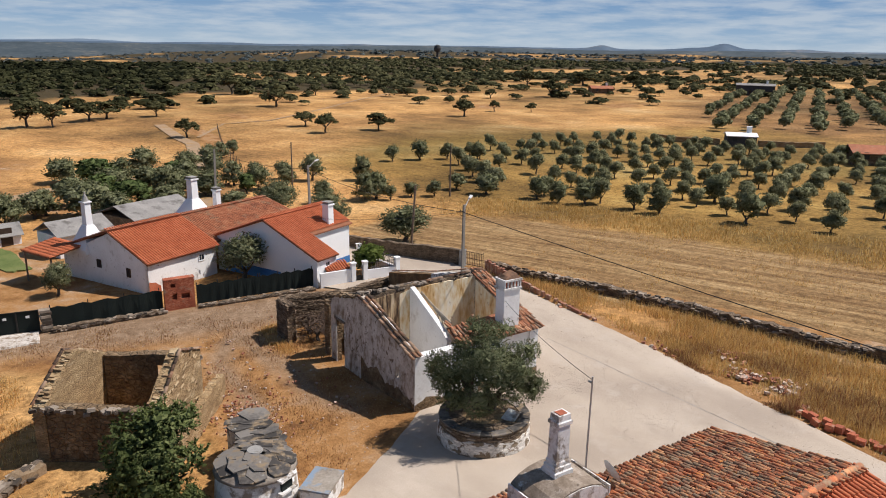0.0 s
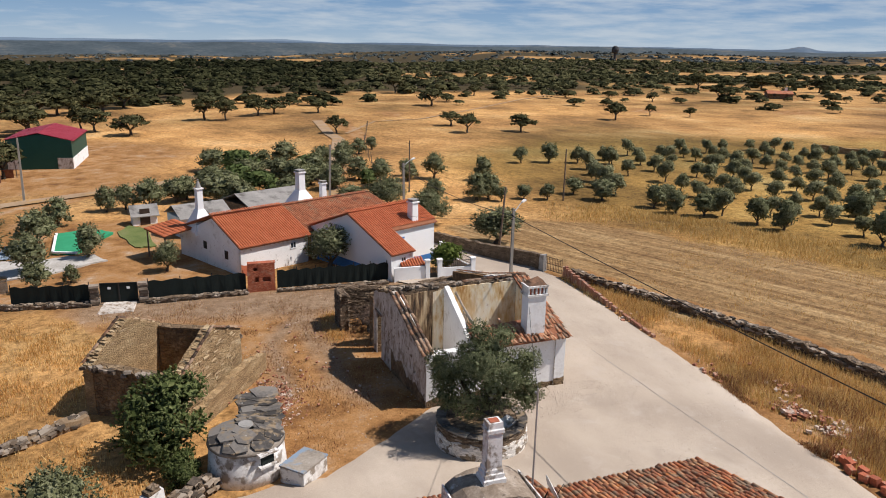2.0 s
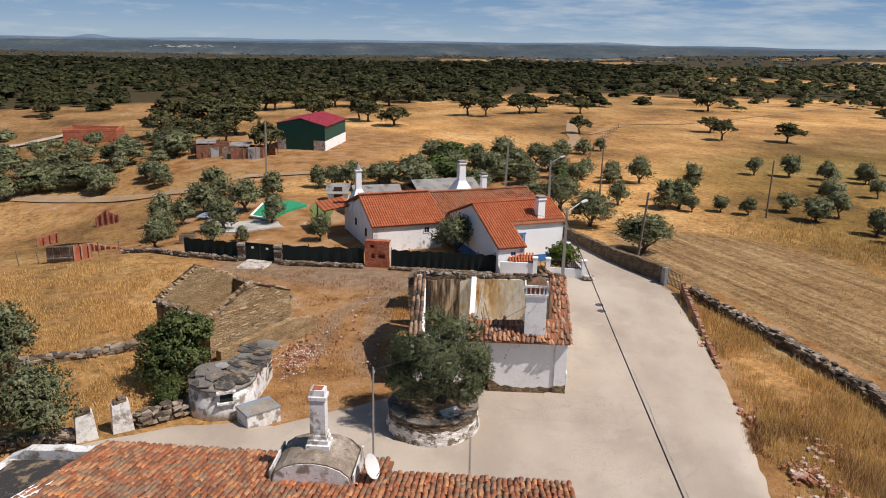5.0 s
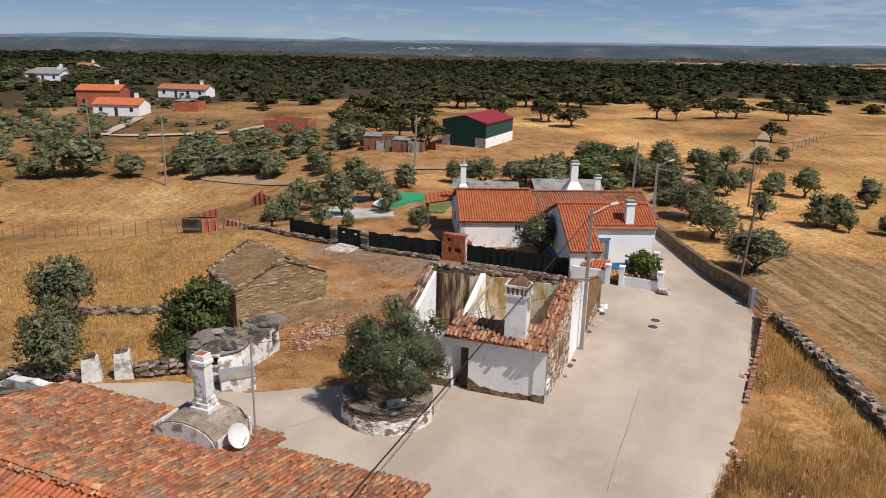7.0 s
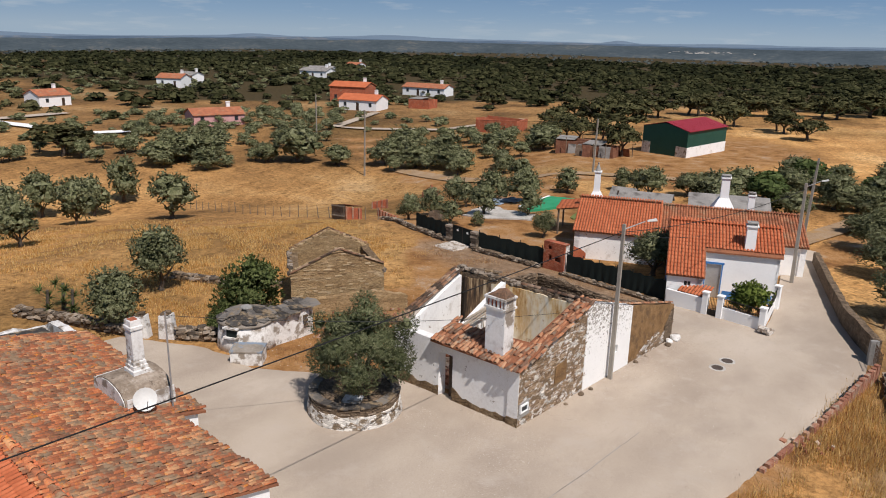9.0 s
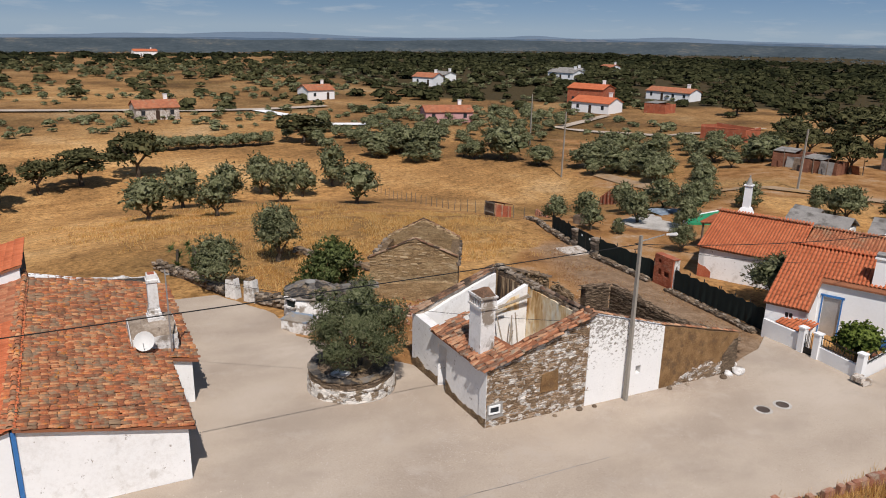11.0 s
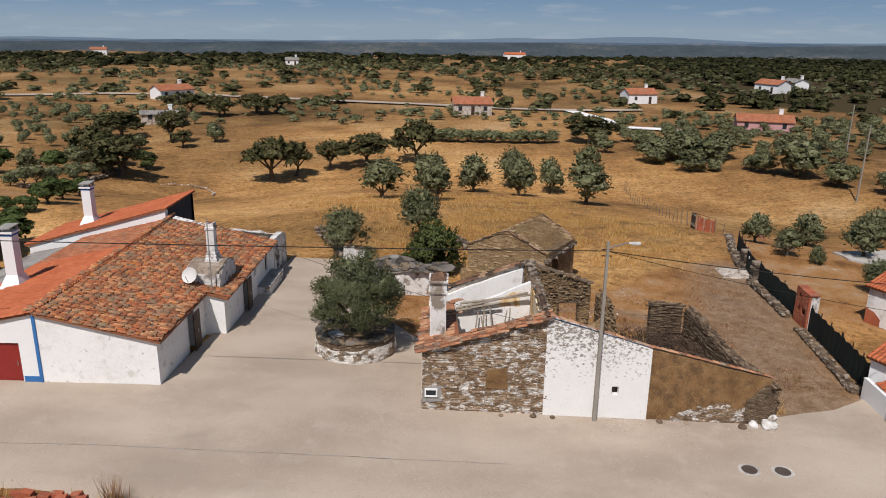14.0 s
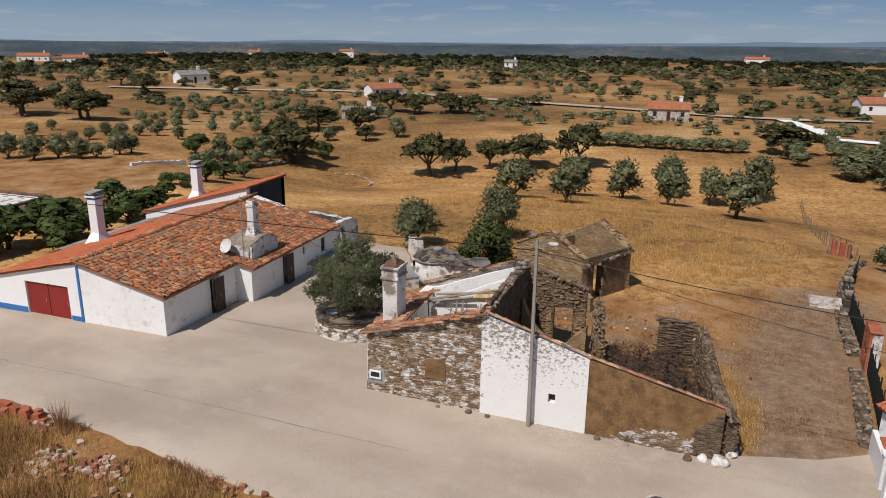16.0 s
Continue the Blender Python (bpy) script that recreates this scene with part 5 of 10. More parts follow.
part("street_wall_plaster", bm, OCHRE, ruin, "stained inner plaster")
# rear rooms
bm = bmesh.new()
wall(bm, (14.8, 36.9), (14.8, 38.5), 0.5, [(0, 1.4), (1.6, 1.25)], step=0.3, rough=0.2)
part("rear_wall", bm, STONE, ruin)
bm = bmesh.new()
wall(bm, (14.8, 38.6), (22.6, 39.75), 0.45, [(0, 1.25), (2, 1.0), (4.5, 0.65), (6, 0.8), (7.8, 0.85)], openings=[(5.0, 5.7, -2, 0.2)], step=0.3, rough=0.28)
part("rear_wall", bm, STONE, ruin, "slate wall with a broken top")
bm = bmesh.new()
wall(bm, (15.5, 33.9), (17.6, 34.3), 0.45, [(0, 2.3), (1.2, 2.0), (2.1, 0.8)], step=0.3, rough=0.3)
part("rear_wall", bm, EARTH_DULL, ruin, "crumbling earth wall with tan plaster")
bm = bmesh.new()
wall(bm, (17.4, 30.9), (17.5, 33.9), 0.4, [(0, 2.4), (0.5, 1.3), (1.2, 0.55), (2.0, 0.6), (3.0, 1.6)], step=0.25, rough=0.22)
part("rear_wall", bm, EARTH, ruin, "crumbled earth wall between the rear rooms")
# stones showing on the rear walls
for a, b, tp in (((14.8, 36.9), (14.8, 38.5), [(0, 1.4), (1.6, 1.25)]), ((14.8, 38.6), (22.6, 39.75), [(0, 1.25), (2, 1.0), (4.5, 0.65), (6, 0.8), (7.8, 0.85)]), ((15.5, 33.9), (17.6, 34.3), [(0, 2.3), (1.2, 2.0), (2.1, 0.8)])):
    p, q = Vector(a), Vector(b)
    d = (q - p).normalized()
    left = Vector((-d.y, d.x))
    L = (q - p).length
    laid = []
    fine = 0.6 if 2 < L < 4 else 1.0
    for k in range(int((110 if fine < 1 else 260) * L)):
        u = random.uniform(0, L)
        zt = profile_at(tp, u)
        side = random.choice((0.0, 0.0, 0.48, 0.48, random.uniform(.05, .42)))
        zz = zt + random.uniform(-.05, .08) if side not in (0.0, 0.48) else random.uniform(-0.9, zt)
        if side in (0.0, 0.48) and abs(u - 1.35) < 0.6 and L < 3.8 and L > 2.5 and zz < 1.7:
            continue
        if L > 7 and 4.9 < u < 5.8 and zz < 0.5:
            continue
        c = p + d * u + left * side
        laid.append(pose(c.x, c.y, zz, random.uniform(-5, 5), random.uniform(-5, 5), math.degrees(math.atan2(d.y, d.x)) + random.uniform(-8, 8)) @ Matrix.Diagonal((random.uniform(.2, .5) * fine, random.uniform(.06, .11), random.uniform(.035, .085) / fine, 1)))
    stone_heap("stone_facing", laid, EARTH_FACE if fine < 1 else STONE_DARK, ruin)
# remains of the roof: the eave strip, street verge, west verge
bed = bmesh.new()
flat(bed, [(18.3, 25.5, 2.22), (23.05, 25.5, 2.3), (23.05, 27.2, 2.85), (18.3, 26.9, 2.68)], 0.07)
flat(bed, [(22.3, 27.2, 2.80), (23.05, 27.2, 2.84), (23.05, 30.7, 3.92), (22.35, 30.7, 3.9)], 0.07)
part("roof_bed", bed, TILE_BED, ruin)


def eave_in(u, v):
    return (u < 4.75 and v < 1.45 + 0.25 * noise.noise((u * 2, 0, 0))) or (u > 4.0 and v < 5.5)


tiles(ruin, (18.3, 25.5, 2.26), (1, 0, 0), (0, 1, 0.31), eave_in, 4.9, 5.6, TILE_RUIN_J, pieces=230, near=(21, 27), mat_piece=TILE_RUIN, jitter=0.045, gaps=0.05)
ridge_tiles(ruin, (15.7, 25.6, 2.13), (15.45, 30.3, 3.77), TILE_DARK, r=0.095)
ridge_tiles(ruin, (15.92, 25.6, 2.2), (15.68, 30.0, 3.74), TILE_DARK, r=0.095)
ridge_tiles(ruin, (16.13, 25.6, 2.2), (15.9, 30.2, 3.78), TILE_DARK, r=0.095)
ridge_tiles(ruin, (19.4, 30.55, 3.82), (23.0, 30.62, 3.92), TILE_DARK)
ridge_tiles(ruin, (22.85, 30.7, 3.93), (22.85, 34.8, 2.66), TILE_RUIN_J, r=0.08)
ridge_tiles(ruin, (22.8, 34.8, 2.66), (22.75, 39.7, 1.42), TILE_RUIN_J, r=0.08)
# chimney with small vent arches
bm = bmesh.new()
box(bm, 20.95, 25.95, 2.2, 21.9, 26.6, 4.35)
part("chimney_shaft", bm, WHITE, ruin, "limewashed shaft")
bm = bmesh.new()
wall(bm, (21.90, 25.97), (21.90, 26.58), -0.012, [(0, 4.3), (0.6, 4.34)], bottom=2.5, step=0.15, rough=0.02, sink=0)
part("chimney_face", bm, WHITE_OLD, ruin, "bare lichened face where limewash fell off")
bm = bmesh.new()
box(bm, 20.88, 25.88, 4.35, 21.97, 26.67, 4.45)
box(bm, 20.88, 25.88, 4.78, 21.97, 26.67, 4.88)
for cx in (20.92, 21.12, 21.32, 21.52, 21.72, 21.86):
    box(bm, cx, 25.92, 4.45, cx + 0.07, 26.63, 4.78)
part("chimney_vent", bm, WHITE_OLD, ruin, "small vent openings")
bm = bmesh.new()
box(bm, 21.0, 26.0, 4.45, 21.85, 26.55, 4.78)
part("flue", bm, BRICK, ruin, "dark brick flue")
bm = bmesh.new()
hexa(bm, [(20.95, 25.95, 4.88), (21.9, 25.95, 4.88), (21.9, 26.6, 4.88), (20.95, 26.6, 4.88)], [(21.2, 26.12, 5.0), (21.72, 26.1, 5.12), (21.6, 26.42, 5.2), (21.15, 26.45, 5.05)])
part("chimney_cap", bm, TILE_DARK, ruin, "crumbling brown tile cap")
# fallen poles and laths inside
for k in range(8):
    bm = bmesh.new()
    x0, y0 = random.uniform(18.9, 20.6), random.uniform(26.8, 29.6)
    tube(bm, (x0, y0, g0 + 0.1), (18.75 + random.uniform(0, .5), y0 + random.uniform(-.6, .6), random.uniform(1.6, 2.9)), 0.045, 0.03, 6)
    part("fallen_pole", bm, WOOD_PALE, ruin)
for y0, z0, y1, z1 in ((27.0, 2.5, 30.2, 3.4), (27.2, 2.75, 30.3, 3.3), (26.6, 2.3, 29.0, 2.9)):
    bm = bmesh.new()
    tube(bm, (18.75, y0, z0), (18.95, y1, z1), 0.06, 0.05, 6)
    part("fallen_pole", bm, WOOD_PALE, ruin)
stone_heap("rubble_floor", [pose(random.uniform(16.3, 22.3), random.uniform(26.4, 30.2), g0 + random.uniform(0, 0.3), random.uniform(-30, 30), 0, random.uniform(0, 180)) @ Matrix.Diagonal((.35, .3, .4, 1)) for _ in range(260)], RUBBLE, ruin)
stone_heap("wall_top_rubble", [pose(15.7 + random.uniform(-.1, .1) + (k % 2) * random.uniform(0, 6.6), 30.6 + random.uniform(-.15, .15), 3.72 + random.uniform(-.05, .1), random.uniform(-15, 15), 0, random.uniform(0, 180)) @ Matrix.Diagonal((.22, .2, .22, 1)) for k in range(180)], STONE_PCJ, ruin)
# stones at the foot of the street wall
for k, (sx, sy, ss) in enumerate(((23.2, 39.7, 0.6), (23.3, 38.6, 0.35), (23.1, 39.1, 0.4), (23.15, 35.3, 0.25), (23.15, 36.4, 0.22), (23.2, 31.0, 0.22), (23.15, 30.2, 0.28), (23.2, 28.9, 0.2), (22.4, 40.1, 0.5), (22.0, 40.3, 0.4))):
    t = thing("stone", "pale loose stone at the foot of the wall", "stone", group="loose stones by the ruin", m=pose(sx, sy, ground(sx, sy) + ss * 0.25, 5, 8, 40 * k))
    bm = bmesh.new()
    bmesh.ops.create_icosphere(bm, subdivisions=2, radius=ss / 2)
    for v in bm.verts:
        v.co *= 1 + 0.35 * noise.noise(v.co * 5 + Vector((k, 0, 0)))
        v.co.z *= 0.75
    part("stone_body", bm, WHITE_OLD if k in (0, 2, 8) else STONE_PC, t, local=True)

# ---- small roofless outbuilding in the field ----
shell = thing("ruined_outbuilding", "roofless earth and slate outbuilding with two gables", "ruined building", pose(4.1, 31, ground(4.1, 31)))
FL, FR, NL, NR = (1.2, 30.7), (4.2, 34.6), (5.3, 27.75), (8.24, 32.28)


def mid(a, b, k):
    return (a[0] + (b[0] - a[0]) * k, a[1] + (b[1] - a[1]) * k)


for nm, a, b, tp in (("far_gable", FR, FL, [(0, 1.81), (2.46, 2.9), (4.95, 1.55)]), ("near_gable", NL, NR, [(0, 1.58), (2.75, 2.9), (5.4, 1.9)]), ("low_wall", FL, NL, [(0, 1.5), (5.0, 1.55)]), ("high_wall", NR, FR, [(0, 1.85), (4.6, 1.8)])):
    bm = bmesh.new()
    ins = 0.5 if nm in ("low_wall", "high_wall") else 0.0
    wall(bm, mid(a, b, ins / 4.8), mid(a, b, 1 - ins / 4.8), 0.5, tp, step=0.35, rough=0.07, openings=[(0.6, 1.5, -2, 1.3)] if nm == "high_wall" else ())
    # brown earth throughout; the long walls' shade is put into a duller colour
    part(nm, bm, EARTH if "gable" in nm else EARTH_DULL, shell)
ridge_tiles(shell, (*NL, 1.62), (*mid(NL, NR, 0.51), 2.96), TILE_DARK, r=0.085)
ridge_tiles(shell, (*NR, 1.94), (*mid(NL, NR, 0.51), 2.96), TILE_DARK, r=0.085)
ridge_tiles(shell, (*FR, 1.86), (*mid(FR, FL, 0.5), 2.95), TILE_DARK, r=0.085)
ridge_tiles(shell, (*FL, 1.6), (*mid(FR, FL, 0.5), 2.95), TILE_DARK, r=0.085)
rg = random.Random(31)
for gname, (a, b), tp in (("near_gable", (NL, NR), [(0, 1.58), (2.75, 2.9), (5.4, 1.9)]), ("far_gable", (FR, FL), [(0, 1.81), (2.46, 2.9), (4.95, 1.55)])):
    holder = [o for o in shell.children if o.name.startswith(gname)][0]
    d = (Vector(b) - Vector(a)).normalized()
    nrm = Vector((d.y, -d.x))
    rz = math.degrees(math.atan2(d.y, d.x))
    for k in range(150):
        u = rg.uniform(0.1, 4.85)
        zt = profile_at(tp, u)
        zz = rg.uniform(-0.9, zt - 0.05)
        c = Vector(a) + d * u + nrm * 0.0
        if k % 3 == 0:
            zz, c = zt + rg.uniform(-.07, .01), c - nrm * rg.uniform(0.05, 0.4)
        stone_piece(holder, pose(c.x, c.y, zz, rg.uniform(-4, 4), rg.uniform(-4, 4), rz + rg.uniform(-5, 5)) @ Matrix.Diagonal((rg.uniform(.18, .5), rg.uniform(.05, .08) if k % 3 else rg.uniform(.18, .3), rg.uniform(.10, .2), 1)), k, kinds=EARTH_STONES)
stone_heap("top_rubble", [pose(*mid(*e, random.random()), random.uniform(1.35, 1.55), random.uniform(-15, 15), 0, random.uniform(0, 180)) @ Matrix.Diagonal((.3, .26, .3, 1)) for e in [(FL, NL)] * 30 + [(NR, FR)] * 30], STONE_PCJ, shell)
bm = bmesh.new()
wall(bm, (6.0, 27.3), (8.95, 31.75), 0.4, [(0, 0.1), (2.5, 0.35), (5.3, 0.5)], step=0.3, rough=0.15)
wall(bm, (8.95, 31.75), (9.5, 33.0), 0.35, [(0, 0.5), (1.4, 0.1)], step=0.3, rough=0.15)
part("terrace_wall", bm, EARTH, shell, "tumbled slate wall at the foot of the gable")

# ---- round bread oven with slate roof ----
def slate_slab(parent, m, sx, sy, th):
    """One split slate with a broken outline."""
    k = random.choice((5, 6, 7))
    ang = sorted((q + random.uniform(-.3, .3)) * 2 * math.pi / k for q in range(k))
    pts = [(math.cos(q) * sx * random.uniform(.5, .64), math.sin(q) * sy * random.uniform(.5, .64)) for q in ang]
    bm = bmesh.new()
    hexa(bm, [m @ Vector((x, y, 0)) for x, y in pts], [m @ Vector((x * .97, y * .97, th)) for x, y in pts])
    return part("slate_slab", bm, SLATE, parent)


oven = thing("bread_oven", "round limewashed bread oven with a slate slab roof", "oven", pose(7.6, 23.3, ground(7.6, 23.3)))
oz = ground(7.6, 23.3)
bm = bmesh.new()
lathe(bm, (7.6, 23.3, oz - 0.1), [(1.55, 0), (1.5, 0.5), (1.42, 1.35), (1.3, 1.45)], 28)
part("drum", bm, WHITE_OLD, oven, shade=True)
bm = bmesh.new()
lathe(bm, (7.6, 23.3, oz + 1.3), [(1.5, 0), (1.44, 0.09), (0.8, 0.30), (0.2, 0.44), (0.02, 0.46)], 26)
for v in bm.verts:
    v.co.z += 0.05 * noise.noise(v.co * 3)
part("roof_mortar", bm, LICHEN, oven, "brown lichened mortar bed", shade=True)
for r, n, s0, s1 in ((1.10, 11, .66, .92), (0.70, 7, .60, .90), (0.36, 3, .45, .6)):
    for k in range(n):
        a = 2 * math.pi * (k + random.uniform(-.25, .25)) / n
        z = 1.42 + 0.33 * (1.44 - r) + 0.022 * (k % 3) + (0.03 if r < 1 else 0)
        slate_slab(oven, pose(7.6 + math.cos(a) * r, 23.3 + math.sin(a) * r, oz + z, 0, 16, math.degrees(a)) @ pose(0, 0, 0, random.uniform(-4, 4), random.uniform(-3, 3), random.uniform(-35, 35)), random.uniform(s0, s1), random.uniform(s0, s1), random.uniform(.025, .045))
bm = bmesh.new()
lathe(bm, (7.6, 23.3, oz + 1.74), [(0.16, 0), (0.16, 0.12), (0.30, 0.13), (0.28, 0.19), (0.02, 0.2)], 12)
part("cap_stone", bm, CEMENT, oven)
# solid near-black block: the dark of the oven's hole is in its colour
bm = bmesh.new()
obox(bm, pose(8.22, 22.01, oz + 0.85, 0, 0, -64), 0.16, 0.52, 0.42)
part("oven_mouth", bm, NET, oven, "black oven mouth")
bm = bmesh.new()
obox(bm, pose(8.24, 21.96, oz + 1.27, 0, 0, -64), 0.3, 0.8, 0.08)
part("mouth_lintel", bm, WHITE_OLD, oven)
bm = bmesh.new()
obox(bm, pose(8.24, 21.96, oz + 0.77, 0, 0, -64), 0.3, 0.8, 0.08)
part("mouth_sill", bm, WHITE_OLD, oven)
bm = bmesh.new()
wall(bm, (8.95, 23.6), (8.85, 26.5), 1.3, [(0, 0.78), (2.9, 1.0)], step=0.6, rough=0.03)
part("wood_store", bm, WHITE_OLD, oven, "limewashed lean-to block")
for k in range(14):
    slate_slab(oven, pose(8.3 + (-.32, .32)[k % 2] + random.uniform(-.1, .1), 23.95 + 2.5 * k / 13, 0.84 + 0.23 * k / 13 + 0.02 * (k % 2), random.uniform(-4, 4), random.uniform(-6, 6), random.uniform(-20, 20)), random.uniform(.95, 1.2), random.uniform(.7, .95), 0.04)
for k in range(3):
    bm = bmesh.new()
    box(bm, 8.93, 25.75 + random.uniform(-.1, .1), 0.0 + 0.24 * k, 8.97, 26.1, 0.14 + 0.24 * k)
    part("vent_hole", bm, STONE, oven, "bare stone where plaster fell off")
trough = thing("stone_trough", "limewashed block with a blue-grey slab top", "trough", pose(9.6, 22.0, ground(9.6, 22), 0, 0, -47))
bm = bmesh.new()
obox(bm, pose(0, 0, -0.1), 1.1, 1.5, 0.68)
part("block", bm, WHITE_OLD, trough, local=True)
bm = bmesh.new()
obox(bm, pose(0, 0, 0.58), 1.16, 1.56, 0.07)
part("slab", bm, TROUGH_TOP, trough, local=True)

# gate posts and stone walls by the lane's end
for gx, gy, gh in ((3.1, 19.9, 1.15), (4.2, 20.75, 1.3)):
    t = thing("gate_post", "crumbling limewashed masonry gate post", "gate post", pose(gx, gy, ground(gx, gy), 0, 0, 36), group="gate posts at the lane")
    bm = bmesh.new()
    hexa(bm, [(-.42, -.25, -.1), (.42, -.25, -.1), (.42, .25, -.1), (-.42, .25, -.1)], [(-.36, -.22, gh - .1), (.3, -.22, gh), (.3, .22, gh), (-.36, .22, gh - .15)])
    part("shaft", bm, WHITE_OLD, t, local=True)
    bm = bmesh.new()
    obox(bm, pose(-.03, 0, gh - .12, 0, 4, 0), 0.5, 0.4, 0.14)
    part("top_stone", bm, STONE, t, local=True)
    bm = bmesh.new()
    obox(bm, pose(.05, 0.02, gh + .02, 3, -3, 12), 0.32, 0.3, 0.1)
    part("top_stone", bm, STONE, t, local=True)
dry_wall("field_wall", "low grey dry-stone wall beside the lane", [(4.7, 21.0), (6.2, 22.3)], 0.75, 0.45, 40, 40)
dry_wall("field_wall", "low dry-stone wall at the field edge", [(-4.5, 16.5), (-1.5, 18.0), (2.7, 19.6)], 0.55, 0.5, 60, 80)
dry_wall("garden_wall", "low slate wall carrying the netting fence", [(-10.6, 50.0), (-5, 48.25), (0.0, 47.1)], 0.3, 0.45, 60, 120, size=0.26)
dry_wall("garden_wall", "low slate wall carrying the netting fence", [(3.5, 46.5), (9.8, 46.15)], 0.24, 0.45, 60, 80, size=0.24)
dry_wall("garden_wall", "low tumbled slate wall along the fence", [(11.9, 45.95), (19.6, 45.1)], 0.14, 0.5, 30, 80, size=0.2)
dry_wall("roadside_wall", "broken dark dry-stone wall in the grass", [(32.9, 42.4), (34.4, 37.6), (36.1, 32.6), (37.4, 27.5), (38.4, 21.0), (40.4, 15.0), (41.5, 4.0)], 0.62, 0.6, 260, 420, size=0.32)
dry_wall("tumbled_wall", "line of tumbled pale earthy stones in dry grass", [(-5.5, 26.2), (-1.8, 27.9), (1.2, 29.9)], 0.34, 0.6, 50, 90, mat=EARTH_FACE)

# ---- planter with the olive tree ----
planter = thing("round_planter", "round slate planter with flaking limewash foot", "planter", pose(17.1, 22.2, ground(17.1, 22.2)))
pz = ground(17.1, 22.2)
def worn(bm, c, amount, seed):
    """Pushes a round wall in and out, as old masonry bulges."""
    for v in bm.verts:
        a = math.atan2(v.co.y - c[1], v.co.x - c[0])
        k = 1 + amount * noise.noise((math.cos(a) * 3 + seed, math.sin(a) * 3, v.co.z * 3))
        v.co.x, v.co.y = c[0] + (v.co.x - c[0]) * k, c[1] + (v.co.y - c[1]) * k
        v.co.z += 0.12 * noise.noise((math.cos(a) * 4 + seed, math.sin(a) * 4, 9.0)) if 0.3 < v.co.z - pz < 0.85 else 0


bm = bmesh.new()
lathe(bm, (17.1, 22.2, pz - 0.1), [(1.80, 0.4), (1.88, 0.52), (1.87, 0.8), (1.84, 1.1)], 56)
worn(bm, (17.1, 22.2), 0.012, 1.0)
part("stone_ring", bm, STONE, planter, "bare slate upper ring")
bm = bmesh.new()
lathe(bm, (17.1, 22.2, pz - 0.1), [(1.95, 0), (1.98, 0.2), (1.96, 0.4), (1.93, 0.6), (1.91, 0.74), (1.80, 0.77)], 72)
worn(bm, (17.1, 22.2), 0.02, 4.0)
part("lime_foot", bm, LIME_FOOT, planter, "flaking limewashed foot")
for k in range(26):
    a = 2 * math.pi * k / 26
    bm = bmesh.new()
    obox(bm, pose(17.1 + math.cos(a) * 1.7, 22.2 + math.sin(a) * 1.7, pz + 0.99 + random.uniform(-.015, .01), 0, random.uniform(-3, 3), math.degrees(a) + random.uniform(-3, 3)), random.uniform(.36, .46), 0.425, 0.055)
    part("coping_slab", bm, SLATE, planter)
bm = bmesh.new()
lathe(bm, (17.1, 22.2, pz + 0.78), [(1.55, 0), (1.55, 0.12), (0.8, 0.24), (0.2, 0.3)], 20)
part("soil", bm, EARTH, planter, "dry earth with straw")
for k in range(70):
    a, zz = random.uniform(0, 2 * math.pi), random.uniform(0.62, 0.94)
    s = random.uniform(0.2, 0.42)
    stone_piece(planter, pose(17.1 + math.cos(a) * 1.83, 22.2 + math.sin(a) * 1.83, pz + zz, random.uniform(-6, 6), 0, math.degrees(a) + 90) @ Matrix.Diagonal((s, 0.12, s * 0.36, 1)), k)
slab = thing("marble_slab", "broken white slab lying on planter soil", "slab", pose(17.9, 21.4, pz + 1.02, 6, -4, 30))
bm = bmesh.new()
obox(bm, Matrix(), 0.8, 0.55, 0.06)
part("slab_body", bm, WHITE_OLD, slab, local=True)

# ---- cottage by the lane ----
cot = thing("cottage", "low limewashed cottage with weathered clay tile roof", "house", pose(14, 11.5, 0))
bm = bmesh.new()
wall(bm, (21.95, 9.62), (21.95, 14.62), 0.5, [(0, 3.12), (5.0, 2.02)], step=1.0)
part("street_wall", bm, WHITE, cot)
bm = bmesh.new()
wall(bm, (21.45, 14.62), (16.15, 14.62), 0.5, [(0, 2.05), (5.3, 2.05)], openings=[(3.05, 3.85, -1, 1.78)], step=1.5)
part("lane_wall", bm, WHITE, cot)
bm = bmesh.new()
wall(bm, (16.15, 14.1), (16.15, 15.2), 0.5, [(0, 2.1), (1.1, 1.9)], step=1.5)
part("step_wall", bm, WHITE, cot)
bm = bmesh.new()
wall(bm, (16.15, 15.64), (6.2, 15.64), 0.44, [(0, 1.85), (10, 1.85)], openings=[(3.2, 4.0, -1, 1.6), (5.5, 5.75, 1.0, 1.5), (7.8, 8.35, 0.5, 1.4)], step=1.5)
part("lane_wall", bm, WHITE, cot)
bm = bmesh.new()
wall(bm, (6.2, 15.2), (6.2, 9.7), 0.5, [(0, 1.95), (5.5, 3.3)], step=1.5)
part("back_wall", bm, WHITE, cot)
leaf_door(cot, (18.4, 14.62), (17.6, 14.62), -0.1, 1.78, DOOR_DARK, "dark brown plank door", planks=4, inset=-0.3)
leaf_door(cot, (12.95, 15.64), (12.15, 15.64), -0.15, 1.6, DOOR_DARK, "dark brown plank door", planks=4, inset=-0.26)
window(cot, (10.4, 15.5), (10.65, 15.5), 1.0, 1.5, bars=0, frame_mat=DOOR_DARK)
window(cot, (7.8, 15.5), (8.35, 15.5), 0.5, 1.4, bars=1, frame_mat=DOOR_DARK)
bm = bmesh.new()
flat(bm, [(22.1, 14.85, 2.03), (22.1, 9.6, 3.2), (6.1, 9.6, 3.2), (6.1, 14.85, 2.03)], 0.09)
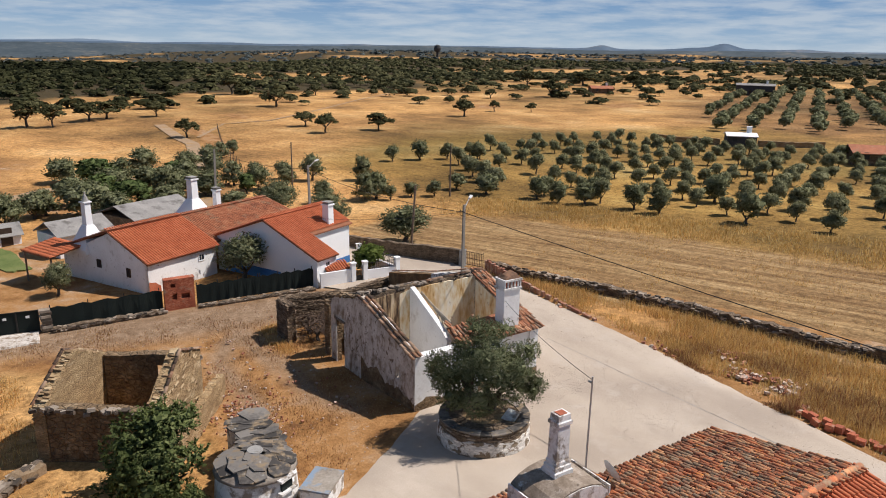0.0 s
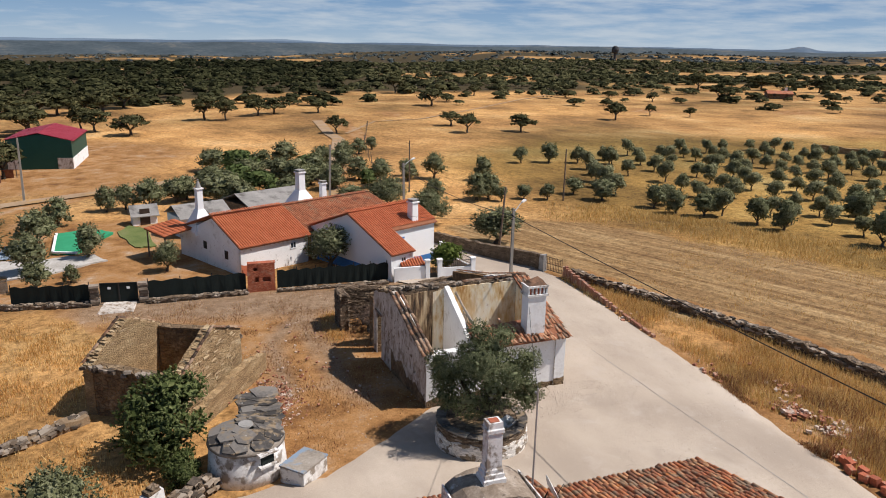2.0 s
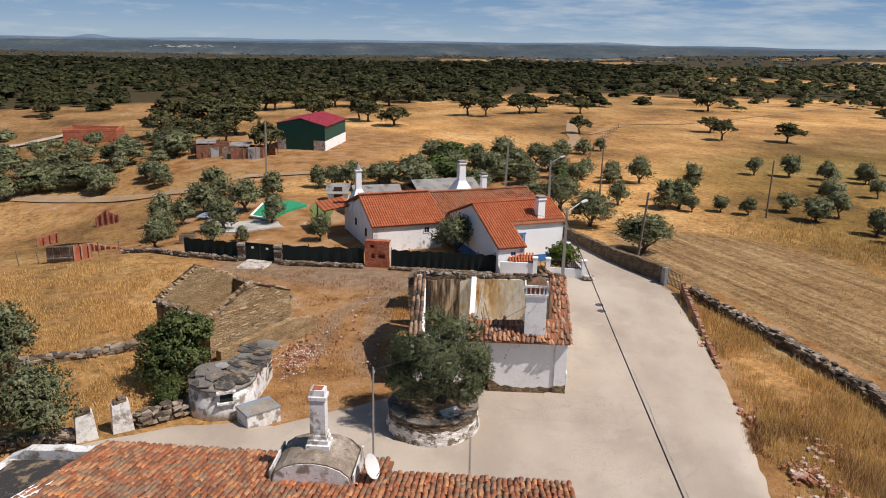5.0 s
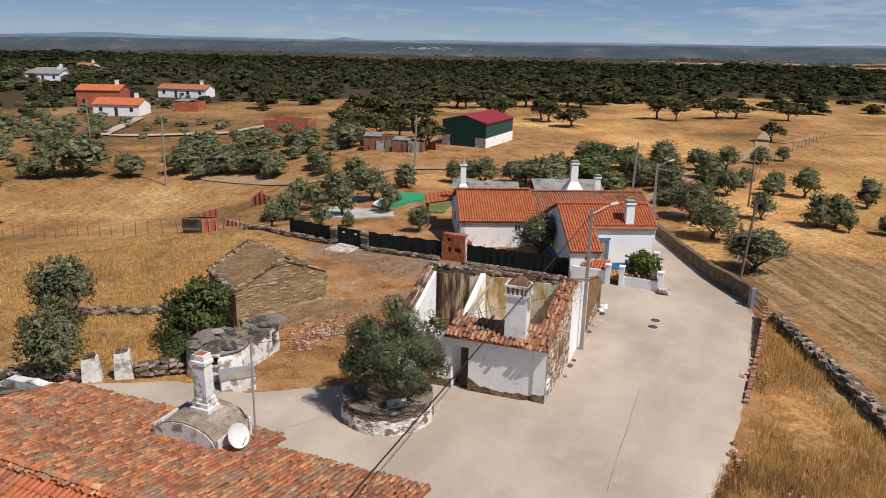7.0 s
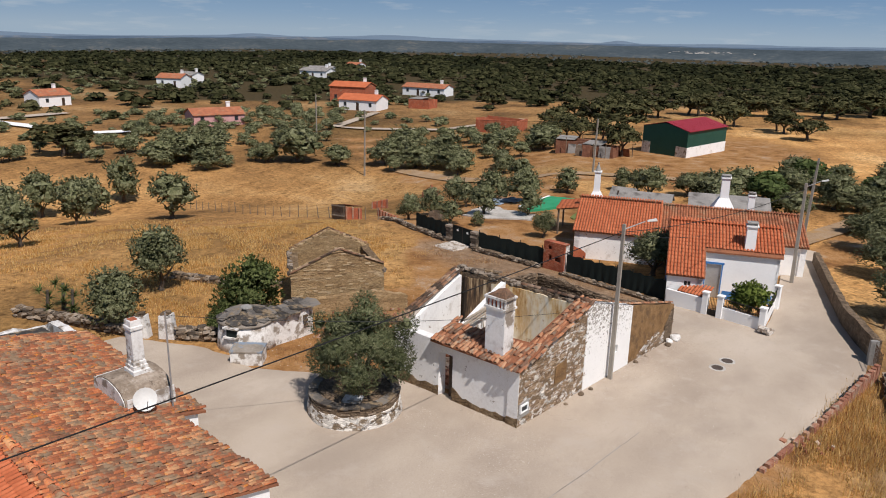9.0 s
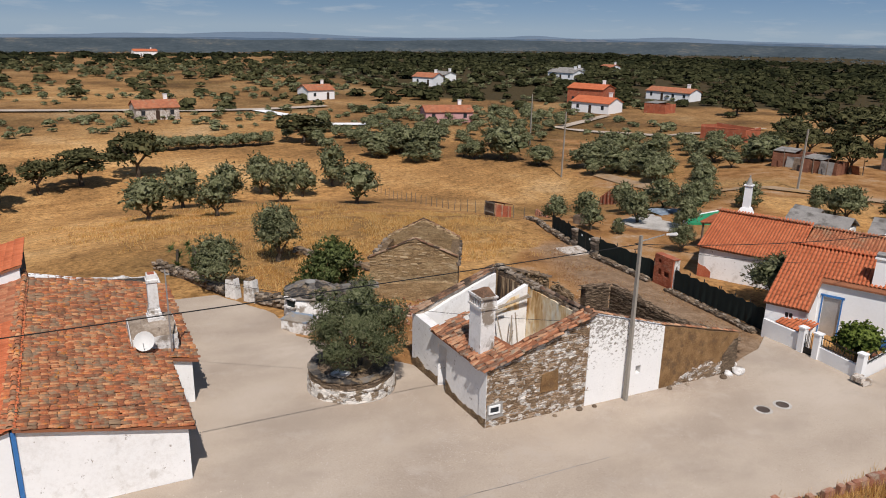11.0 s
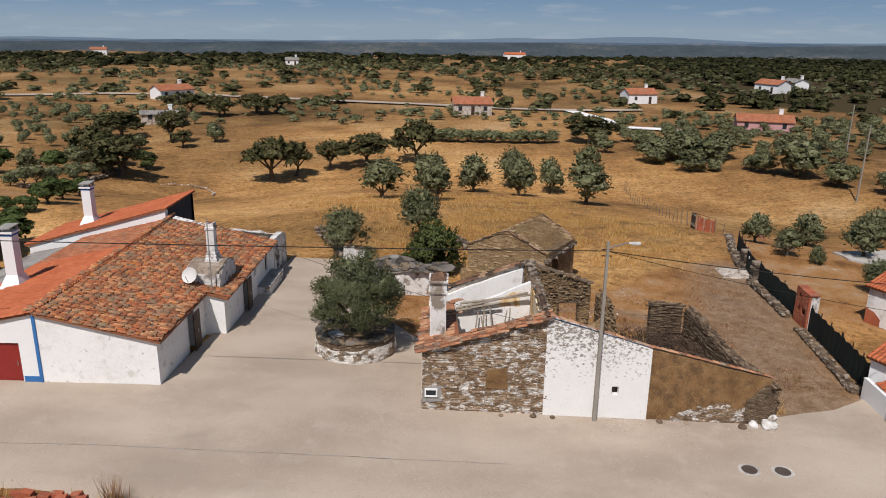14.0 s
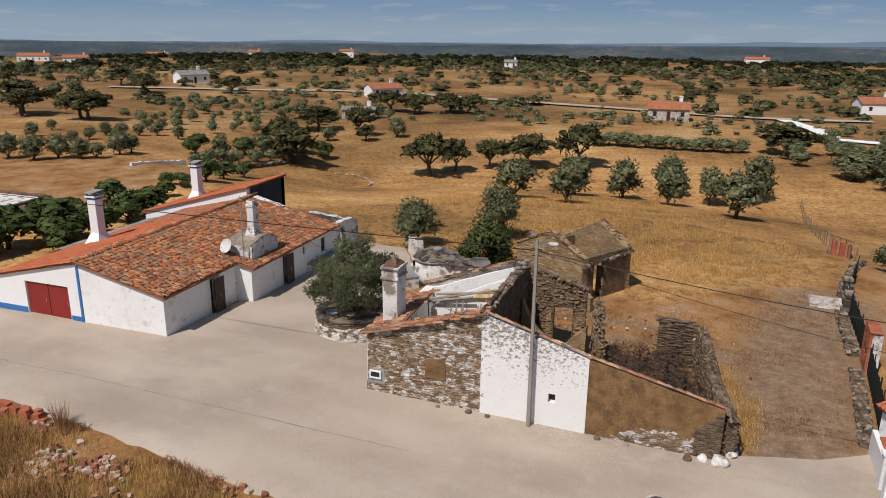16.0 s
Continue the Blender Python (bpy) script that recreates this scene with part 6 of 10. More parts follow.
flat(bm, [(16.3, 15.88, 1.80), (16.3, 14.85, 2.03), (6.1, 14.85, 2.03), (6.1, 15.88, 1.80)], 0.09)
part("roof_bed", bm, TILE_BED, cot)
tiles(cot, (22.12, 15.88, 1.82), (-1, 0, 0), (0, -1, 0.223), lambda u, v: v > 1.02 or u > 5.85, 15.9, 6.45, TILE_OLD_J, pieces=300, near=(19.5, 13.5), mat_piece=TILE_OLD, jitter=0.03, pitch=0.185, course=0.29)
bm = bmesh.new()
flat(bm, [(6.9, 4.3, 1.98), (22.05, 4.3, 1.98), (22.05, 9.5, 3.2), (6.9, 9.5, 3.3)], 0.09)
part("roof_bed", bm, TILE_BED, cot)
tiles(cot, (12.3, 4.3, 2.0), (1, 0, 0), (0, 1, 0.235), lambda u, v: True, 9.7, 5.35, TILE_NEW, name="new_roof_tiles")
tiles(cot, (6.9, 4.3, 2.0), (1, 0, 0), (0, 1, 0.24), lambda u, v: True, 5.4, 5.35, TILE_MID, name="old_roof_tiles")
ridge_tiles(cot, (22.1, 9.55, 3.28), (6.1, 9.55, 3.42), TILE_OLD_J, r=0.12)
bm = bmesh.new()
wall(bm, (21.93, -14.0), (21.93, 9.5), 0.4, [(0, 1.9), (18.3, 1.9), (23.5, 3.06)], openings=[(20.0, 22.8, -1, 1.78)], step=2)
part("garage_wall", bm, WHITE_CLEAN, cot)
for y0, x1, y1, z1 in ((9.53, 22.0, 9.66, 3.1), (8.86, 21.96, 9.53, 0.28), (3.2, 21.96, 5.95, 0.34)):
    bm = bmesh.new()
    box(bm, 21.9, y0, -0.1, x1, y1, z1)
    part("blue_band", bm, BLUE_PAINT, cot, "bright blue painted band")
gd = leaf_door(cot, (21.93, 6.02), (21.93, 7.39), -0.08, 1.76, RED_PAINT, "dark red steel garage leaf", handle=True, inset=0.1)
gd = leaf_door(cot, (21.93, 7.42), (21.93, 8.78), -0.08, 1.76, RED_PAINT, "dark red steel garage leaf", handle=True, inset=0.1)
# chimney breast on the lane side
bm = bmesh.new()
n_arc = 8
ringa = [(15.38, 1.9)] + [(14.08 + 1.3 * math.cos(math.pi * k / n_arc), 2.45 + 0.66 * math.sin(math.pi * k / n_arc)) for k in range(n_arc + 1)] + [(12.78, 1.9)]
hexa(bm, [(x, 15.25, z) for x, z in ringa], [(14.08 + (x - 14.08) * 0.97, 13.5, z - .02) for x, z in ringa])
part("chimney_hood", bm, HOOD, cot, "rounded flaking hood with brown lichen")
for xx in (15.345, 12.755):
    bm = bmesh.new()
    box(bm, xx, 13.52, 1.9, xx + .05, 15.24, 2.72)
    part("hood_side", bm, WHITE_OLD, cot, "limewashed hood side")
for yy, k2 in ((15.25, 1.0), (13.49, 0.97)):
    bm = bmesh.new()
    hexa(bm, [(14.08 + (x - 14.08) * k2 * 0.97, yy, z - .06) for x, z in ringa], [(14.08 + (x - 14.08) * k2 * 0.97, yy + (0.03 if yy > 14 else -0.03), z - .06) for x, z in ringa])
    part("hood_face", bm, WHITE_OLD, cot, "limewashed round end of the hood")
bm = bmesh.new()
rings = []
for w, z in ((.74, 3.0), (.74, 3.2), (.64, 3.23), (.64, 3.36), (.56, 3.39), (.56, 3.5), (.49, 3.55), (.47, 4.68), (.56, 4.72), (.56, 4.83), (.48, 4.86), (.46, 5.05)):
    rings.append([bm.verts.new((14.1 + sx * w / 2, 14.55 + sy * w * .42, z)) for sx, sy in ((-1, -1), (1, -1), (1, 1), (-1, 1))])
for e, f in zip(rings, rings[1:]):
    for q in range(4):
        bm.faces.new((e[q], e[(q + 1) % 4], f[(q + 1) % 4], f[q]))
bm.faces.new(rings[0][::-1])
bm.faces.new(rings[-1])
part("chimney_shaft", bm, WHITE_OLD, cot, "flaking limewashed stepped shaft")
bm = bmesh.new()
box(bm, 13.95, 14.42, 5.05, 14.25, 14.68, 5.07)
part("chimney_top", bm, BRICK, cot, "open brick flue top")
# bench block by the far wall and low outhouse
bench = thing("masonry_bench", "limewashed masonry bench with grey top", "bench", pose(8.6, 16.0, ground(8.6, 16.0)))
bm = bmesh.new()
obox(bm, pose(0, 0, -0.1), 3.2, 0.75, 0.6)
part("block", bm, WHITE_OLD, bench, local=True)
bm = bmesh.new()
obox(bm, pose(0, 0, 0.5), 3.25, 0.8, 0.06)
part("top_slab", bm, CEMENT, bench, local=True)
outh = thing("outhouse", "low white outhouse with crumbled dark top", "outhouse", pose(4.6, 14.8, ground(4.6, 14.8)))
bm = bmesh.new()
wall(bm, (6.15, 15.66), (3.0, 15.7), 0.4, [(0, 1.85), (2.4, 1.75), (3.1, 1.35)], openings=[(0.5, 1.1, -1, 1.5)], step=0.5, rough=0.08)
wall(bm, (3.0, 15.5), (3.0, 12.0), 0.4, [(0, 1.35), (3.5, 1.7)], step=0.5, rough=0.1)
part("wall", bm, WHITE_OLD, outh)
bm = bmesh.new()
flat(bm, [(3.4, 15.1, 1.45), (3.4, 11.5, 1.7), (6.1, 11.5, 2.0), (6.1, 14.9, 1.8)], 0.08)
part("roof_slab", bm, SLATE, outh)
# second house behind, its roof falling to the south
cot2 = thing("rear_house", "white house with a single-pitch orange tile roof", "house", pose(4.6, 5, 0))
bm = bmesh.new()
wall(bm, (7.0, 0.8), (7.0, 9.4), 0.4, [(0, 1.42), (8.6, 3.84)], openings=[(1.0, 1.5, 0.3, 0.75)], step=2)
part("wall", bm, WHITE_CLEAN, cot2)
window(cot2, (6.97, 1.82), (6.97, 2.28), 0.3, 0.75, frame_mat=BLUE_PAINT)
bm = bmesh.new()
wall(bm, (6.6, 9.4), (2.2, 9.4), 0.4, [(0, 3.84), (4.4, 3.84)], step=2)
wall(bm, (2.2, 9.4), (2.2, 0.8), 0.4, [(0, 3.82), (8.6, 1.42)], step=2)
part("north_wall", bm, BLACK_WALL, cot2, "dark grey bare wall")
bm = bmesh.new()
flat(bm, [(2.0, 0.6, 1.48), (7.1, 0.6, 1.48), (7.1, 9.5, 3.98), (2.0, 9.5, 3.98)], 0.1)
part("roof_bed", bm, TILE_BED, cot2)
tiles(cot2, (2.0, 0.6, 1.50), (1, 0, 0), (0, 1, 0.281), lambda u, v: True, 5.1, 9.2, TILE_NEW)


def big_chimney(parent, x, y, z0, ztop, cap=BLUE_PAINT):
    bm = bmesh.new()
    hexa(bm, [(x - .95, y - .75, z0 - .5), (x + .95, y - .75, z0 - .5), (x + .95, y + .75, z0 - .5), (x - .95, y + .75, z0 - .5)], [(x - .28, y - .28, z0 + .75), (x + .28, y - .28, z0 + .75), (x + .28, y + .28, z0 + .75), (x - .28, y + .28, z0 + .75)])
    box(bm, x - .28, y - .28, z0 + .75, x + .28, y + .28, ztop - .45)
    box(bm, x - .36, y - .36, ztop - .33, x + .36, y + .36, ztop - .24)
    part("chimney", bm, WHITE_CLEAN, parent, "white flared chimney")
    bm = bmesh.new()
    box(bm, x - .30, y - .30, ztop - .45, x + .30, y + .30, ztop - .33)
    part("blue_collar", bm, cap, parent, "blue painted collar")
    bm = bmesh.new()
    for dx, dy in ((-.26, -.26), (.26, -.26), (.26, .26), (-.26, .26)):
        box(bm, x + dx - .05, y + dy - .05, ztop - .24, x + dx + .05, y + dy + .05, ztop - .06)
    obox(bm, pose(x, y, ztop - .06, 4, 5, 0), .8, .72, .06)
    part("chimney_cap", bm, CEMENT, parent, "raised cement cap")


big_chimney(cot2, 4.6, 3.6, 2.1, 4.95)
big_chimney(cot, 16.2, 5.5, 2.1, 5.25)
bm = bmesh.new()
for k in range(34):
    x0 = 7.2 + k * 0.24
    hexa(bm, [(x0, 1.2, 1.05), (x0 + .12, 1.2, 1.11), (x0 + .12, 4.2, 1.71), (x0, 4.2, 1.65)], [(x0, 1.2, 1.07), (x0 + .12, 1.2, 1.13), (x0 + .12, 4.2, 1.73), (x0, 4.2, 1.67)])
    hexa(bm, [(x0 + .12, 1.2, 1.11), (x0 + .24, 1.2, 1.05), (x0 + .24, 4.2, 1.65), (x0 + .12, 4.2, 1.71)], [(x0 + .12, 1.2, 1.13), (x0 + .24, 1.2, 1.07), (x0 + .24, 4.2, 1.67), (x0 + .12, 4.2, 1.73)])
part("porch_roof", bm, FIBRE, cot, "grey corrugated porch sheets")
for x0 in (7.4, 10, 12.6, 15.2):
    bm = bmesh.new()
    box(bm, x0, 1.3, -.1, x0 + .12, 1.42, 1.06)
    part("porch_post", bm, WOOD, cot)
# white annex with a brick-edged flat roof behind the cottage
annex = thing("annex", "low white annex with red-brown tiled roof edge", "outbuilding", pose(9.5, -12.4, ground(9.5, -12.4)))
for a, b in (((14.0, -9.4), (5.2, -9.8)), ((5.2, -10.2), (5.2, -15.0)), ((5.2, -15.4), (14.0, -15.0)), ((14.0, -15.0), (14.0, -9.8))):
    bm = bmesh.new()
    wall(bm, a, b, 0.3, [(0, 1.3), (9, 1.3)], step=2)
    w = part("wall", bm, WHITE, annex)
    bm = bmesh.new()
    p, q = Vector(a), Vector(b)
    nn = Vector((-(q - p).y, (q - p).x)).normalized() * 0.15
    beam(bm, (p.x + nn.x, p.y + nn.y, 1.38), (q.x + nn.x, q.y + nn.y, 1.38), 0.36, 0.16)
    part("roof_edge", bm, TILE_DARK, w, "red-brown tiled coping")
bm = bmesh.new()
box(bm, 5.5, -15.0, 1.05, 13.7, -10.1, 1.15)
part("roof_slab", bm, WHITE_OLD, annex)
# dish and mast
dish = thing("satellite_dish", "off-white satellite dish on a short arm", "satellite dish", pose(15.75, 13.95, 2.75))
bm = bmesh.new()
ringn = 18
rows = []
for r, dp in ((0.0, 0.0), (0.16, 0.02), (0.3, 0.06), (0.4, 0.11)):
    rows.append([Vector((dp + 0.05, math.cos(2 * math.pi * k / ringn) * r, math.sin(2 * math.pi * k / ringn) * r)) for k in range(ringn)])
rot = Euler((0, radians(-28), radians(-12))).to_matrix()
for off in (0, -0.02):
    vs = [[bm.verts.new(rot @ (p + Vector((off, 0, 0)))) for p in row] for row in rows[1:]]
    for a, b in zip(vs, vs[1:]):
        for k in range(ringn):
            bm.faces.new((a[k], a[(k + 1) % ringn], b[(k + 1) % ringn], b[k]))
    bm.faces.new(vs[0])
part("reflector", bm, DISH_M, dish, local=True, shade=True)
bm = bmesh.new()
tube(bm, rot @ Vector((0.1, 0, -0.38)), rot @ Vector((0.5, 0, -0.1)), 0.012, 0.012, 6)
tube(bm, (0, 0, -0.1), (-0.15, 0.1, -0.6), 0.025, 0.025, 6)
part("arm", bm, IRON, dish, local=True)
mast = thing("aerial_mast", "thin weathered mast beside the chimney", "mast", pose(15.75, 14.95, 2.0))
bm = bmesh.new()
tube(bm, (15.75, 14.95, 1.9), (15.75, 14.95, 5.66), 0.035, 0.028, 8)
part("tube", bm, GALV, mast)
bm = bmesh.new()
tube(bm, (15.75, 14.95, 5.45), (15.75, 15.11, 5.45), 0.04, 0.04, 8)
part("insulator", bm, CEMENT, mast)

# ---- white farmhouse at the bend ----
HO = pose(19.85, 45.3, 0, 0, 0, 25)
farm = thing("farmhouse", "white farmhouse with orange clay roofs and tall chimneys", "house", HO)


def L3(u, v, z):
    return HO @ Vector((u, v, z))


def L2(u, v):
    return tuple((HO @ Vector((u, v, 0))).xy)


def local_dir(u, v, z):
    return HO.to_3x3() @ Vector((u, v, z))


def roof_plane(parent, u0, u1, v_eave, z_eave, v_top, z_top, mat, inside=lambda u, v: True, bed=None):
    """One slope of tiles from the eave line to the ridge, in the house's own axes."""
    length = math.hypot(v_top - v_eave, z_top - z_eave)
    bm = bmesh.new()
    for a, b, c, d in bed or ((u0, u1, v_eave, v_top),):
        zc = z_eave + (z_top - z_eave) * (c - v_eave) / (v_top - v_eave)
        zd = z_eave + (z_top - z_eave) * (d - v_eave) / (v_top - v_eave)
        flat(bm, [L3(a, c, zc), L3(b, c, zc), L3(b, d, zd), L3(a, d, zd)], 0.1)
    part("roof_bed", bm, TILE_BED, parent)
    sign = 1 if v_top > v_eave else -1
    if sign > 0:
        o, al, up = L3(u0, v_eave, z_eave + 0.01), local_dir(1, 0, 0), local_dir(0, v_top - v_eave, z_top - z_eave)
    else:
        o, al, up = L3(u1, v_eave, z_eave + 0.01), local_dir(-1, 0, 0), local_dir(0, v_top - v_eave, z_top - z_eave)
    tiles(parent, o, al, up, inside, u1 - u0, length, mat, jitter=0.005)


def house_wall(name, u0, v0, u1, v1, tops, mat, openings=(), label=""):
    bm = bmesh.new()
    wall(bm, L2(u0, v0), L2(u1, v1), 0.4, tops, openings=openings, step=2.0, sink=0.3)
    return part(name, bm, mat, farm, label)


# front wing
house_wall("gable_wall", 0, 9.8, 0, 0, [(0, 1.5), (4.9, 3.2), (9.8, 1.05)], WHITE_CLEAN, label="plain white gable wall")
house_wall("front_wall", 0.4, 0, 2.1, 0, [(0, 1.1), (1.7, 1.1)], WHITE_CLEAN, openings=[(0.55, 1.05, 0.35, 0.75)])
house_wall("side_wall", 2.1, 0, 2.1, 2.4, [(0, 1.1), (2.4, 2.1)], WHITE_CLEAN)
house_wall("front_wall", 2.1, 2.4, 6.6, 2.4, [(0, 2.0), (4.5, 2.0)], WHITE_CLEAN, openings=[(0.25, 1.15, -2, 1.25)])
house_wall("end_wall", 6.6, 2.4, 6.6, 9.8, [(0, 2.05), (2.5, 3.2), (7.4, 1.5)], WHITE_CLEAN)
window(farm, L2(0.95, 0.03), L2(1.45, 0.03), 0.35, 0.75)
leaf_door(farm, L2(2.35, 2.4), L2(3.25, 2.4), -1.0, 1.25, GALV, "grey glazed door", inset=0.1)
bm = bmesh.new()
for a, b, z0, z1 in ((2.27, 2.34, -0.9, 1.32), (3.26, 3.33, -0.9, 1.32), (2.2, 3.4, 1.27, 1.4)):
    p, q = L3(a, 2.39, 0), L3(b, 2.39, 0)
    nn = local_dir(0, -0.03, 0)
    hexa(bm, [(p.x, p.y, z0), (q.x, q.y, z0), (q.x + nn.x, q.y + nn.y, z0), (p.x + nn.x, p.y + nn.y, z0)], [(p.x, p.y, z1), (q.x, q.y, z1), (q.x + nn.x, q.y + nn.y, z1), (p.x + nn.x, p.y + nn.y, z1)])
part("door_surround", bm, BLUE_PAINT, farm, "blue painted surround")
bm = bmesh.new()
wall(bm, L2(3.45, 2.37), L2(6.6, 2.37), 0.03, [(0, -0.45), (3.2, -0.45)], step=2)
part("plinth", bm, BLUE_PAINT, farm, "blue painted plinth")
bm = bmesh.new()
wall(bm, L2(-0.03, 9.0), L2(-0.03, 3.4), 0.03, [(0, -0.35), (5.6, -0.35)], step=2)
part("plinth", bm, BLUE_PAINT, farm, "blue painted plinth")
roof_plane(farm, -0.12, 6.75, -0.2, 1.1, 4.9, 3.3, TILE_NEW, inside=lambda u, v: u < 2.25 or v > 2.65, bed=((-0.12, 2.2, -0.2, 2.2), (-0.12, 6.75, 2.2, 4.9)))
roof_plane(farm, -0.12, 6.75, 9.9, 1.45, 4.9, 3.3, TILE_NEW)
ridge_tiles(farm, L3(-0.1, 4.9, 3.36), L3(6.75, 4.9, 3.36), TILE_NEW)
# west wing
house_wall("front_wall", -6.85, 9.0, -0.9, 9.0, [(0, 0.95), (6, 1.05)], WHITE, openings=[(4.3, 4.85, 0.1, 0.65)])
house_wall("gable_wall", -6.85, 18.6, -6.85, 9.0, [(0, 0.6), (1.8, 0.9), (5.7, 2.55), (9.6, 0.95)], WHITE, openings=[(7.3, 7.75, -0.35, 0.3), (4.0, 4.5, -0.2, 0.4)])
window(farm, L2(-2.55, 8.98), L2(-2.0, 8.98), 0.1, 0.65)
window(farm, L2(-6.87, 11.3), L2(-6.87, 10.85), -0.35, 0.3, frame_mat=DOOR_DARK)
window(farm, L2(-6.87, 14.6), L2(-6.87, 14.1), -0.2, 0.4, frame_mat=DOOR_DARK)
roof_plane(farm, -7.0, -0.8, 8.8, 0.95, 12.95, 2.68, TILE_NEW)
roof_plane(farm, -7.0, -0.8, 18.6, 0.75, 12.95, 2.68, TILE_MID)
ridge_tiles(farm, L3(-7.0, 12.95, 2.74), L3(-0.8, 12.95, 2.74), TILE_MID)
# red primer stains at the west corner
bm = bmesh.new()
wall(bm, L2(-6.84, 8.985), L2(-5.9, 8.985), 0.012, [(0, -0.35), (0.5, -0.5), (0.94, -0.75)], step=0.2, rough=0.1)
part("red_patch", bm, BRICK, farm, "brick-red patch where plaster fell")
# long rear wing
house_wall("end_wall", 9.3, 9.6, 9.3, 18.6, [(0, 1.05), (4.5, 2.25), (9, 0.9)], WHITE)
house_wall("side_wall", 6.6, 9.7, 9.3, 9.7, [(0, 1.0), (2.7, 1.0)], WHITE)
roof_plane(farm, -0.8, 9.4, 9.4, 1.1, 14.1, 2.32, TILE_MID)
roof_plane(farm, -0.8, 9.4, 18.8, 0.9, 14.1, 2.32, TILE_MID)
ridge_tiles(farm, L3(-0.8, 14.1, 2.38), L3(9.4, 14.1, 2.38), TILE_MID)
# porch roof on the far west side
bm = bmesh.new()
flat(bm, [L3(-9.3, 16.2, 0.75), L3(-6.9, 16.2, 1.1), L3(-6.9, 19.8, 1.1), L3(-9.3, 19.8, 0.75)], 0.08)
part("porch_bed", bm, TILE_BED, farm)
tiles(farm, L3(-9.3, 19.8, 0.78), local_dir(0, -1, 0), local_dir(2.4, 0, 0.35), lambda u, v: True, 3.6, 2.4, TILE_NEW)
for v in (16.4, 19.6):
    bm = bmesh.new()
    p = L3(-9.15, v, 0)
    beam(bm, (p.x, p.y, -1.7), (p.x, p.y, 0.72), 0.12, 0.12)
    part("porch_post", bm, WOOD, farm)


def farm_chimney(u, v, zb, half, zm, w, zt, cone=False, label=""):
    c = L3(u, v, 0)
    bm = bmesh.new()
    m = Matrix.Translation(c) @ pose(0, 0, 0, 0, 0, 25)
    ring = lambda h, z: [m @ Vector((a * h, b * h, z)) for a, b in ((-1, -1), (1, -1), (1, 1), (-1, 1))]
    if half > w / 2 + 0.05:
        hexa(bm, ring(half, zb), ring(half, zb + 0.25))
        hexa(bm, ring(half, zb + 0.25), ring(w / 2 + .06, zm))
    hexa(bm, ring(w / 2, zm if half > w / 2 + .05 else zb), ring(w / 2 * 0.92, zt - 0.25))
    hexa(bm, ring(w / 2 + .06, zt - 0.25), ring(w / 2 + .06, zt - 0.16))
    stack = part("chimney", bm, WHITE_CLEAN, farm, label)
    bm = bmesh.new()
    if cone:
        lathe(bm, (c.x, c.y, zt - 0.16), [(w * 0.5, 0), (w * 0.42, 0.12), (w * 0.2, 0.45), (0.04, 0.55), (0.07, 0.66), (0.02, 0.72)], 10)
    else:
        hexa(bm, ring(w / 2 - .02, zt - .16), ring(w / 2 - .06, zt - .02))
        hexa(bm, ring(w / 2 + .02, zt - .02), ring(w / 2 + .02, zt + .03))
    part("chimney_cap", bm, CEMENT, farm)


farm_chimney(-6.1, 16.4, 0.6, 1.0, 2.5, 0.5, 4.4, True, "tall white chimney with a pointed cap")
farm_chimney(3.97, 17.0, 0.9, 1.25, 2.7, 0.66, 4.55, label="tall white chimney on a pyramid base")
farm_chimney(6.0, 16.4, 1.4, 0.25, 1.8, 0.5, 3.4, label="small square chimney")
farm_chimney(4.78, 2.95, 2.0, 0.3, 2.4, 0.62, 4.05, label="plain white square chimney")

# front yard wall, gate, railings
yard = thing("yard_wall", "low white yard wall with iron railings", "wall", pose(23, 45, ground(23, 45)))
gz = ground(22, 45)
for a, b, h in (((20.0, 45.05), (22.45, 45.0), 0.95), ((23.5, 44.95), (26.0, 44.7), 0.72), ((26.05, 44.7), (25.1, 49.6), 0.72)):
    bm = bmesh.new()
    wall(bm, a, b, 0.18, [(0, gz + h), (9, gz + h)], step=1.5)
    part("wall_panel", bm, WHITE_CLEAN, yard)
for px, py in ((22.5, 45.05), (23.42, 45.0), (25.95, 44.78), (25.2, 49.4)):
    bm = bmesh.new()
    obox(bm, pose(px, py, gz - .1), 0.32, 0.32, 1.45)
    obox(bm, pose(px, py, gz + 1.35), 0.4, 0.4, 0.07)
    part("pillar", bm, WHITE_CLEAN, yard)
for a, b in (((23.6, 45.02), (25.8, 44.82)), ((25.98, 45.0), (25.2, 49.2))):
    p, q = Vector(a), Vector(b)
    n = int((q - p).length / 0.14)
    bm = bmesh.new()
    beam(bm, (*p, gz + 1.22), (*q, gz + 1.22), 0.035, 0.03)
    beam(bm, (*p, gz + 0.82), (*q, gz + 0.82), 0.035, 0.03)
    for k in range(n + 1):
        c = p + (q - p) * k / n
        tube(bm, (*c, gz + 0.7), (*c, gz + 1.3), 0.012, 0.012, 5)
    part("railing", bm, IRON, yard, "black iron railing")
gate = thing("yard_gate", "black wrought iron garden gate", "gate", pose(22.96, 45.02, gz))
bm = bmesh.new()
for k in range(7):
    x0 = 22.7 + 0.53 * k / 6
    tube(bm, (x0, 45.02, gz + 0.05), (x0, 45.02, gz + 1.1 + 0.1 * math.sin(k / 6 * math.pi)), 0.014, 0.014, 5)
part("bars", bm, IRON, gate)
bm = bmesh.new()
box(bm, 22.68, 45.0, gz + 0.05, 23.25, 45.04, gz + 0.4)
part("lower_panel", bm, IRON, gate)
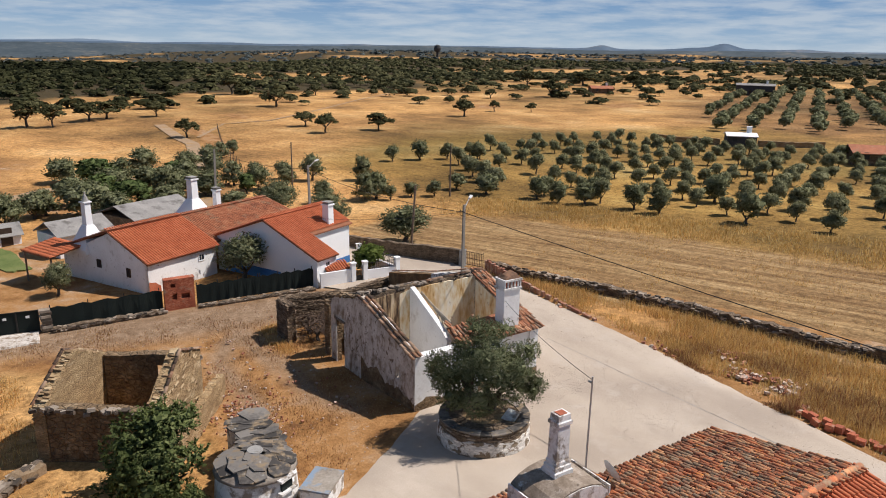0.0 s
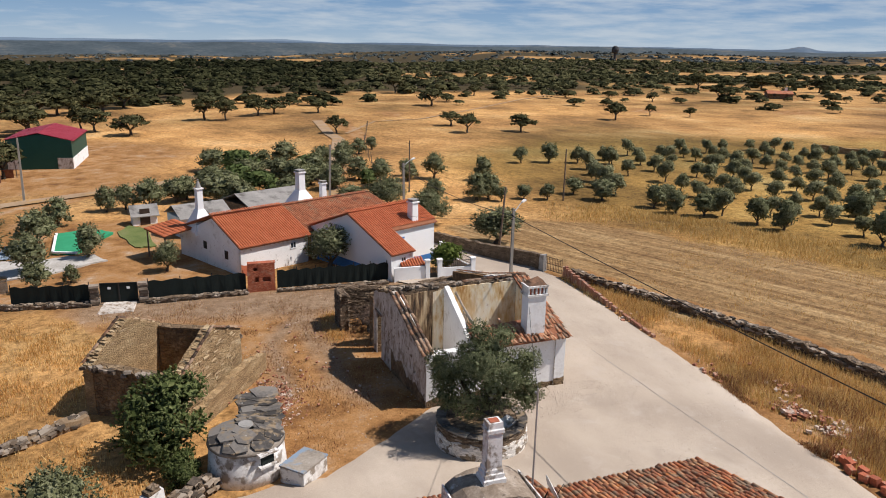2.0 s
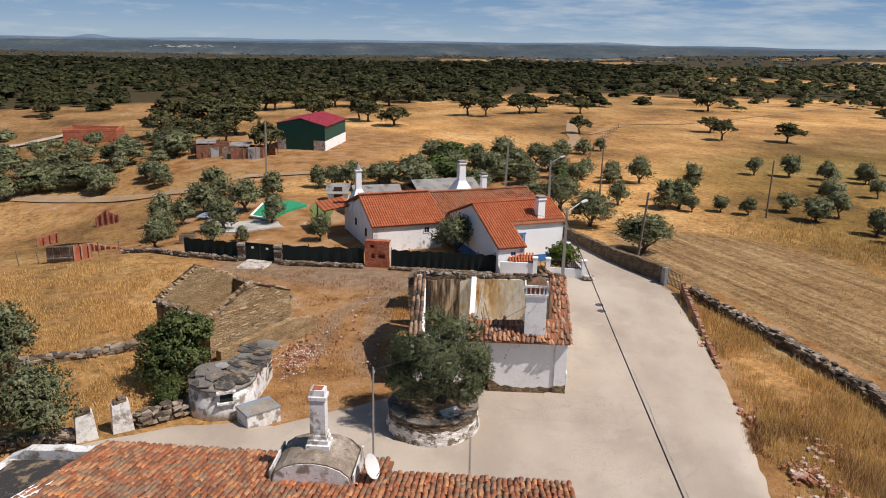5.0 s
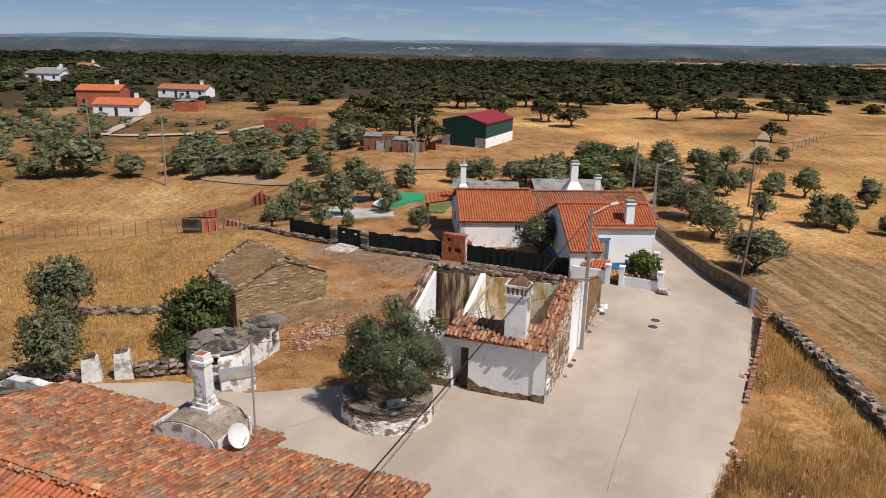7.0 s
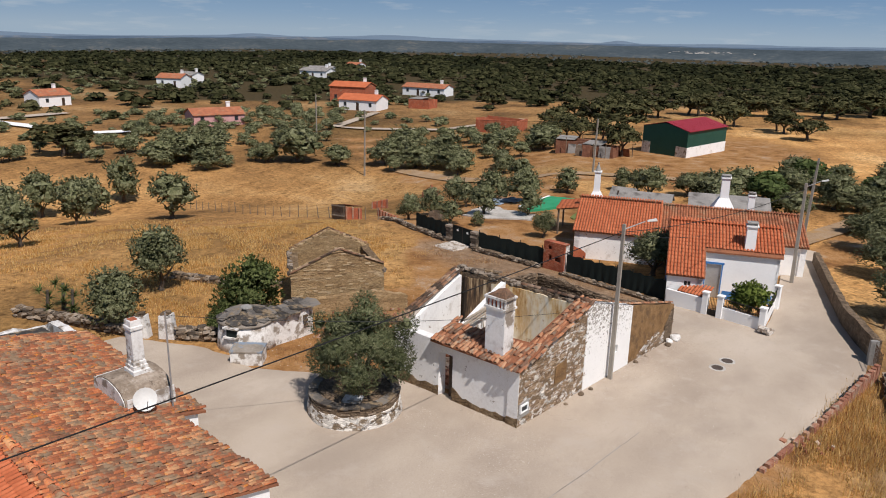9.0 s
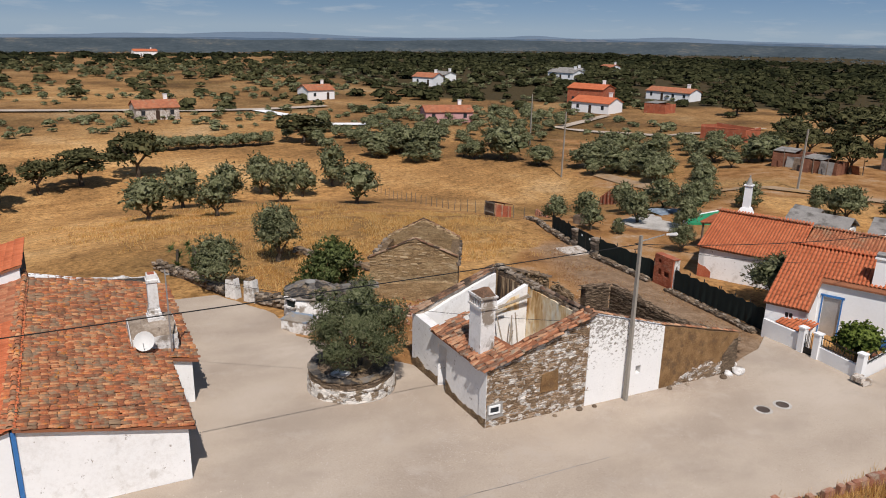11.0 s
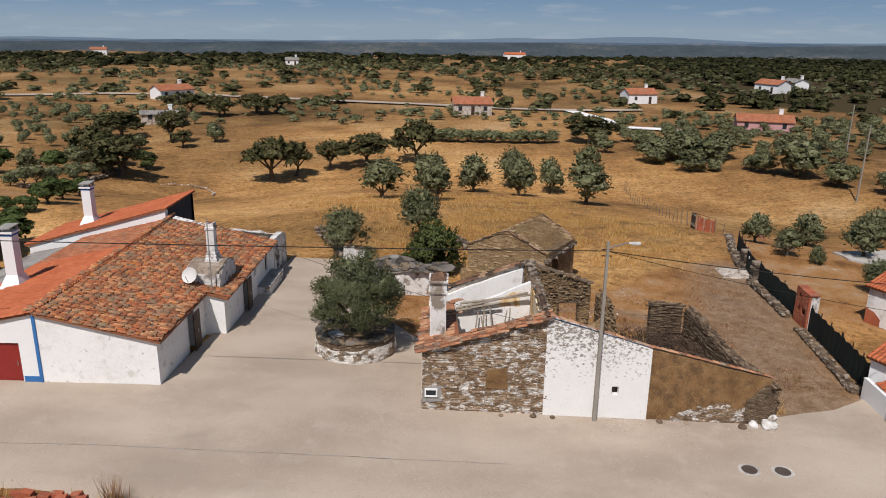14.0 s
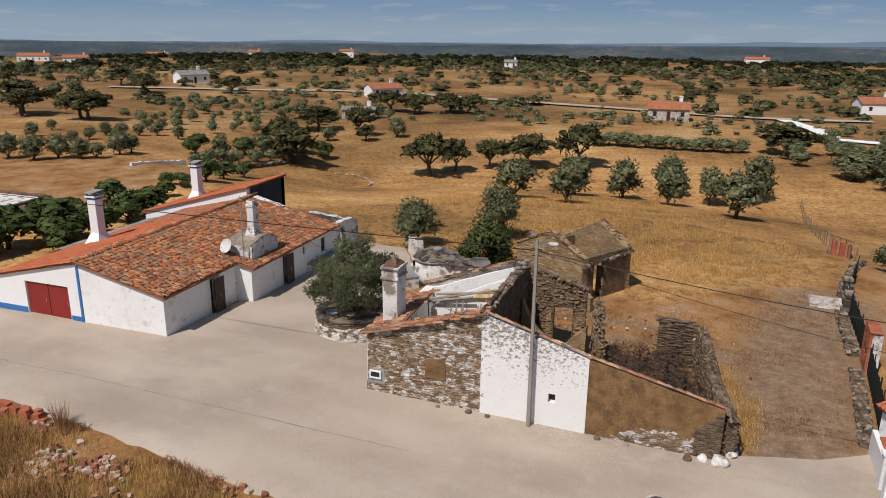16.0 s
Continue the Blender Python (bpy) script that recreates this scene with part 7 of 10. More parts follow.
lean = thing("well_cover", "small orange tile lean-to behind the yard wall", "lean-to", pose(21.3, 45.7, gz))
bm = bmesh.new()
flat(bm, [(20.6, 45.28, gz + 0.95), (22.4, 45.22, gz + 0.95), (22.4, 46.1, gz + 1.25), (20.6, 46.1, gz + 1.25)], 0.06)
part("bed", bm, TILE_BED, lean)
tiles(lean, (20.6, 45.25, gz + 0.97), (1, 0, 0), (0, 1, 0.33), lambda u, v: True, 1.8, 0.95, TILE_NEW)
bm = bmesh.new()
box(bm, 20.65, 45.9, gz - .1, 22.3, 46.05, gz + 1.1)
part("back", bm, WHITE_CLEAN, lean)
rock = thing("rock_heap", "whitewashed stones at the wall corner", "stones", pose(26.2, 44.5, gz))
stone_heap("stones", [pose(26.25 + random.uniform(-.25, .25), 44.45 + random.uniform(-.25, .25), gz + random.uniform(.02, .3), random.uniform(-30, 30), 0, random.uniform(0, 180)) @ Matrix.Diagonal((.35, .3, .5, 1)) for _ in range(14)], WHITE_STREAK, rock)
for px, py in ((24.0, 45.6), (24.6, 45.5), (25.2, 45.6), (24.9, 47.5)):
    pot = thing("flower_pot", "terracotta pot in the front yard", "flower pot", pose(px, py, gz), group="pots in the front yard")
    bm = bmesh.new()
    lathe(bm, (0, 0, 0), [(0.13, 0), (0.2, 0.3), (0.23, 0.3), (0.23, 0.36), (0.18, 0.36)], 12)
    part("pot", bm, TERRA, pot, local=True)

# outbuildings behind the farmhouse
for ox, oy, rz, w, d, h, label, mt, roofm in ((14.0, 69.5, 25, 6.5, 5, 1.9, "stone outbuilding with grey sheet roof", STONE, FIBRE), (7.5, 66.5, 20, 4.5, 3.5, 1.7, "pale shed with a shallow roof", WHITE, FIBRE), (2.6, 71.5, 10, 2.2, 1.6, 0.8, "small white hut in the garden", WHITE, FIBRE)):
    t = thing("outbuilding", label, "outbuilding", pose(ox, oy, ground(ox, oy), 0, 0, rz))
    bm = bmesh.new()
    hexa(bm, [(-w / 2, -d / 2, -.3), (w / 2, -d / 2, -.3), (w / 2, d / 2, -.3), (-w / 2, d / 2, -.3)], [(-w / 2, -d / 2, h), (w / 2, -d / 2, h), (w / 2, d / 2, h), (-w / 2, d / 2, h)])
    part("wall", bm, mt, t, local=True)
    bm = bmesh.new()
    for s in (-1, 1):
        pts = [Vector((-w / 2 - .2, s * (d / 2 + .25), h - .05)), Vector((w / 2 + .2, s * (d / 2 + .25), h - .05)), Vector((w / 2 + .2, 0, h + .9)), Vector((-w / 2 - .2, 0, h + .9))]
        hexa(bm, pts, [p + Vector((0, 0, .07)) for p in pts])
    part("roof", bm, roofm, t, local=True)
    bm = bmesh.new()
    box(bm, -0.45, -d / 2 - .03, -.1, 0.45, -d / 2 + .02, 1.5)
    part("door", bm, DOOR_DARK, t, local=True)

# brick meter box, netting fence, garden gate
bb = thing("brick_hut", "small unplastered red brick hut with openings", "brick hut", pose(10.8, 46.6, ground(10.8, 46.6)))
bm = bmesh.new()
bz = ground(10.8, 46.6)
wall(bm, (9.9, 46.45), (11.75, 46.3), 0.12, [(0, bz + 1.88), (1.86, bz + 1.95)], openings=[(0.4, 0.7, bz + 1.42, bz + 1.68), (0.45, 0.75, bz + 0.6, bz + 1.0), (1.0, 1.55, bz + 0.62, bz + 0.98)], step=0.9)
part("front_wall", bm, BRICK, bb)
for a, b in (((11.75, 46.43), (11.79, 46.86)), ((9.96, 46.98), (9.92, 46.58))):
    bm = bmesh.new()
    wall(bm, a, b, 0.12, [(0, bz + 1.9), (1.2, bz + 1.9)], step=0.9)
    part("side_wall", bm, WHITE_OLD if a[0] > 11 else BRICK, bb)
bm = bmesh.new()
flat(bm, [(9.93, 46.44, bz + 1.97), (11.8, 46.29, bz + 2.0), (11.83, 46.84, bz + 2.0), (9.96, 46.98, bz + 1.97)], 0.05)
part("top_slab", bm, BRICK, bb)
bm = bmesh.new()
wall(bm, (11.66, 46.74), (10.08, 46.86), 0.12, [(0, bz + 1.9), (1.6, bz + 1.9)], step=0.9)
part("back_wall", bm, BRICK, bb)
bm = bmesh.new()
for r in range(24):
    z0 = bz + 0.02 + r * 0.08
    for k in range(9):
        x0 = 9.92 + 0.205 * (k + 0.5 * (r % 2))
        if x0 + 0.2 > 11.74 or (0.36 < x0 - 9.9 < 0.82 and 0.55 < z0 - bz < 1.0) or (0.85 < x0 - 9.9 < 1.6 and 0.55 < z0 - bz < 1.0) or (0.25 < x0 - 9.9 < 0.75 and 1.36 < z0 - bz < 1.7):
            continue
        y0 = 46.45 - 0.081 * (x0 - 9.9)
        box(bm, x0, y0 - 0.012, z0, x0 + 0.192, y0 + 0.02, z0 + 0.068)
ob = part("brick_facing", bm, BRICK, bb)
ob["kind"] = "stuff"
for k, (a, b) in enumerate((((-4.9, 48.6), (0.0, 47.45)), ((3.45, 46.95), (9.8, 46.62)), ((11.9, 46.4), (16, 46.0)), ((16, 46.0), (19.7, 45.6)))):
    f = thing("netting_fence", "dark green windbreak netting on thin posts", "fence", pose(*a, ground(*a)), group="netting fence panels")
    p, q = Vector(a), Vector(b)
    bm = bmesh.new()
    nseg = 14
    for s in range(nseg):
        c0, c1 = p + (q - p) * s / nseg, p + (q - p) * (s + 1) / nseg
        h0, h1 = ground(*c0) + 1.32 + 0.07 * math.sin(s * 2.1), ground(*c1) + 1.32 + 0.07 * math.sin(s * 2.1 + 2.1)
        w0, w1 = 0.03 * math.sin(s * 3.3), 0.03 * math.sin(s * 3.3 + 3.3)
        hexa(bm, [(c0.x, c0.y + w0, ground(*c0) + .05), (c1.x, c1.y + w1, ground(*c1) + .05), (c1.x, c1.y + w1 + .015, ground(*c1) + .05), (c0.x, c0.y + w0 + .015, ground(*c0) + .05)], [(c0.x, c0.y, h0), (c1.x, c1.y, h1), (c1.x, c1.y + .015, h1), (c0.x, c0.y + .015, h0)])
    part("net", bm, NET, f)
    for s in range(4):
        c = p + (q - p) * (s + .02) / 3.1
        bm = bmesh.new()
        tube(bm, (c.x, c.y + .06, ground(*c) - .1), (c.x, c.y + .06, ground(*c) + 1.5), 0.03, 0.03, 6)
        part("post", bm, IRON, f)
for px, py in ((0.2, 47.3), (3.2, 46.85)):
    t = thing("gate_pillar", "stacked slate gate pillar", "gate pillar", pose(px, py, ground(px, py)), group="garden gate pillars")
    bm = bmesh.new()
    for k in range(9):
        obox(bm, pose(random.uniform(-.04, .04), random.uniform(-.04, .04), -0.1 + k * 0.16, 0, 0, random.uniform(-9, 9)), 0.55 + random.uniform(-.06, .05), 0.5, 0.15)
    part("stone_courses", bm, STONE_PCJ, t, local=True)
gate = thing("garden_gate", "double steel gate backed with dark netting", "gate", pose(1.7, 47.08, ground(1.7, 47.08), 0, 0, -8.5))
for x0, x1 in ((-1.16, -0.02), (0.02, 1.16)):
    gg = 0.0
    bm = bmesh.new()
    box(bm, x0, 0, gg + 0.1, x1, 0.02, gg + 1.35)
    leafp = part("gate_leaf", bm, NET, gate, local=True)
    bm = bmesh.new()
    for xx in (x0, x1):
        beam(bm, (xx, -.01, gg + .05), (xx, -.01, gg + 1.4), .04, .04)
    for zz in (gg + .08, gg + 1.38):
        beam(bm, (x0, -.01, zz), (x1, -.01, zz), .04, .04)
    part("frame", bm, IRON, leafp, local=True)
    bm = bmesh.new()
    box(bm, (x0 + x1) / 2 - .1, -.02, gg + .95, (x0 + x1) / 2 + .1, -.005, gg + 1.1)
    part("notice", bm, WHITE_CLEAN, leafp, "small blank notice", local=True)
ramp_t = thing("gate_ramp", "pale concrete apron before the garden gate", "ramp", pose(1.6, 46.0, ground(1.6, 46.0), 0, 0, -8.5))
bm = bmesh.new()
hexa(bm, [(-1.1, -1.0, -.1), (1.2, -0.9, -.1), (1.0, 1.0, -.1), (-1.0, 1.0, -.1)], [(-1.0, -.9, .03), (1.1, -.8, .03), (1.0, 1.0, .07), (-1.0, 1.0, .07)])
part("apron", bm, WHITE_STREAK, ramp_t, local=True)

# garden: terrace, green cover, scattered things
def ground_sheet(name, label, category, outline, mat, lift, part_name):
    """A thin sheet lying on the land, its outline wavered."""
    cx, cy = sum(p[0] for p in outline) / len(outline), sum(p[1] for p in outline) / len(outline)
    t = thing(name, label, category, pose(cx, cy, ground(cx, cy)))
    ring = []
    for p, q in zip(outline, outline[1:] + outline[:1]):
        for k in range(4):
            x, y = p[0] + (q[0] - p[0]) * k / 4, p[1] + (q[1] - p[1]) * k / 4
            ring.append((x + random.uniform(-.2, .2), y + random.uniform(-.2, .2)))
    bm = bmesh.new()
    hexa(bm, [(x, y, ground(x, y) - .15) for x, y in ring], [(x, y, ground(x, y) + lift) for x, y in ring])
    part(part_name, bm, mat, t)
    return t


ground_sheet("garden_terrace", "pale gravel and slab terrace in the garden", "terrace", [(-8.4, 60.5), (-8.6, 63.5), (-4.9, 61.4), (-1.0, 60.9), (0.0, 58.9), (-3.6, 56.5), (-6.5, 57.0)], TERRACE, 0.06, "slab")
gc = ground_sheet("pool_cover", "bright green net cover over a garden pool", "pool cover", [(-4.2, 62.9), (-2.3, 61.7), (0.0, 68.0), (-1.9, 69.9), (-4.6, 68.8)], GREEN_TARP, 0.16, "cover")
for p, q in (((-4.25, 62.85), (-2.3, 61.6)), ((-4.3, 63.0), (-4.7, 68.8))):
    bm = bmesh.new()
    beam(bm, (*p, ground(*p) + .16), (*q, ground(*q) + .16), 0.22, 0.14)
    part("edge_board", bm, WHITE_CLEAN, gc, "white edge of the pool")
ground_sheet("lawn", "small green watered lawn by the porch", "lawn", [(0.3, 68.2), (1.3, 70.4), (2.9, 68.7), (3.8, 62.2), (1.9, 62.2)], LAWN, 0.03, "turf")
for x, y, s in ((-8.9, 65.0, 1.3), (-7.6, 66.2, 1.0)):
    t = thing("tarpaulin", "crumpled pale blue plastic sheet on ground", "tarpaulin", pose(x, y, ground(x, y)), group="plastic sheets in the garden")
    bm = bmesh.new()
    vs = [[bm.verts.new((i * .4 * s - s, j * .4 * s - s, 0.12 + 0.14 * noise.noise((i * .9 + x, j * .9, 1.0)))) for i in range(6)] for j in range(6)]
    for j in range(5):
        for i in range(5):
            bm.faces.new((vs[j][i], vs[j][i + 1], vs[j + 1][i + 1], vs[j + 1][i]))
    bmesh.ops.solidify(bm, geom=bm.faces[:], thickness=0.03)
    part("sheet", bm, BLUE_SHEET, t, local=True)
for kx, ky, kw, kd, kh in ((-6.5, 53.0, 1.2, .9, .8),):
    t = thing("crate", "grey wooden compost crate in garden", "crate", pose(kx, ky, ground(kx, ky), 0, 0, 12))
    for sx, sy, w, d in ((0, -kd / 2, kw, .03), (0, kd / 2, kw, .03), (-kw / 2, 0, .03, kd), (kw / 2, 0, .03, kd)):
        for k in range(4):
            bm = bmesh.new()
            obox(bm, pose(sx, sy, kh * k / 4 - .05), w, d, kh / 4 - .03)
            part("slat", bm, WOOD, t, local=True)


def brick_remnant(a, b, tops, label, thick=0.16):
    """A broken length of hollow-brick wall in the west field, with courses proud of its joints."""
    t = thing("brick_wall", label, "brick wall", pose(a[0], a[1], ground(*a)), group="brick remnants in the west field")
    bm = bmesh.new()
    g = min(ground(*a), ground(*b))
    wall(bm, a, b, thick, [(s0, g + h) for s0, h in tops], step=0.3, rough=0.12)
    part("wall_length", bm, BRICK, t)
    p, q = Vector(a), Vector(b)
    d = (q - p).normalized()
    bm = bmesh.new()
    for s0 in range(int((q - p).length / 0.62) + 1):
        c = p + d * min(s0 * 0.62 + 0.1, (q - p).length)
        obox(bm, pose(c.x, c.y, g - 0.15, 0, 0, math.degrees(math.atan2(d.y, d.x))), 0.14, thick + 0.14, 0.2 + profile_at(tops, s0 * 0.62))
    part("pier", bm, BRICK_DUSTY, t, "dusty brick piers")
    return t


brick_remnant((-16.6, 55.0), (-12.8, 54.0), [(0, 0.62), (3.9, 0.66)], "long low red brick wall in dry grass")
brick_remnant((-23.8, 69.3), (-21.3, 69.5), [(0, 0.9), (0.8, 1.5), (1.4, 2.0), (1.7, 1.5), (2.5, 1.35)], "crumbling red brick gable stub in dry grass")
brick_remnant((-27.2, 63.8), (-25.5, 64.9), [(0, 0.7), (2.0, 1.2)], "sloping orange brick wall stub in dry grass")
brick_remnant((-14.05, 48.35), (-13.2, 49.7), [(0, 1.2), (1.6, 0.9)], "red brick side of the field pen")
pen = thing("field_pen", "small pen of dark weathered boards in dry grass", "pen", pose(-15.2, 48.5, ground(-15.2, 48.5)))
for k in range(11):
    c = Vector((-16.35, 48.66)).lerp(Vector((-14.12, 48.3)), k / 10)
    bm = bmesh.new()
    obox(bm, pose(c.x, c.y, ground(c.x, c.y) - .1, 0, random.uniform(-1.5, 1.5), -9), 0.19, 0.03, 1.45 + random.uniform(-.08, .08))
    part("board", bm, WOOD, pen)
for h in (0.35, 1.3):
    bm = bmesh.new()
    beam(bm, (-16.4, 48.60, ground(-16.4, 48.6) + h), (-14.05, 48.22, ground(-14.05, 48.2) + h - 0.1), 0.06, 0.09)
    part("rail", bm, WOOD_PALE, pen)
bm = bmesh.new()
flat(bm, [(-16.45, 48.62, ground(-16.4, 48.6) + 1.35), (-14.0, 48.25, ground(-14, 48.2) + 1.45), (-13.3, 49.9, ground(-13.3, 49.9) + 1.2), (-15.9, 50.2, ground(-15.9, 50.2) + 1.15)], 0.05)
part("roof_sheet", bm, RUST_BOARD, pen, "rusty sheet over the pen")

# ---- street furniture: poles, lamps, cables ----
def lamp_pole(x, y, ztop, label, arm=None, mat=POST, lean=(0, 0), r0=0.12, r1=0.08):
    t = thing("utility_pole", label, "utility pole", pose(x, y, ground(x, y)), group="poles along the street")
    z0 = ground(x, y)
    top = Vector((x + lean[0], y + lean[1], ztop))
    bm = bmesh.new()
    hexa(bm, [(x - r0, y - r0 * .7, z0 - .1), (x + r0, y - r0 * .7, z0 - .1), (x + r0, y + r0 * .7, z0 - .1), (x - r0, y + r0 * .7, z0 - .1)] if mat is POST else [(x + r0 * math.cos(a), y + r0 * math.sin(a), z0 - .1) for a in np.linspace(0, 5.5, 8)],
         [top + Vector(o) for o in ((-r1, -r1 * .7, 0), (r1, -r1 * .7, 0), (r1, r1 * .7, 0), (-r1, r1 * .7, 0))] if mat is POST else [top + Vector((r1 * math.cos(a), r1 * math.sin(a), 0)) for a in np.linspace(0, 5.5, 8)])
    part("pole", bm, mat, t)
    for zz in (ztop - 0.35, ztop - 0.6):
        bm = bmesh.new()
        tube(bm, top + Vector((-.12, -.2, zz - ztop)), top + Vector((-.12, .2, zz - ztop)), .02, .02, 6)
        part("bracket", bm, IRON, t)
    if arm:
        tip = top + Vector(arm)
        bm = bmesh.new()
        tube(bm, top + Vector((0, 0, -.25)), top + Vector(arm) * 0.75, .028, .024, 8)
        part("lamp_arm", bm, GALV, t)
        d = Vector(arm).normalized()
        bm = bmesh.new()
        m = Matrix.Translation(tip) @ d.to_track_quat("X", "Z").to_matrix().to_4x4() @ Matrix.Scale(0.72, 4)
        hexa(bm, [m @ Vector(p) for p in ((-.32, -.09, -.03), (.3, -.13, -.03), (.3, .13, -.03), (-.32, .09, -.03))], [m @ Vector(p) for p in ((-.3, -.06, .06), (.24, -.1, .08), (.24, .1, .08), (-.3, .06, .06))])
        head = part("lamp_head", bm, DISH_M, t)
        bm = bmesh.new()
        hexa(bm, [m @ Vector(p) for p in ((-.1, -.08, -.08), (.26, -.1, -.08), (.26, .1, -.08), (-.1, .08, -.08))], [m @ Vector(p) for p in ((-.15, -.09, -.031), (.29, -.12, -.031), (.29, .12, -.031), (-.15, .09, -.031))])
        part("diffuser", bm, LAMP_GLASS, head)
    return top


P1 = lamp_pole(23.22, 32.65, 7.05, "tall concrete pole with street lamp by the ruin", (0.95, 0.75, 0.22), r0=0.10, r1=0.068)
P2 = lamp_pole(24.1, 55.9, 5.9, "concrete lattice pole with street lamp", (1.0, 0.5, 0.25), lean=(-0.1, 0.1), r0=0.115, r1=0.08)
lamp_pole(30.9, 51.0, 4.45, "leaning dark wooden pole by the road wall", mat=WOOD, lean=(0.35, -0.1), r0=.11, r1=.08)
P4 = lamp_pole(20.5, 70.5, 5.6, "concrete pole beyond the farmhouse", lean=(0.2, 0))
P5 = lamp_pole(-46.5, 80.0, 3.4, "concrete pole in the field", lean=(0.2, 0))
P6 = lamp_pole(-10.0, 86.5, 5.0, "concrete pole by the track", lean=(0.1, 0.1))
lamp_pole(-72.0, 91.0, 3.6, "concrete pole in the olive grove")
P8 = lamp_pole(23.6, -20, 7.6, "concrete pole by the street")
lamp_pole(47.0, 69.0, 4.6, "dark wooden pole in the field", mat=WOOD, r0=.1, r1=.07)
lamp_pole(31.5, 78.0, 4.8, "dark wooden pole in the field", mat=WOOD, r0=.1, r1=.07)


def cable(name, label, a, b, sag, r=0.014, n=24):
    a, b = Vector(a), Vector(b)
    bm = bmesh.new()
    pts = [a + (b - a) * k / n - Vector((0, 0, sag * 4 * (k / n) * (1 - k / n))) for k in range(n + 1)]
    d = (b - a).normalized()
    s = d.cross(Vector((0, 0, 1))).normalized()
    u = s.cross(d)
    rings = [[bm.verts.new(p + s * r * math.cos(q * 1.2566) + u * r * math.sin(q * 1.2566)) for q in range(5)] for p in pts]
    for e, f in zip(rings, rings[1:]):
        for q in range(5):
            bm.faces.new((e[q], e[(q + 1) % 5], f[(q + 1) % 5], f[q]))
    bm.faces.new(rings[0][::-1])
    bm.faces.new(rings[-1])
    single(name, bm, CABLE, label, "cable", group="overhead cables")


top1 = P1 + Vector((-.1, 0, -.4))
cable("overhead_cable", "black twisted cable between the poles", top1, P8 + Vector((0, 0, -.4)), 0.25, 0.02)
cable("overhead_cable", "black twisted cable to the farmhouse pole", top1, P2 + Vector((0, 0, -.4)), 0.45, 0.018)
cable("overhead_cable", "black cable to the pole in the field", P2 + Vector((0, 0, -.3)), P4 + Vector((0, 0, -.3)), 0.4, 0.015)
cable("service_cable", "thin service cable from mast to ruin pole", (15.75, 14.95, 5.55), (22.95, 30.0, 3.6), 0.35, 0.010)
cable("service_cable", "thin service cable to the farmhouse roof", top1, tuple(L3(3.0, 3.5, 3.1)), 0.3, 0.010)
cable("overhead_cable", "thin cable across the field", P5 + Vector((0, 0, -.3)), P6 + Vector((0, 0, -.3)), 0.5, 0.014)

# brick kerb wall and grey road wall with field gate
kerb = thing("brick_kerb_wall", "low broken red brick wall at the road edge", "brick wall", pose(31.1, 35, ground(31.1, 35)))
random.seed(11)
for k in range(52):
    s = k / 52
    y0 = 29.9 + 12.6 * s
    x0 = 31.25 + 0.58 * min(1, s / 0.5) + 0.47 * max(0, (s - 0.5) / 0.5)
    h = (0.10 + 0.80 * s ** 1.7) * random.uniform(0.85, 1.08)
    if random.random() < 0.3 * (1 - s) ** 2:
        continue
    bm = bmesh.new()
    obox(bm, pose(x0, y0, ground(x0, y0) - .1, random.uniform(-1.5, 1.5), random.uniform(-1.5, 1.5), -4 + random.uniform(-2, 2)), 0.2, 0.25, h + .1)
    part("brick_block", bm, BRICK_DUSTY, kerb)
for k in range(12):
    x0, y0 = 29.75 + random.uniform(-.1, .5), 12.0 + k * 0.33
    bm = bmesh.new()
    obox(bm, pose(x0, y0, ground(x0, y0) - .06, random.uniform(-12, 12), random.uniform(-8, 8), random.uniform(-15, 15)), 0.25, 0.36, random.uniform(.2, .36))
    part("brick_block", bm, BRICK, kerb)
stub = thing("gate_pillar", "grey cement pillar at the field gate", "gate pillar", pose(31.6, 44.45, ground(31.6, 44.45), 0, 0, 22))
bm = bmesh.new()
hexa(bm, [(-.2, -.24, -.1), (.2, -.24, -.1), (.2, .24, -.1), (-.2, .24, -.1)], [(-.18, -.2, 1.25), (.18, -.22, 1.3), (.17, .2, 1.2), (-.18, .2, 1.18)])
part("shaft", bm, CEMENT, stub, local=True)
gw = thing("road_wall", "long brown earth and stone wall along the road", "wall", pose(30, 47.5, ground(30, 47.5)))
for (a, b, h0, h1) in (((31.5, 44.75), (28.9, 49.5), 1.3, 1.15), ((28.9, 49.5), (26.6, 55.0), 1.15, 1.05), ((26.6, 55.0), (23.5, 62.6), 1.05, 0.95)):
    bm = bmesh.new()
    L = (Vector(b) - Vector(a)).length
    wall(bm, b, a, 0.4, [(0, ground(*b) + h1 - .1), (L, ground(*a) + h0 - .15)], step=0.4, rough=0.14)
    part("wall_length", bm, STONE, gw)
fg = thing("field_gate", "rusty iron field gate with thin bars", "gate", pose(32.03, 43.55, ground(32.03, 43.55)))
fz = ground(32.0, 43.5)
g0v, g1v = Vector((31.74, 44.2)), Vector((32.33, 42.8))
for k in range(11):
    bm = bmesh.new()
    c = g0v + (g1v - g0v) * k / 10
    tube(bm, (*c, fz + .08), (*c, fz + (1.25 if k in (0, 10) else 1.15)), .016, .016, 6)
    part("bar", bm, RUST, fg)
for zz in (fz + .12, fz + .62, fz + 1.12):
    bm = bmesh.new()
    beam(bm, (*g0v, zz), (*g1v, zz), .03, .035)
    part("rail", bm, RUST, fg)

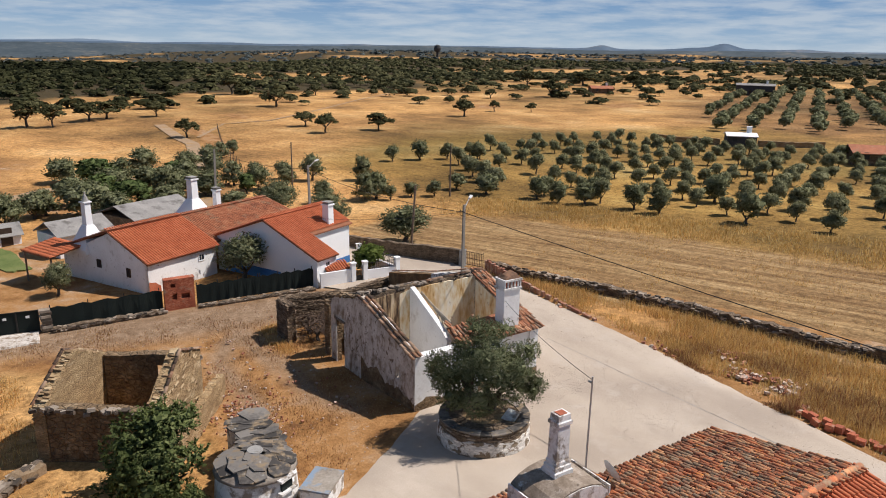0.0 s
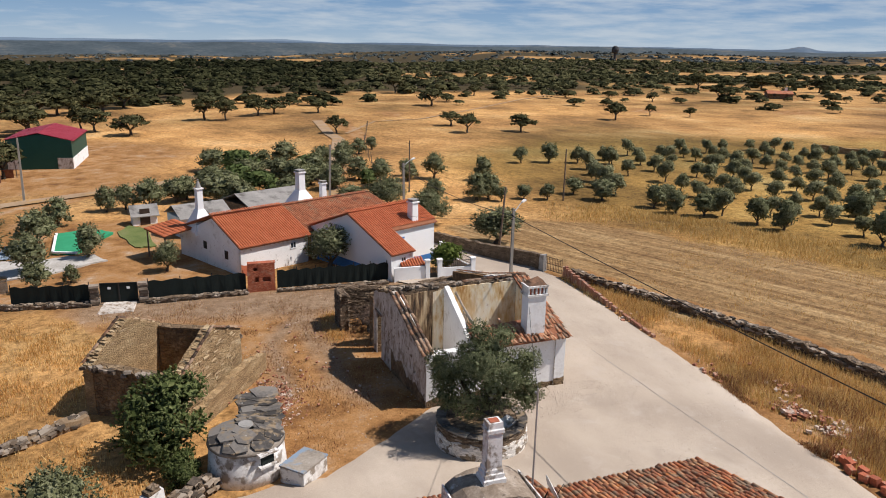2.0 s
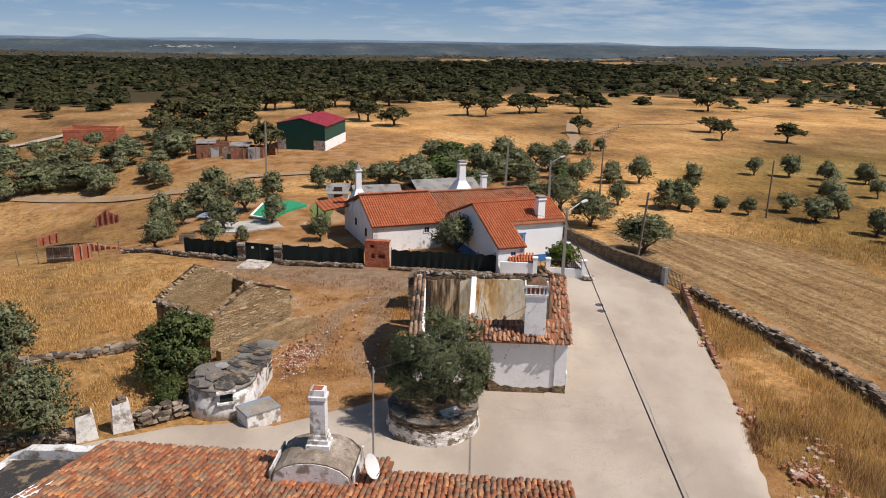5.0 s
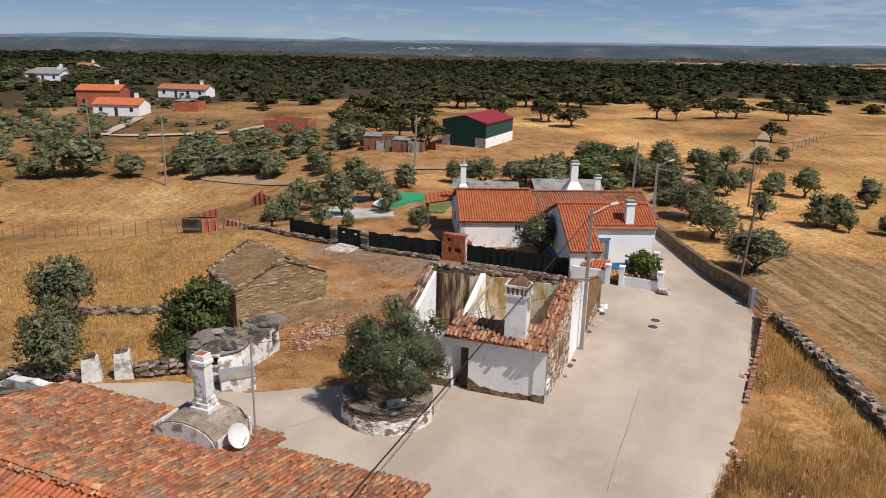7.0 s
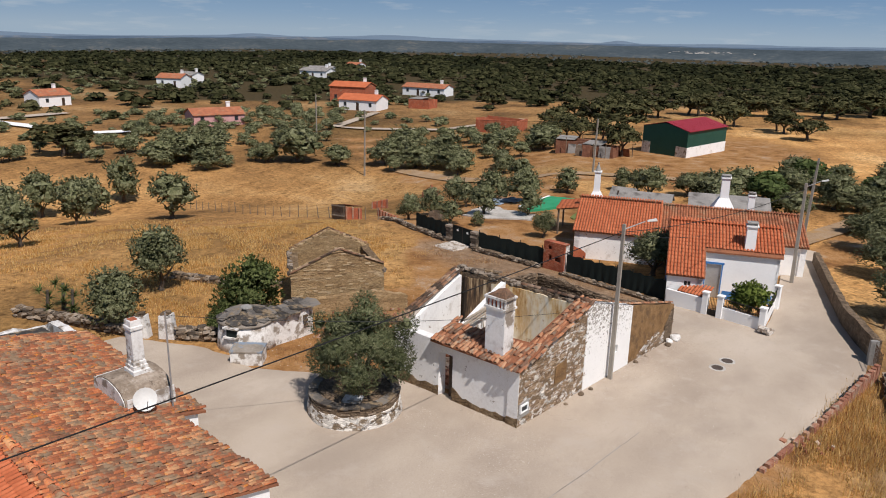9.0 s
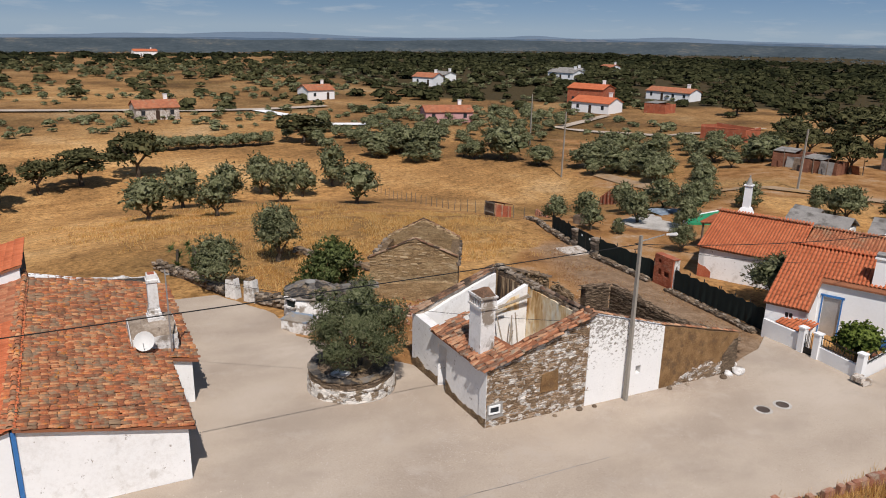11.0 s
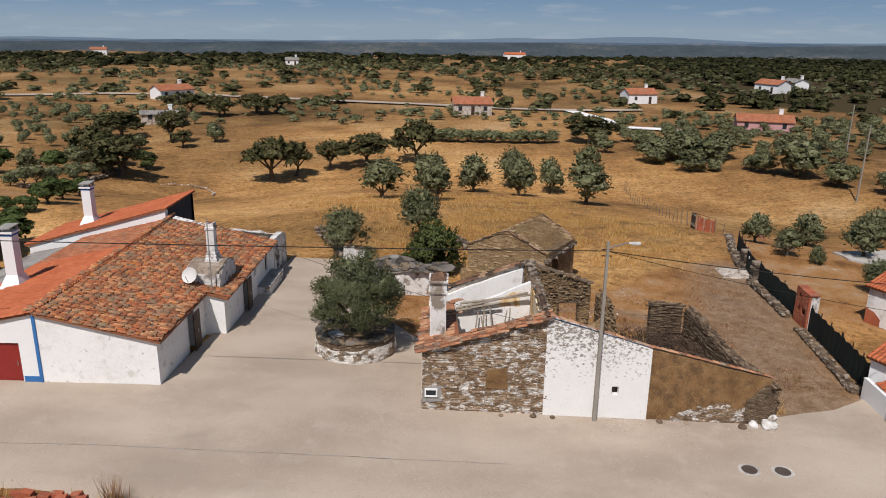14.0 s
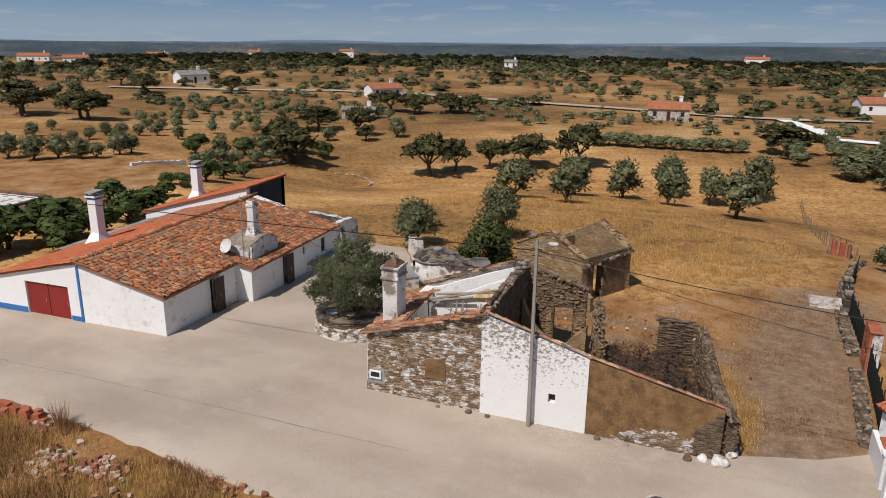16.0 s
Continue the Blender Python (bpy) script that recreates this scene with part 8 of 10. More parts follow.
# rubble along the verge
for cx, cy, n, spread in ((33.0, 22.0, 26, 1.0), (31.7, 19.9, 90, 0.7), (32.1, 17.6, 130, 0.9), (30.4, 15.7, 30, 0.5), (31.0, 24.5, 16, .8), (9.2, 28.4, 110, 1.5), (9.0, 31.0, 60, 1.2), (32.0, 33.0, 16, .8), (11.5, 35, 40, 4.0), (12.6, 30.5, 30, 3.0)):
    t = thing("rubble_pile", "heap of broken plaster and brick rubble", "rubble", pose(cx, cy, ground(cx, cy)), group="rubble heaps")
    stone_heap("rubble", [pose(cx + random.gauss(0, spread * .5), cy + random.gauss(0, spread * .7), ground(cx, cy) + random.uniform(-.05, .1), random.uniform(-30, 30), 0, random.uniform(0, 180)) @ Matrix.Diagonal((random.uniform(.05, .24 if cx > 20 else .13),) * 2 + (.3 if cx > 20 else .16, 1)) for _ in range(n)], RUBBLE, t)

# ---- green barn and far farm buildings ----
barn = thing("barn", "dark green steel barn with crimson roof", "barn", pose(-11, 112, ground(-11, 112)))
A, B_, C = Vector((-15.5, 110.2)), Vector((-7.2, 107.9)), Vector((-6.5, 120.4))
D = A + (C - B_)
bzz = ground(-11, 112)
for nm, a, b, tops in (("front", A, B_, [(0, 3.9), (4.3, 4.7), (8.6, 3.9)]), ("side", B_, C, [(0, 3.9), (15, 3.9)]), ("back", C, D, [(0, 3.9), (4.3, 4.7), (8.6, 3.9)]), ("side", D, A, [(0, 3.9), (15, 3.9)])):
    bm = bmesh.new()
    wall(bm, a, b, 0.1, [(s, bzz + z) for s, z in tops], bottom=bzz, step=0.5)
    w = part(nm + "_wall", bm, GREEN_STEEL, barn)
    bm = bmesh.new()
    d = (Vector(b) - Vector(a)).normalized() * 0.05
    o = Vector((d.y, -d.x))
    L = (Vector(b) - Vector(a)).length
    for s0, s1 in (((0, 1.6), (6.6, L)) if nm == "front" else ((0, L),)):
        bm = bmesh.new()
        u = (Vector(b) - Vector(a)) / L
        wall(bm, a + o + u * s0, a + o + u * s1, 0.049, [(0, bzz + 1.55), (20, bzz + 1.55)], bottom=bzz, step=0.5)
        part("block_base", bm, WHITE_STREAK if nm == "front" else WHITE, w)
bm = bmesh.new()
mA, mD = (A + B_) / 2, (C + D) / 2
for e0, e1 in ((A, D), (B_, C)):
    out = (e0 - mA).normalized() * 0.3
    k = 30
    for s in range(k):
        p0, p1 = e0 + (e1 - e0) * s / k + out, e0 + (e1 - e0) * (s + .9) / k + out
        r0, r1 = mA + (mD - mA) * s / k, mA + (mD - mA) * (s + .9) / k
        pts = [Vector((*p0, bzz + 3.85)), Vector((*p1, bzz + 3.85)), Vector((*r1, bzz + 4.85)), Vector((*r0, bzz + 4.85))]
        hexa(bm, pts, [p + Vector((0, 0, .06)) for p in pts])
    pts = [Vector((*(e0 + out), bzz + 3.83)), Vector((*(e1 + out), bzz + 3.83)), Vector((*mD, bzz + 4.83)), Vector((*mA, bzz + 4.83))]
    hexa(bm, pts, [p + Vector((0, 0, .04)) for p in pts])
part("roof", bm, RED_STEEL, barn)


def small_house(x, y, rz, w, d, h, pitch, wall_m, roof_m, label, chimney=True, name="house"):
    h, pitch, d, w = h * 0.76, pitch * 0.68, d * 0.9, w * 0.92
    t = thing(name, label, "house" if name == "house" else name, pose(x, y, ground(x, y) - .05, 0, 0, rz), group="far farm buildings")
    bm = bmesh.new()
    hexa(bm, [(-w / 2, -d / 2, -.6), (w / 2, -d / 2, -.6), (w / 2, d / 2, -.6), (-w / 2, d / 2, -.6)], [(-w / 2, -d / 2, h), (w / 2, -d / 2, h), (w / 2, d / 2, h), (-w / 2, d / 2, h)])
    for s in (-1, 1):
        hexa(bm, [(s * w / 2, -d / 2, h), (s * (w / 2 - .2), -d / 2, h), (s * (w / 2 - .2), d / 2, h), (s * w / 2, d / 2, h)], [(s * w / 2, -.01, h + pitch), (s * (w / 2 - .2), -.01, h + pitch), (s * (w / 2 - .2), .01, h + pitch), (s * w / 2, .01, h + pitch)])
    part("wall", bm, wall_m, t, local=True)
    bm = bmesh.new()
    for s in (-1, 1):
        pts = [Vector((-w / 2 - .25, s * (d / 2 + .3), h - .1)), Vector((w / 2 + .25, s * (d / 2 + .3), h - .1)), Vector((w / 2 + .25, 0, h + pitch + .05)), Vector((-w / 2 - .25, 0, h + pitch + .05))]
        hexa(bm, pts, [p + Vector((0, 0, .12)) for p in pts])
    part("roof", bm, roof_m, t, local=True)
    for k in range(max(2, int(w / 3))):
        x0 = -w / 2 + w * (k + .5) / max(2, int(w / 3))
        tall = k == 1
        for s in (-1, 1):
            bm = bmesh.new()
            box(bm, x0 - .4, s * d / 2 - .03, 0.0 if tall else 1.0, x0 + .4, s * d / 2 + .03, 2.0)
            part("door" if tall else "window", bm, DOOR_DARK if tall else GLASS, t, local=True)
    if chimney:
        bm = bmesh.new()
        obox(bm, pose(w * .3, d * .15, h), .8, .6, pitch + 1.1)
        obox(bm, pose(w * .3, d * .15, h + pitch + 1.1), .95, .75, .12)
        part("chimney", bm, WHITE_CLEAN, t, local=True)
    return t

# ---- trees ----
def inner_boughs(rng, lobes, k, flat_k, domes=False):
    """Rough leafy clumps inside the lobes, which close the crown behind its outer leaves."""
    g = np.array((-1.0, 0.0, 1.0))
    quads = []
    for axis in range(3):
        for side in (-1.0, 1.0):
            for i in range(2):
                for j in range(2):
                    q = []
                    for a, b in ((g[i], g[j]), (g[i + 1], g[j]), (g[i + 1], g[j + 1]), (g[i], g[j + 1])):
                        v = [0.0, 0.0, 0.0]
                        v[axis], v[(axis + 1) % 3], v[(axis + 2) % 3] = side, a, b
                        q.append(v)
                    if sum(v[2] for v in q) > (-0.5 if domes else -3.5):
                        quads.append(q)
    unit = np.array(quads)
    unit /= np.linalg.norm(unit, axis=2)[:, :, None]
    out = []
    for x, y, z, r in lobes:
        f = rng.uniform(1.5, 3.5, 3)
        v = unit * (1 + 0.18 * np.sin(unit[:, :, [1, 2, 0]] * f * 2 + rng.uniform(0, 6, 3)).sum(2) / 2)[:, :, None]
        v = v + rng.normal(scale=0.13, size=(len(v), 4, 3))
        v = v * (r * k) * np.array((1, 1, flat_k)) + np.array((x, y, z))
        out.append(v.reshape(-1, 3))
    return np.concatenate(out)


def crown_verts(rng, lobes, leaves, size, flat_k=0.8, fill=0.35, boughs=0.0, sprig=1.0, broad=0.38, domes=False):
    """Sprigs of leaf blades over and inside overlapping lobes, with gaps; unit crown about 1 wide, from z 0 to 1."""
    c, r = np.array([l[:3] for l in lobes]), np.array([l[3] for l in lobes])
    per = 8 if leaves >= 2000 else 1
    w = r ** 2
    n = int(leaves / per * (1.45 if per > 1 else 1))
    pick = rng.choice(len(lobes), n, p=w / w.sum())
    d = rng.normal(size=(n, 3))
    d /= np.linalg.norm(d, axis=1)[:, None]
    rad = np.where(rng.random(n) < fill, rng.random(n) ** 0.5, 0.80 + 0.26 * rng.random(n) ** 1.4)
    d2 = d.copy()
    d2[:, 2] *= flat_k
    p = c[pick] + d2 * (r[pick] * rad)[:, None]
    if per > 1:
        # thin places where the sky shows through
        f = 2.2 * math.pi / max(0.3, np.ptp(p[:, 0])) * 2.6
        q = np.sin(p[:, 0] * f + 1.3) + np.sin(p[:, 1] * f * 1.17 + 0.4) + np.sin(p[:, 2] * f * 1.31 + 2.1) + rng.normal(scale=0.9, size=n)
        keep = np.argsort(-q)[:leaves // per]
        p, d = p[keep], d[keep]
        n = len(p)
        mid0, half0 = np.median(p, axis=0), np.percentile(np.abs(p - np.median(p, axis=0)), 97, axis=0)
        tw = d * 0.8 + rng.normal(scale=0.55, size=(n, 3)) + np.array((0, 0, 0.35))
        tw /= np.linalg.norm(tw, axis=1)[:, None]
        step = size * rng.uniform(1.4, 3.4, n) * sprig
        s = (np.arange(per) + 0.5) / per
        p = (p[:, None, :] + tw[:, None, :] * (step[:, None] * s)[:, :, None]).reshape(-1, 3)
        p = mid0 + (p - np.median(p, axis=0)) * (half0 / np.percentile(np.abs(p - np.median(p, axis=0)), 97, axis=0))
        d = np.repeat(d, per, axis=0)
        lean = np.repeat(tw, per, axis=0) * 0.7 + rng.normal(scale=0.55, size=(n * per, 3))
        n = n * per
    else:
        lean = rng.normal(size=(n, 3))
    nrm = d + rng.normal(scale=0.6, size=(n, 3))
    nrm[:, 2] += 0.3
    t = lean - nrm * (np.sum(lean * nrm, axis=1) / np.sum(nrm * nrm, axis=1))[:, None]
    t /= np.linalg.norm(t, axis=1)[:, None] + 1e-9
    b = np.cross(nrm, t)
    b /= np.linalg.norm(b, axis=1)[:, None] + 1e-9
    s = size * (0.6 + 0.8 * rng.random(n))[:, None]
    quad = np.stack((p - t * s, p - b * s * broad, p + t * s, p + b * s * broad), 1).reshape(-1, 3)
    return np.concatenate((quad, inner_boughs(rng, lobes, boughs, flat_k, domes))) if boughs else quad


def lobes_for(rng, n, spread, low, high, rmin, rmax):
    out = []
    for k in range(n):
        a = 2 * math.pi * (k + rng.random() * 0.7) / n
        q = spread * (0.35 + 0.65 * rng.random())
        z = rng.random()
        q *= math.sqrt(1 - 0.8 * z * z)
        out.append((math.cos(a) * q, math.sin(a) * q, low + (high - low) * z, rmin + (rmax - rmin) * rng.random()))
    out.append((0, 0, (low + high) / 2 + 0.08, rmax))
    return out


def grown_together(bm):
    """Ties limbs to the stem where they meet, so that the wood is one body."""
    left, bodies = set(bm.verts), []
    while left:
        stack = [min(left, key=lambda v: v.index if v.index >= 0 else 0)]
        body = []
        left.discard(stack[0])
        while stack:
            v = stack.pop()
            body.append(v)
            for e in v.link_edges:
                o = e.other_vert(v)
                if o in left:
                    left.discard(o)
                    stack.append(o)
        bodies.append(body)
    for body in bodies[1:]:
        others = [v for b in bodies if b is not body for v in b]
        a, v = min(((p, q) for p in body for q in others), key=lambda pq: (pq[0].co - pq[1].co).length_squared)
        bm.faces.new((a, a.link_edges[0].other_vert(a), v))
    return bm


def trunk_bm(rng, height, r, limbs, spread, lean=0.1):
    bm = bmesh.new()
    p = Vector((0, 0, -0.06))
    d = Vector((rng.normal() * lean, rng.normal() * lean, 1)).normalized()
    fork = p + d * height * 0.5
    knee = p + d * height * 0.25 + Vector((rng.normal() * .02, rng.normal() * .02, 0))
    tube(bm, p, knee, r * 1.35, r * 1.05, 8)
    tube(bm, knee, fork, r * 1.05, r * 0.85, 8)
    for k in range(limbs):
        a = 2 * math.pi * (k + rng.random() * .6) / limbs
        q = fork + Vector((math.cos(a) * spread * 0.5, math.sin(a) * spread * 0.5, height * 0.32))
        e = q + Vector((math.cos(a) * spread * 0.5, math.sin(a) * spread * 0.5, height * (0.25 + .2 * rng.random())))
        tube(bm, fork, q, r * 0.6, r * 0.4, 6)
        tube(bm, q, e, r * 0.4, r * 0.15, 6)
    return grown_together(bm)


def tree_kind(name, label, category, seed, leaves, size, leaf_mat, n_lobes, spread, low, high, rmin, rmax, flat_k=0.8, trunk_h=0.6, trunk_r=0.045, limbs=4, fill=0.35, boughs=0.60, sprig=0.85, broad=0.46):
    """A pattern tree, about 1 m wide and 1 m high, placed with its first copy."""
    rng = np.random.default_rng(seed)
    lob = lobes_for(rng, n_lobes, spread, low, high, rmin, rmax)
    v = crown_verts(rng, lob, leaves, size, flat_k, fill, boughs, sprig, broad)
    v = v / np.array((2 * np.percentile(np.abs(v[:, 0]), 99.8), 2 * np.percentile(np.abs(v[:, 1]), 99.8), np.percentile(v[:, 2], 99.8)))
    crown = fast_mesh("crown", v, 4, leaf_mat, (0, 0, 0.38))
    bm = trunk_bm(rng, trunk_h, trunk_r, limbs, spread * 0.8)
    tr = bpy.data.meshes.new("trunk")
    bm.to_mesh(tr)
    bm.free()
    tr.materials.append(BARK)
    return dict(name=name, label=label, category=category, crown=crown, trunk=tr)


def plant(kind, x, y, w, h, rz=None, group="", label=""):
    t = thing(kind["name"], label or kind["label"], kind["category"], pose(x, y, ground(x, y) - 0.05, 0, 0, random.uniform(0, 360) if rz is None else rz) @ Matrix.Diagonal((w, w, h, 1)), group=group)
    for nm in ("trunk", "crown"):
        ob = new(nm, kind[nm])
        ob.parent = t
    return t


FAR_JOINED = []


def plant_far(kind, x, y, w, h):
    """A far tree kept for the one joined grove."""
    FAR_JOINED.append((kind, x, y, w, h, random.uniform(0, 6.28)))


OLIVE_L = "grey-green olive tree with a rounded crown on dry grass"
OLIVES = [tree_kind("olive_tree", OLIVE_L, "tree", 20 + k, 3400, 0.0235, LEAF_OLIVE, 22, 0.28, 0.22, 0.70, 0.12, 0.23, flat_k=0.9, trunk_h=0.35, fill=0.15, boughs=0.55, sprig=1.3) for k in range(4)]
OLIVES_NEAR = [tree_kind("olive_tree", OLIVE_L, "tree", 40 + k, 15000, 0.0140, LEAF_OLIVE, 28, 0.28, 0.32, 0.74, 0.11, 0.22, flat_k=0.9, trunk_h=0.4, fill=0.3, boughs=0.40, sprig=1.5) for k in range(3)]
OLIVES_MID = [tree_kind("olive_tree", OLIVE_L, "tree", 50 + k, 4600, 0.020, LEAF_OLIVE, 22, 0.28, 0.20, 0.72, 0.12, 0.23, flat_k=0.9, trunk_h=0.4, fill=0.15, boughs=0.52, sprig=1.3) for k in range(3)]
OLIVES_FAR = [tree_kind("olive_tree", "small olive tree in a far grove", "tree", 60 + k, 700, 0.036, LEAF_OLIVE, 10, 0.26, 0.30, 0.64, 0.14, 0.25, flat_k=0.95, trunk_h=0.4, trunk_r=0.035, fill=0.1, boughs=0.62) for k in range(3)]
OAKS = [tree_kind("holm_oak", "dark holm oak with a wide spreading crown", "tree", 80 + k, 2000, 0.027, LEAF_OAK, 24, 0.42, 0.38, 0.74, 0.10, 0.18, flat_k=0.75, trunk_h=0.65, trunk_r=0.035, limbs=5, fill=0.1, boughs=0.66, sprig=1.1) for k in range(4)]
BUSH = tree_kind("shrub", "dense green shrub on dry grass", "shrub", 101, 15000, 0.019, LEAF_FIG, 28, 0.38, 0.10, 0.74, 0.10, 0.20, trunk_h=0.3, limbs=6, boughs=0.4, sprig=1.4)
DARK = [tree_kind("garden_tree", "dense dark green tree behind the farmhouse", "tree", 110 + k, 2600, 0.030, LEAF_FRESH, 16, 0.30, 0.24, 0.72, 0.14, 0.26, trunk_h=0.4, boughs=0.82) for k in range(2)]
CITRUS = tree_kind("citrus_tree", "yellow-green citrus tree in the front yard", "tree", 120, 5600, 0.036, LEAF_CITRUS, 14, 0.26, 0.36, 0.72, 0.18, 0.30, trunk_h=0.5)
BARE = tree_kind("bare_shrub", "leafless grey-brown shrub behind cottage", "shrub", 131, 2400, 0.030, SCRUB, 8, 0.3, 0.2, 0.75, 0.16, 0.26, trunk_h=0.6, limbs=9, boughs=0, sprig=1.6, broad=0.14)

# the old olive in the planter
rngo = np.random.default_rng(5)
old = thing("olive_tree", "old grey-green olive tree in a round stone planter", "tree", pose(17.25, 22.45, pz + 0.92))
lob = [(0, 0, 2.6, 1.55), (-1.1, 0.2, 2.2, 1.15), (1.1, -0.2, 2.3, 1.15), (0.2, 1.1, 2.3, 1.15), (-0.1, -1.15, 2.1, 1.15), (-0.9, -0.9, 1.5, 0.95), (0.95, -0.95, 1.5, 0.95), (0.9, 0.95, 1.7, 0.95), (-0.95, 0.95, 1.6, 0.95), (0.35, 0.1, 3.4, 0.95), (-0.55, -0.35, 3.2, 0.8), (1.5, 0.3, 1.6, 0.7), (-1.55, -0.2, 1.45, 0.7)]
lob = [(x * 1.22, y * 1.16, z * 0.92 - 0.05, r * 0.78) for x, y, z, r in lob]
lob += [(-1.7, 1.0, 2.3, 0.55), (1.75, -0.7, 2.7, 0.5), (0.5, -1.7, 2.5, 0.5), (1.3, 1.3, 2.9, 0.55), (-1.0, -1.3, 3.0, 0.5), (-0.2, 0.4, 3.7, 0.5), (0.8, -0.3, 3.75, 0.4)]
for _ in range(22):
    x, y, z, r = lob[rngo.integers(0, 13)]
    d = rngo.normal(size=3)
    d /= np.linalg.norm(d)
    lob.append((x + d[0] * r * 0.95, y + d[1] * r * 0.95, z + abs(d[2]) * r * 0.9, 0.22 + 0.2 * rngo.random()))
me = fast_mesh("crown", crown_verts(rngo, lob, 110000, 0.036, 0.92, 0.3, 0.42, 1.3), 4, LEAF_OLD, (0, 0, 1.9))
ob = new("crown", me)
ob.parent = old
bm = bmesh.new()
for bx, by, lx, ly in ((0, 0, 0.3, 0.1), (-0.15, 0.1, -0.5, 0.3), (0.12, -0.1, 0.4, -0.5)):
    tube(bm, (bx, by, -0.3), (bx + lx * .5, by + ly * .5, 0.7), 0.2, 0.14, 9)
    tube(bm, (bx + lx * .5, by + ly * .5, 0.7), (bx + lx * 2, by + ly * 2, 2.2), 0.14, 0.05, 8)
part("trunk", grown_together(bm), BARK, old, local=True)

# olives and oaks near the hamlet: x, y, width, height
NEAR_OLIVES = [(-3.4, 24.4, 3.3, 4.3), (1.4, 19.4, 3.2, 3.5), (16.48, 50.59, 3.8, 3.4), (31.83, 53.43, 4.6, 3.4), (28.57, 62.58, 4.4, 3.5), (26.16, 69.42, 4.4, 3.6), (4.67, 54.17, 2.1, 2.4)]
GARDEN_OLIVES = [(-11.8, 73.5, 4.2, 3.6), (-5.4, 58.5, 3.4, 3.2), (-5.9, 65.9, 4.1, 3.4), (-5, 72.7, 3.1, 2.8), (-1.3, 60.4, 2.7, 2.9), (-11, 62.6, 2.8, 2.6), (-10.5, 56.6, 3.1, 2.8), (-8.6, 51.5, 2.6, 2.5), (-3.9, 52.0, 2.4, 2.2), (-1.9, 53.3, 1.4, 1.4), (-1.1, 77.8, 2.6, 2.7), (0.7, 78.2, 2.6, 2.7), (-23.5, 85.6, 3.4, 3.0), (-10.5, 66.5, 4.1, 3.4), (2.996, 76.5, 4.1, 3.5), (6.758, 81.27, 3.4, 2.7), (-13.78, 64, 3, 3.3)]
ROAD_OLIVES = [(27.71, 87.14, 3.6, 3.1), (30.96, 89.25, 2.9, 2.4), (32.65, 72.22, 2.9, 2.7), (37.52, 71.68, 3.4, 3.2), (39.03, 72.09, 3.5, 3.2), (37.31, 85.71, 3.8, 3.5), (34.17, 85.98, 2.5, 2.3), (26.67, 92.45, 4, 3.5), (28.77, 100.8, 4, 3.4), (33.13, 109.5, 3.4, 2.5), (36.23, 113.5, 2.7, 2.2), (22.37, 88.21, 4.4, 3.6), (19.25, 84.35, 4.6, 3.6), (23.42, 81.98, 4, 3.1)]
WEST_OLIVES = [(-31.4, 18.8, 4.7, 4.6), (-43.5, 23.5, 4.4, 5.0), (-29.3, 24.8, 3.9, 4.4), (-46.3, 29.2, 4.3, 5.0), (-52.4, 34.7, 4.0, 5.6), (-43, 35, 4.0, 5.2), (-50.2, 39.9, 3.7, 5.0), (-54.4, 45.6, 4.5, 6.0), (-36, 42.4, 4.9, 5.2), (-61.15, 78.31, 7.7, 6.1), (-49.09, 86.98, 5.7, 4.1), (-42.32, 86.97, 5, 4.1), (-40.67, 89.19, 3.7, 3.3), (-31.98, 86.13, 3.6, 3.2), (-26.01, 88.31, 3.3, 3), (-41.64, 93.89, 5.7, 4.2), (-35.42, 100, 5.7, 4), (-29.48, 103.9, 5.7, 4), (-73.1, 68.55, 6.8, 3.9), (-78.31, 65.7, 6, 3.8), (-72.31, 59.88, 6.1, 4.4), (-73.48, 64.61, 7.3, 5), (-75.5, 71.12, 6.9, 4.8), (-65, 63.72, 4.9, 3.5), (-54.26, 81.09, 4.4, 3.5), (-63.94, 74.22, 4.1, 3.3), (-51.15, 93.12, 6.9, 5), (-35.82, 88.15, 6, 3.6)]
GROVE_EDGE = [(40, 70.5, 1.5, 1.7), (43, 71, 1.8, 1.7), (45.5, 70, 2, 1.9), (43, 83, 2.8, 3.2), (54.31, 95.18, 2.3, 2.5), (58.66, 94.41, 2.8, 3), (62.74, 93.07, 2.4, 2.6), (66.81, 90.83, 2.5, 2.7), (50, 72, 2.4, 2.1), (51.5, 68, 3, 2.5), (55, 63, 2.5, 2.7), (55.5, 60, 2.5, 2.6), (57.5, 58, 2.6, 2.6), (61.5, 60.5, 2.6, 2.5), (60, 53, 2.6, 2.9), (60.5, 50, 2.6, 3.1), (64, 42, 2.9, 3.3), (71, 51, 3.3, 3.3)]
OAK_SPOTS = [(-65, 20.5, 8.3, 6.2), (-61, 13.4, 7.8, 4.8), (-50, 1.5, 8.4, 6.0), (-54, 3.9, 5.2, 4.6), (-58, 8.5, 5.2, 4.4),  (-78.59, -32.34, 8.5, 4.7), (-52.54, -24.23, 6.4, 5.3), (-115.1, -31.79, 9.3, 4.7), (-119.2, -18.91, 9.3, 4.4), (-45.5, -17.69, 8.6, 5.3), (35.17, 136.1, 4.6, 3.4), (39.68, 179.1, 4.9, 3.4), (74.92, 195.2, 8.1, 4.7), (72.29, 132.3, 5.2, 3.4), (60.77, 132.6, 5, 3.7), (61.83, 145.5, 4.8, 2.9), (12.91, 168.7, 6.5, 5.2), (24.64, 174, 6.4, 4)]
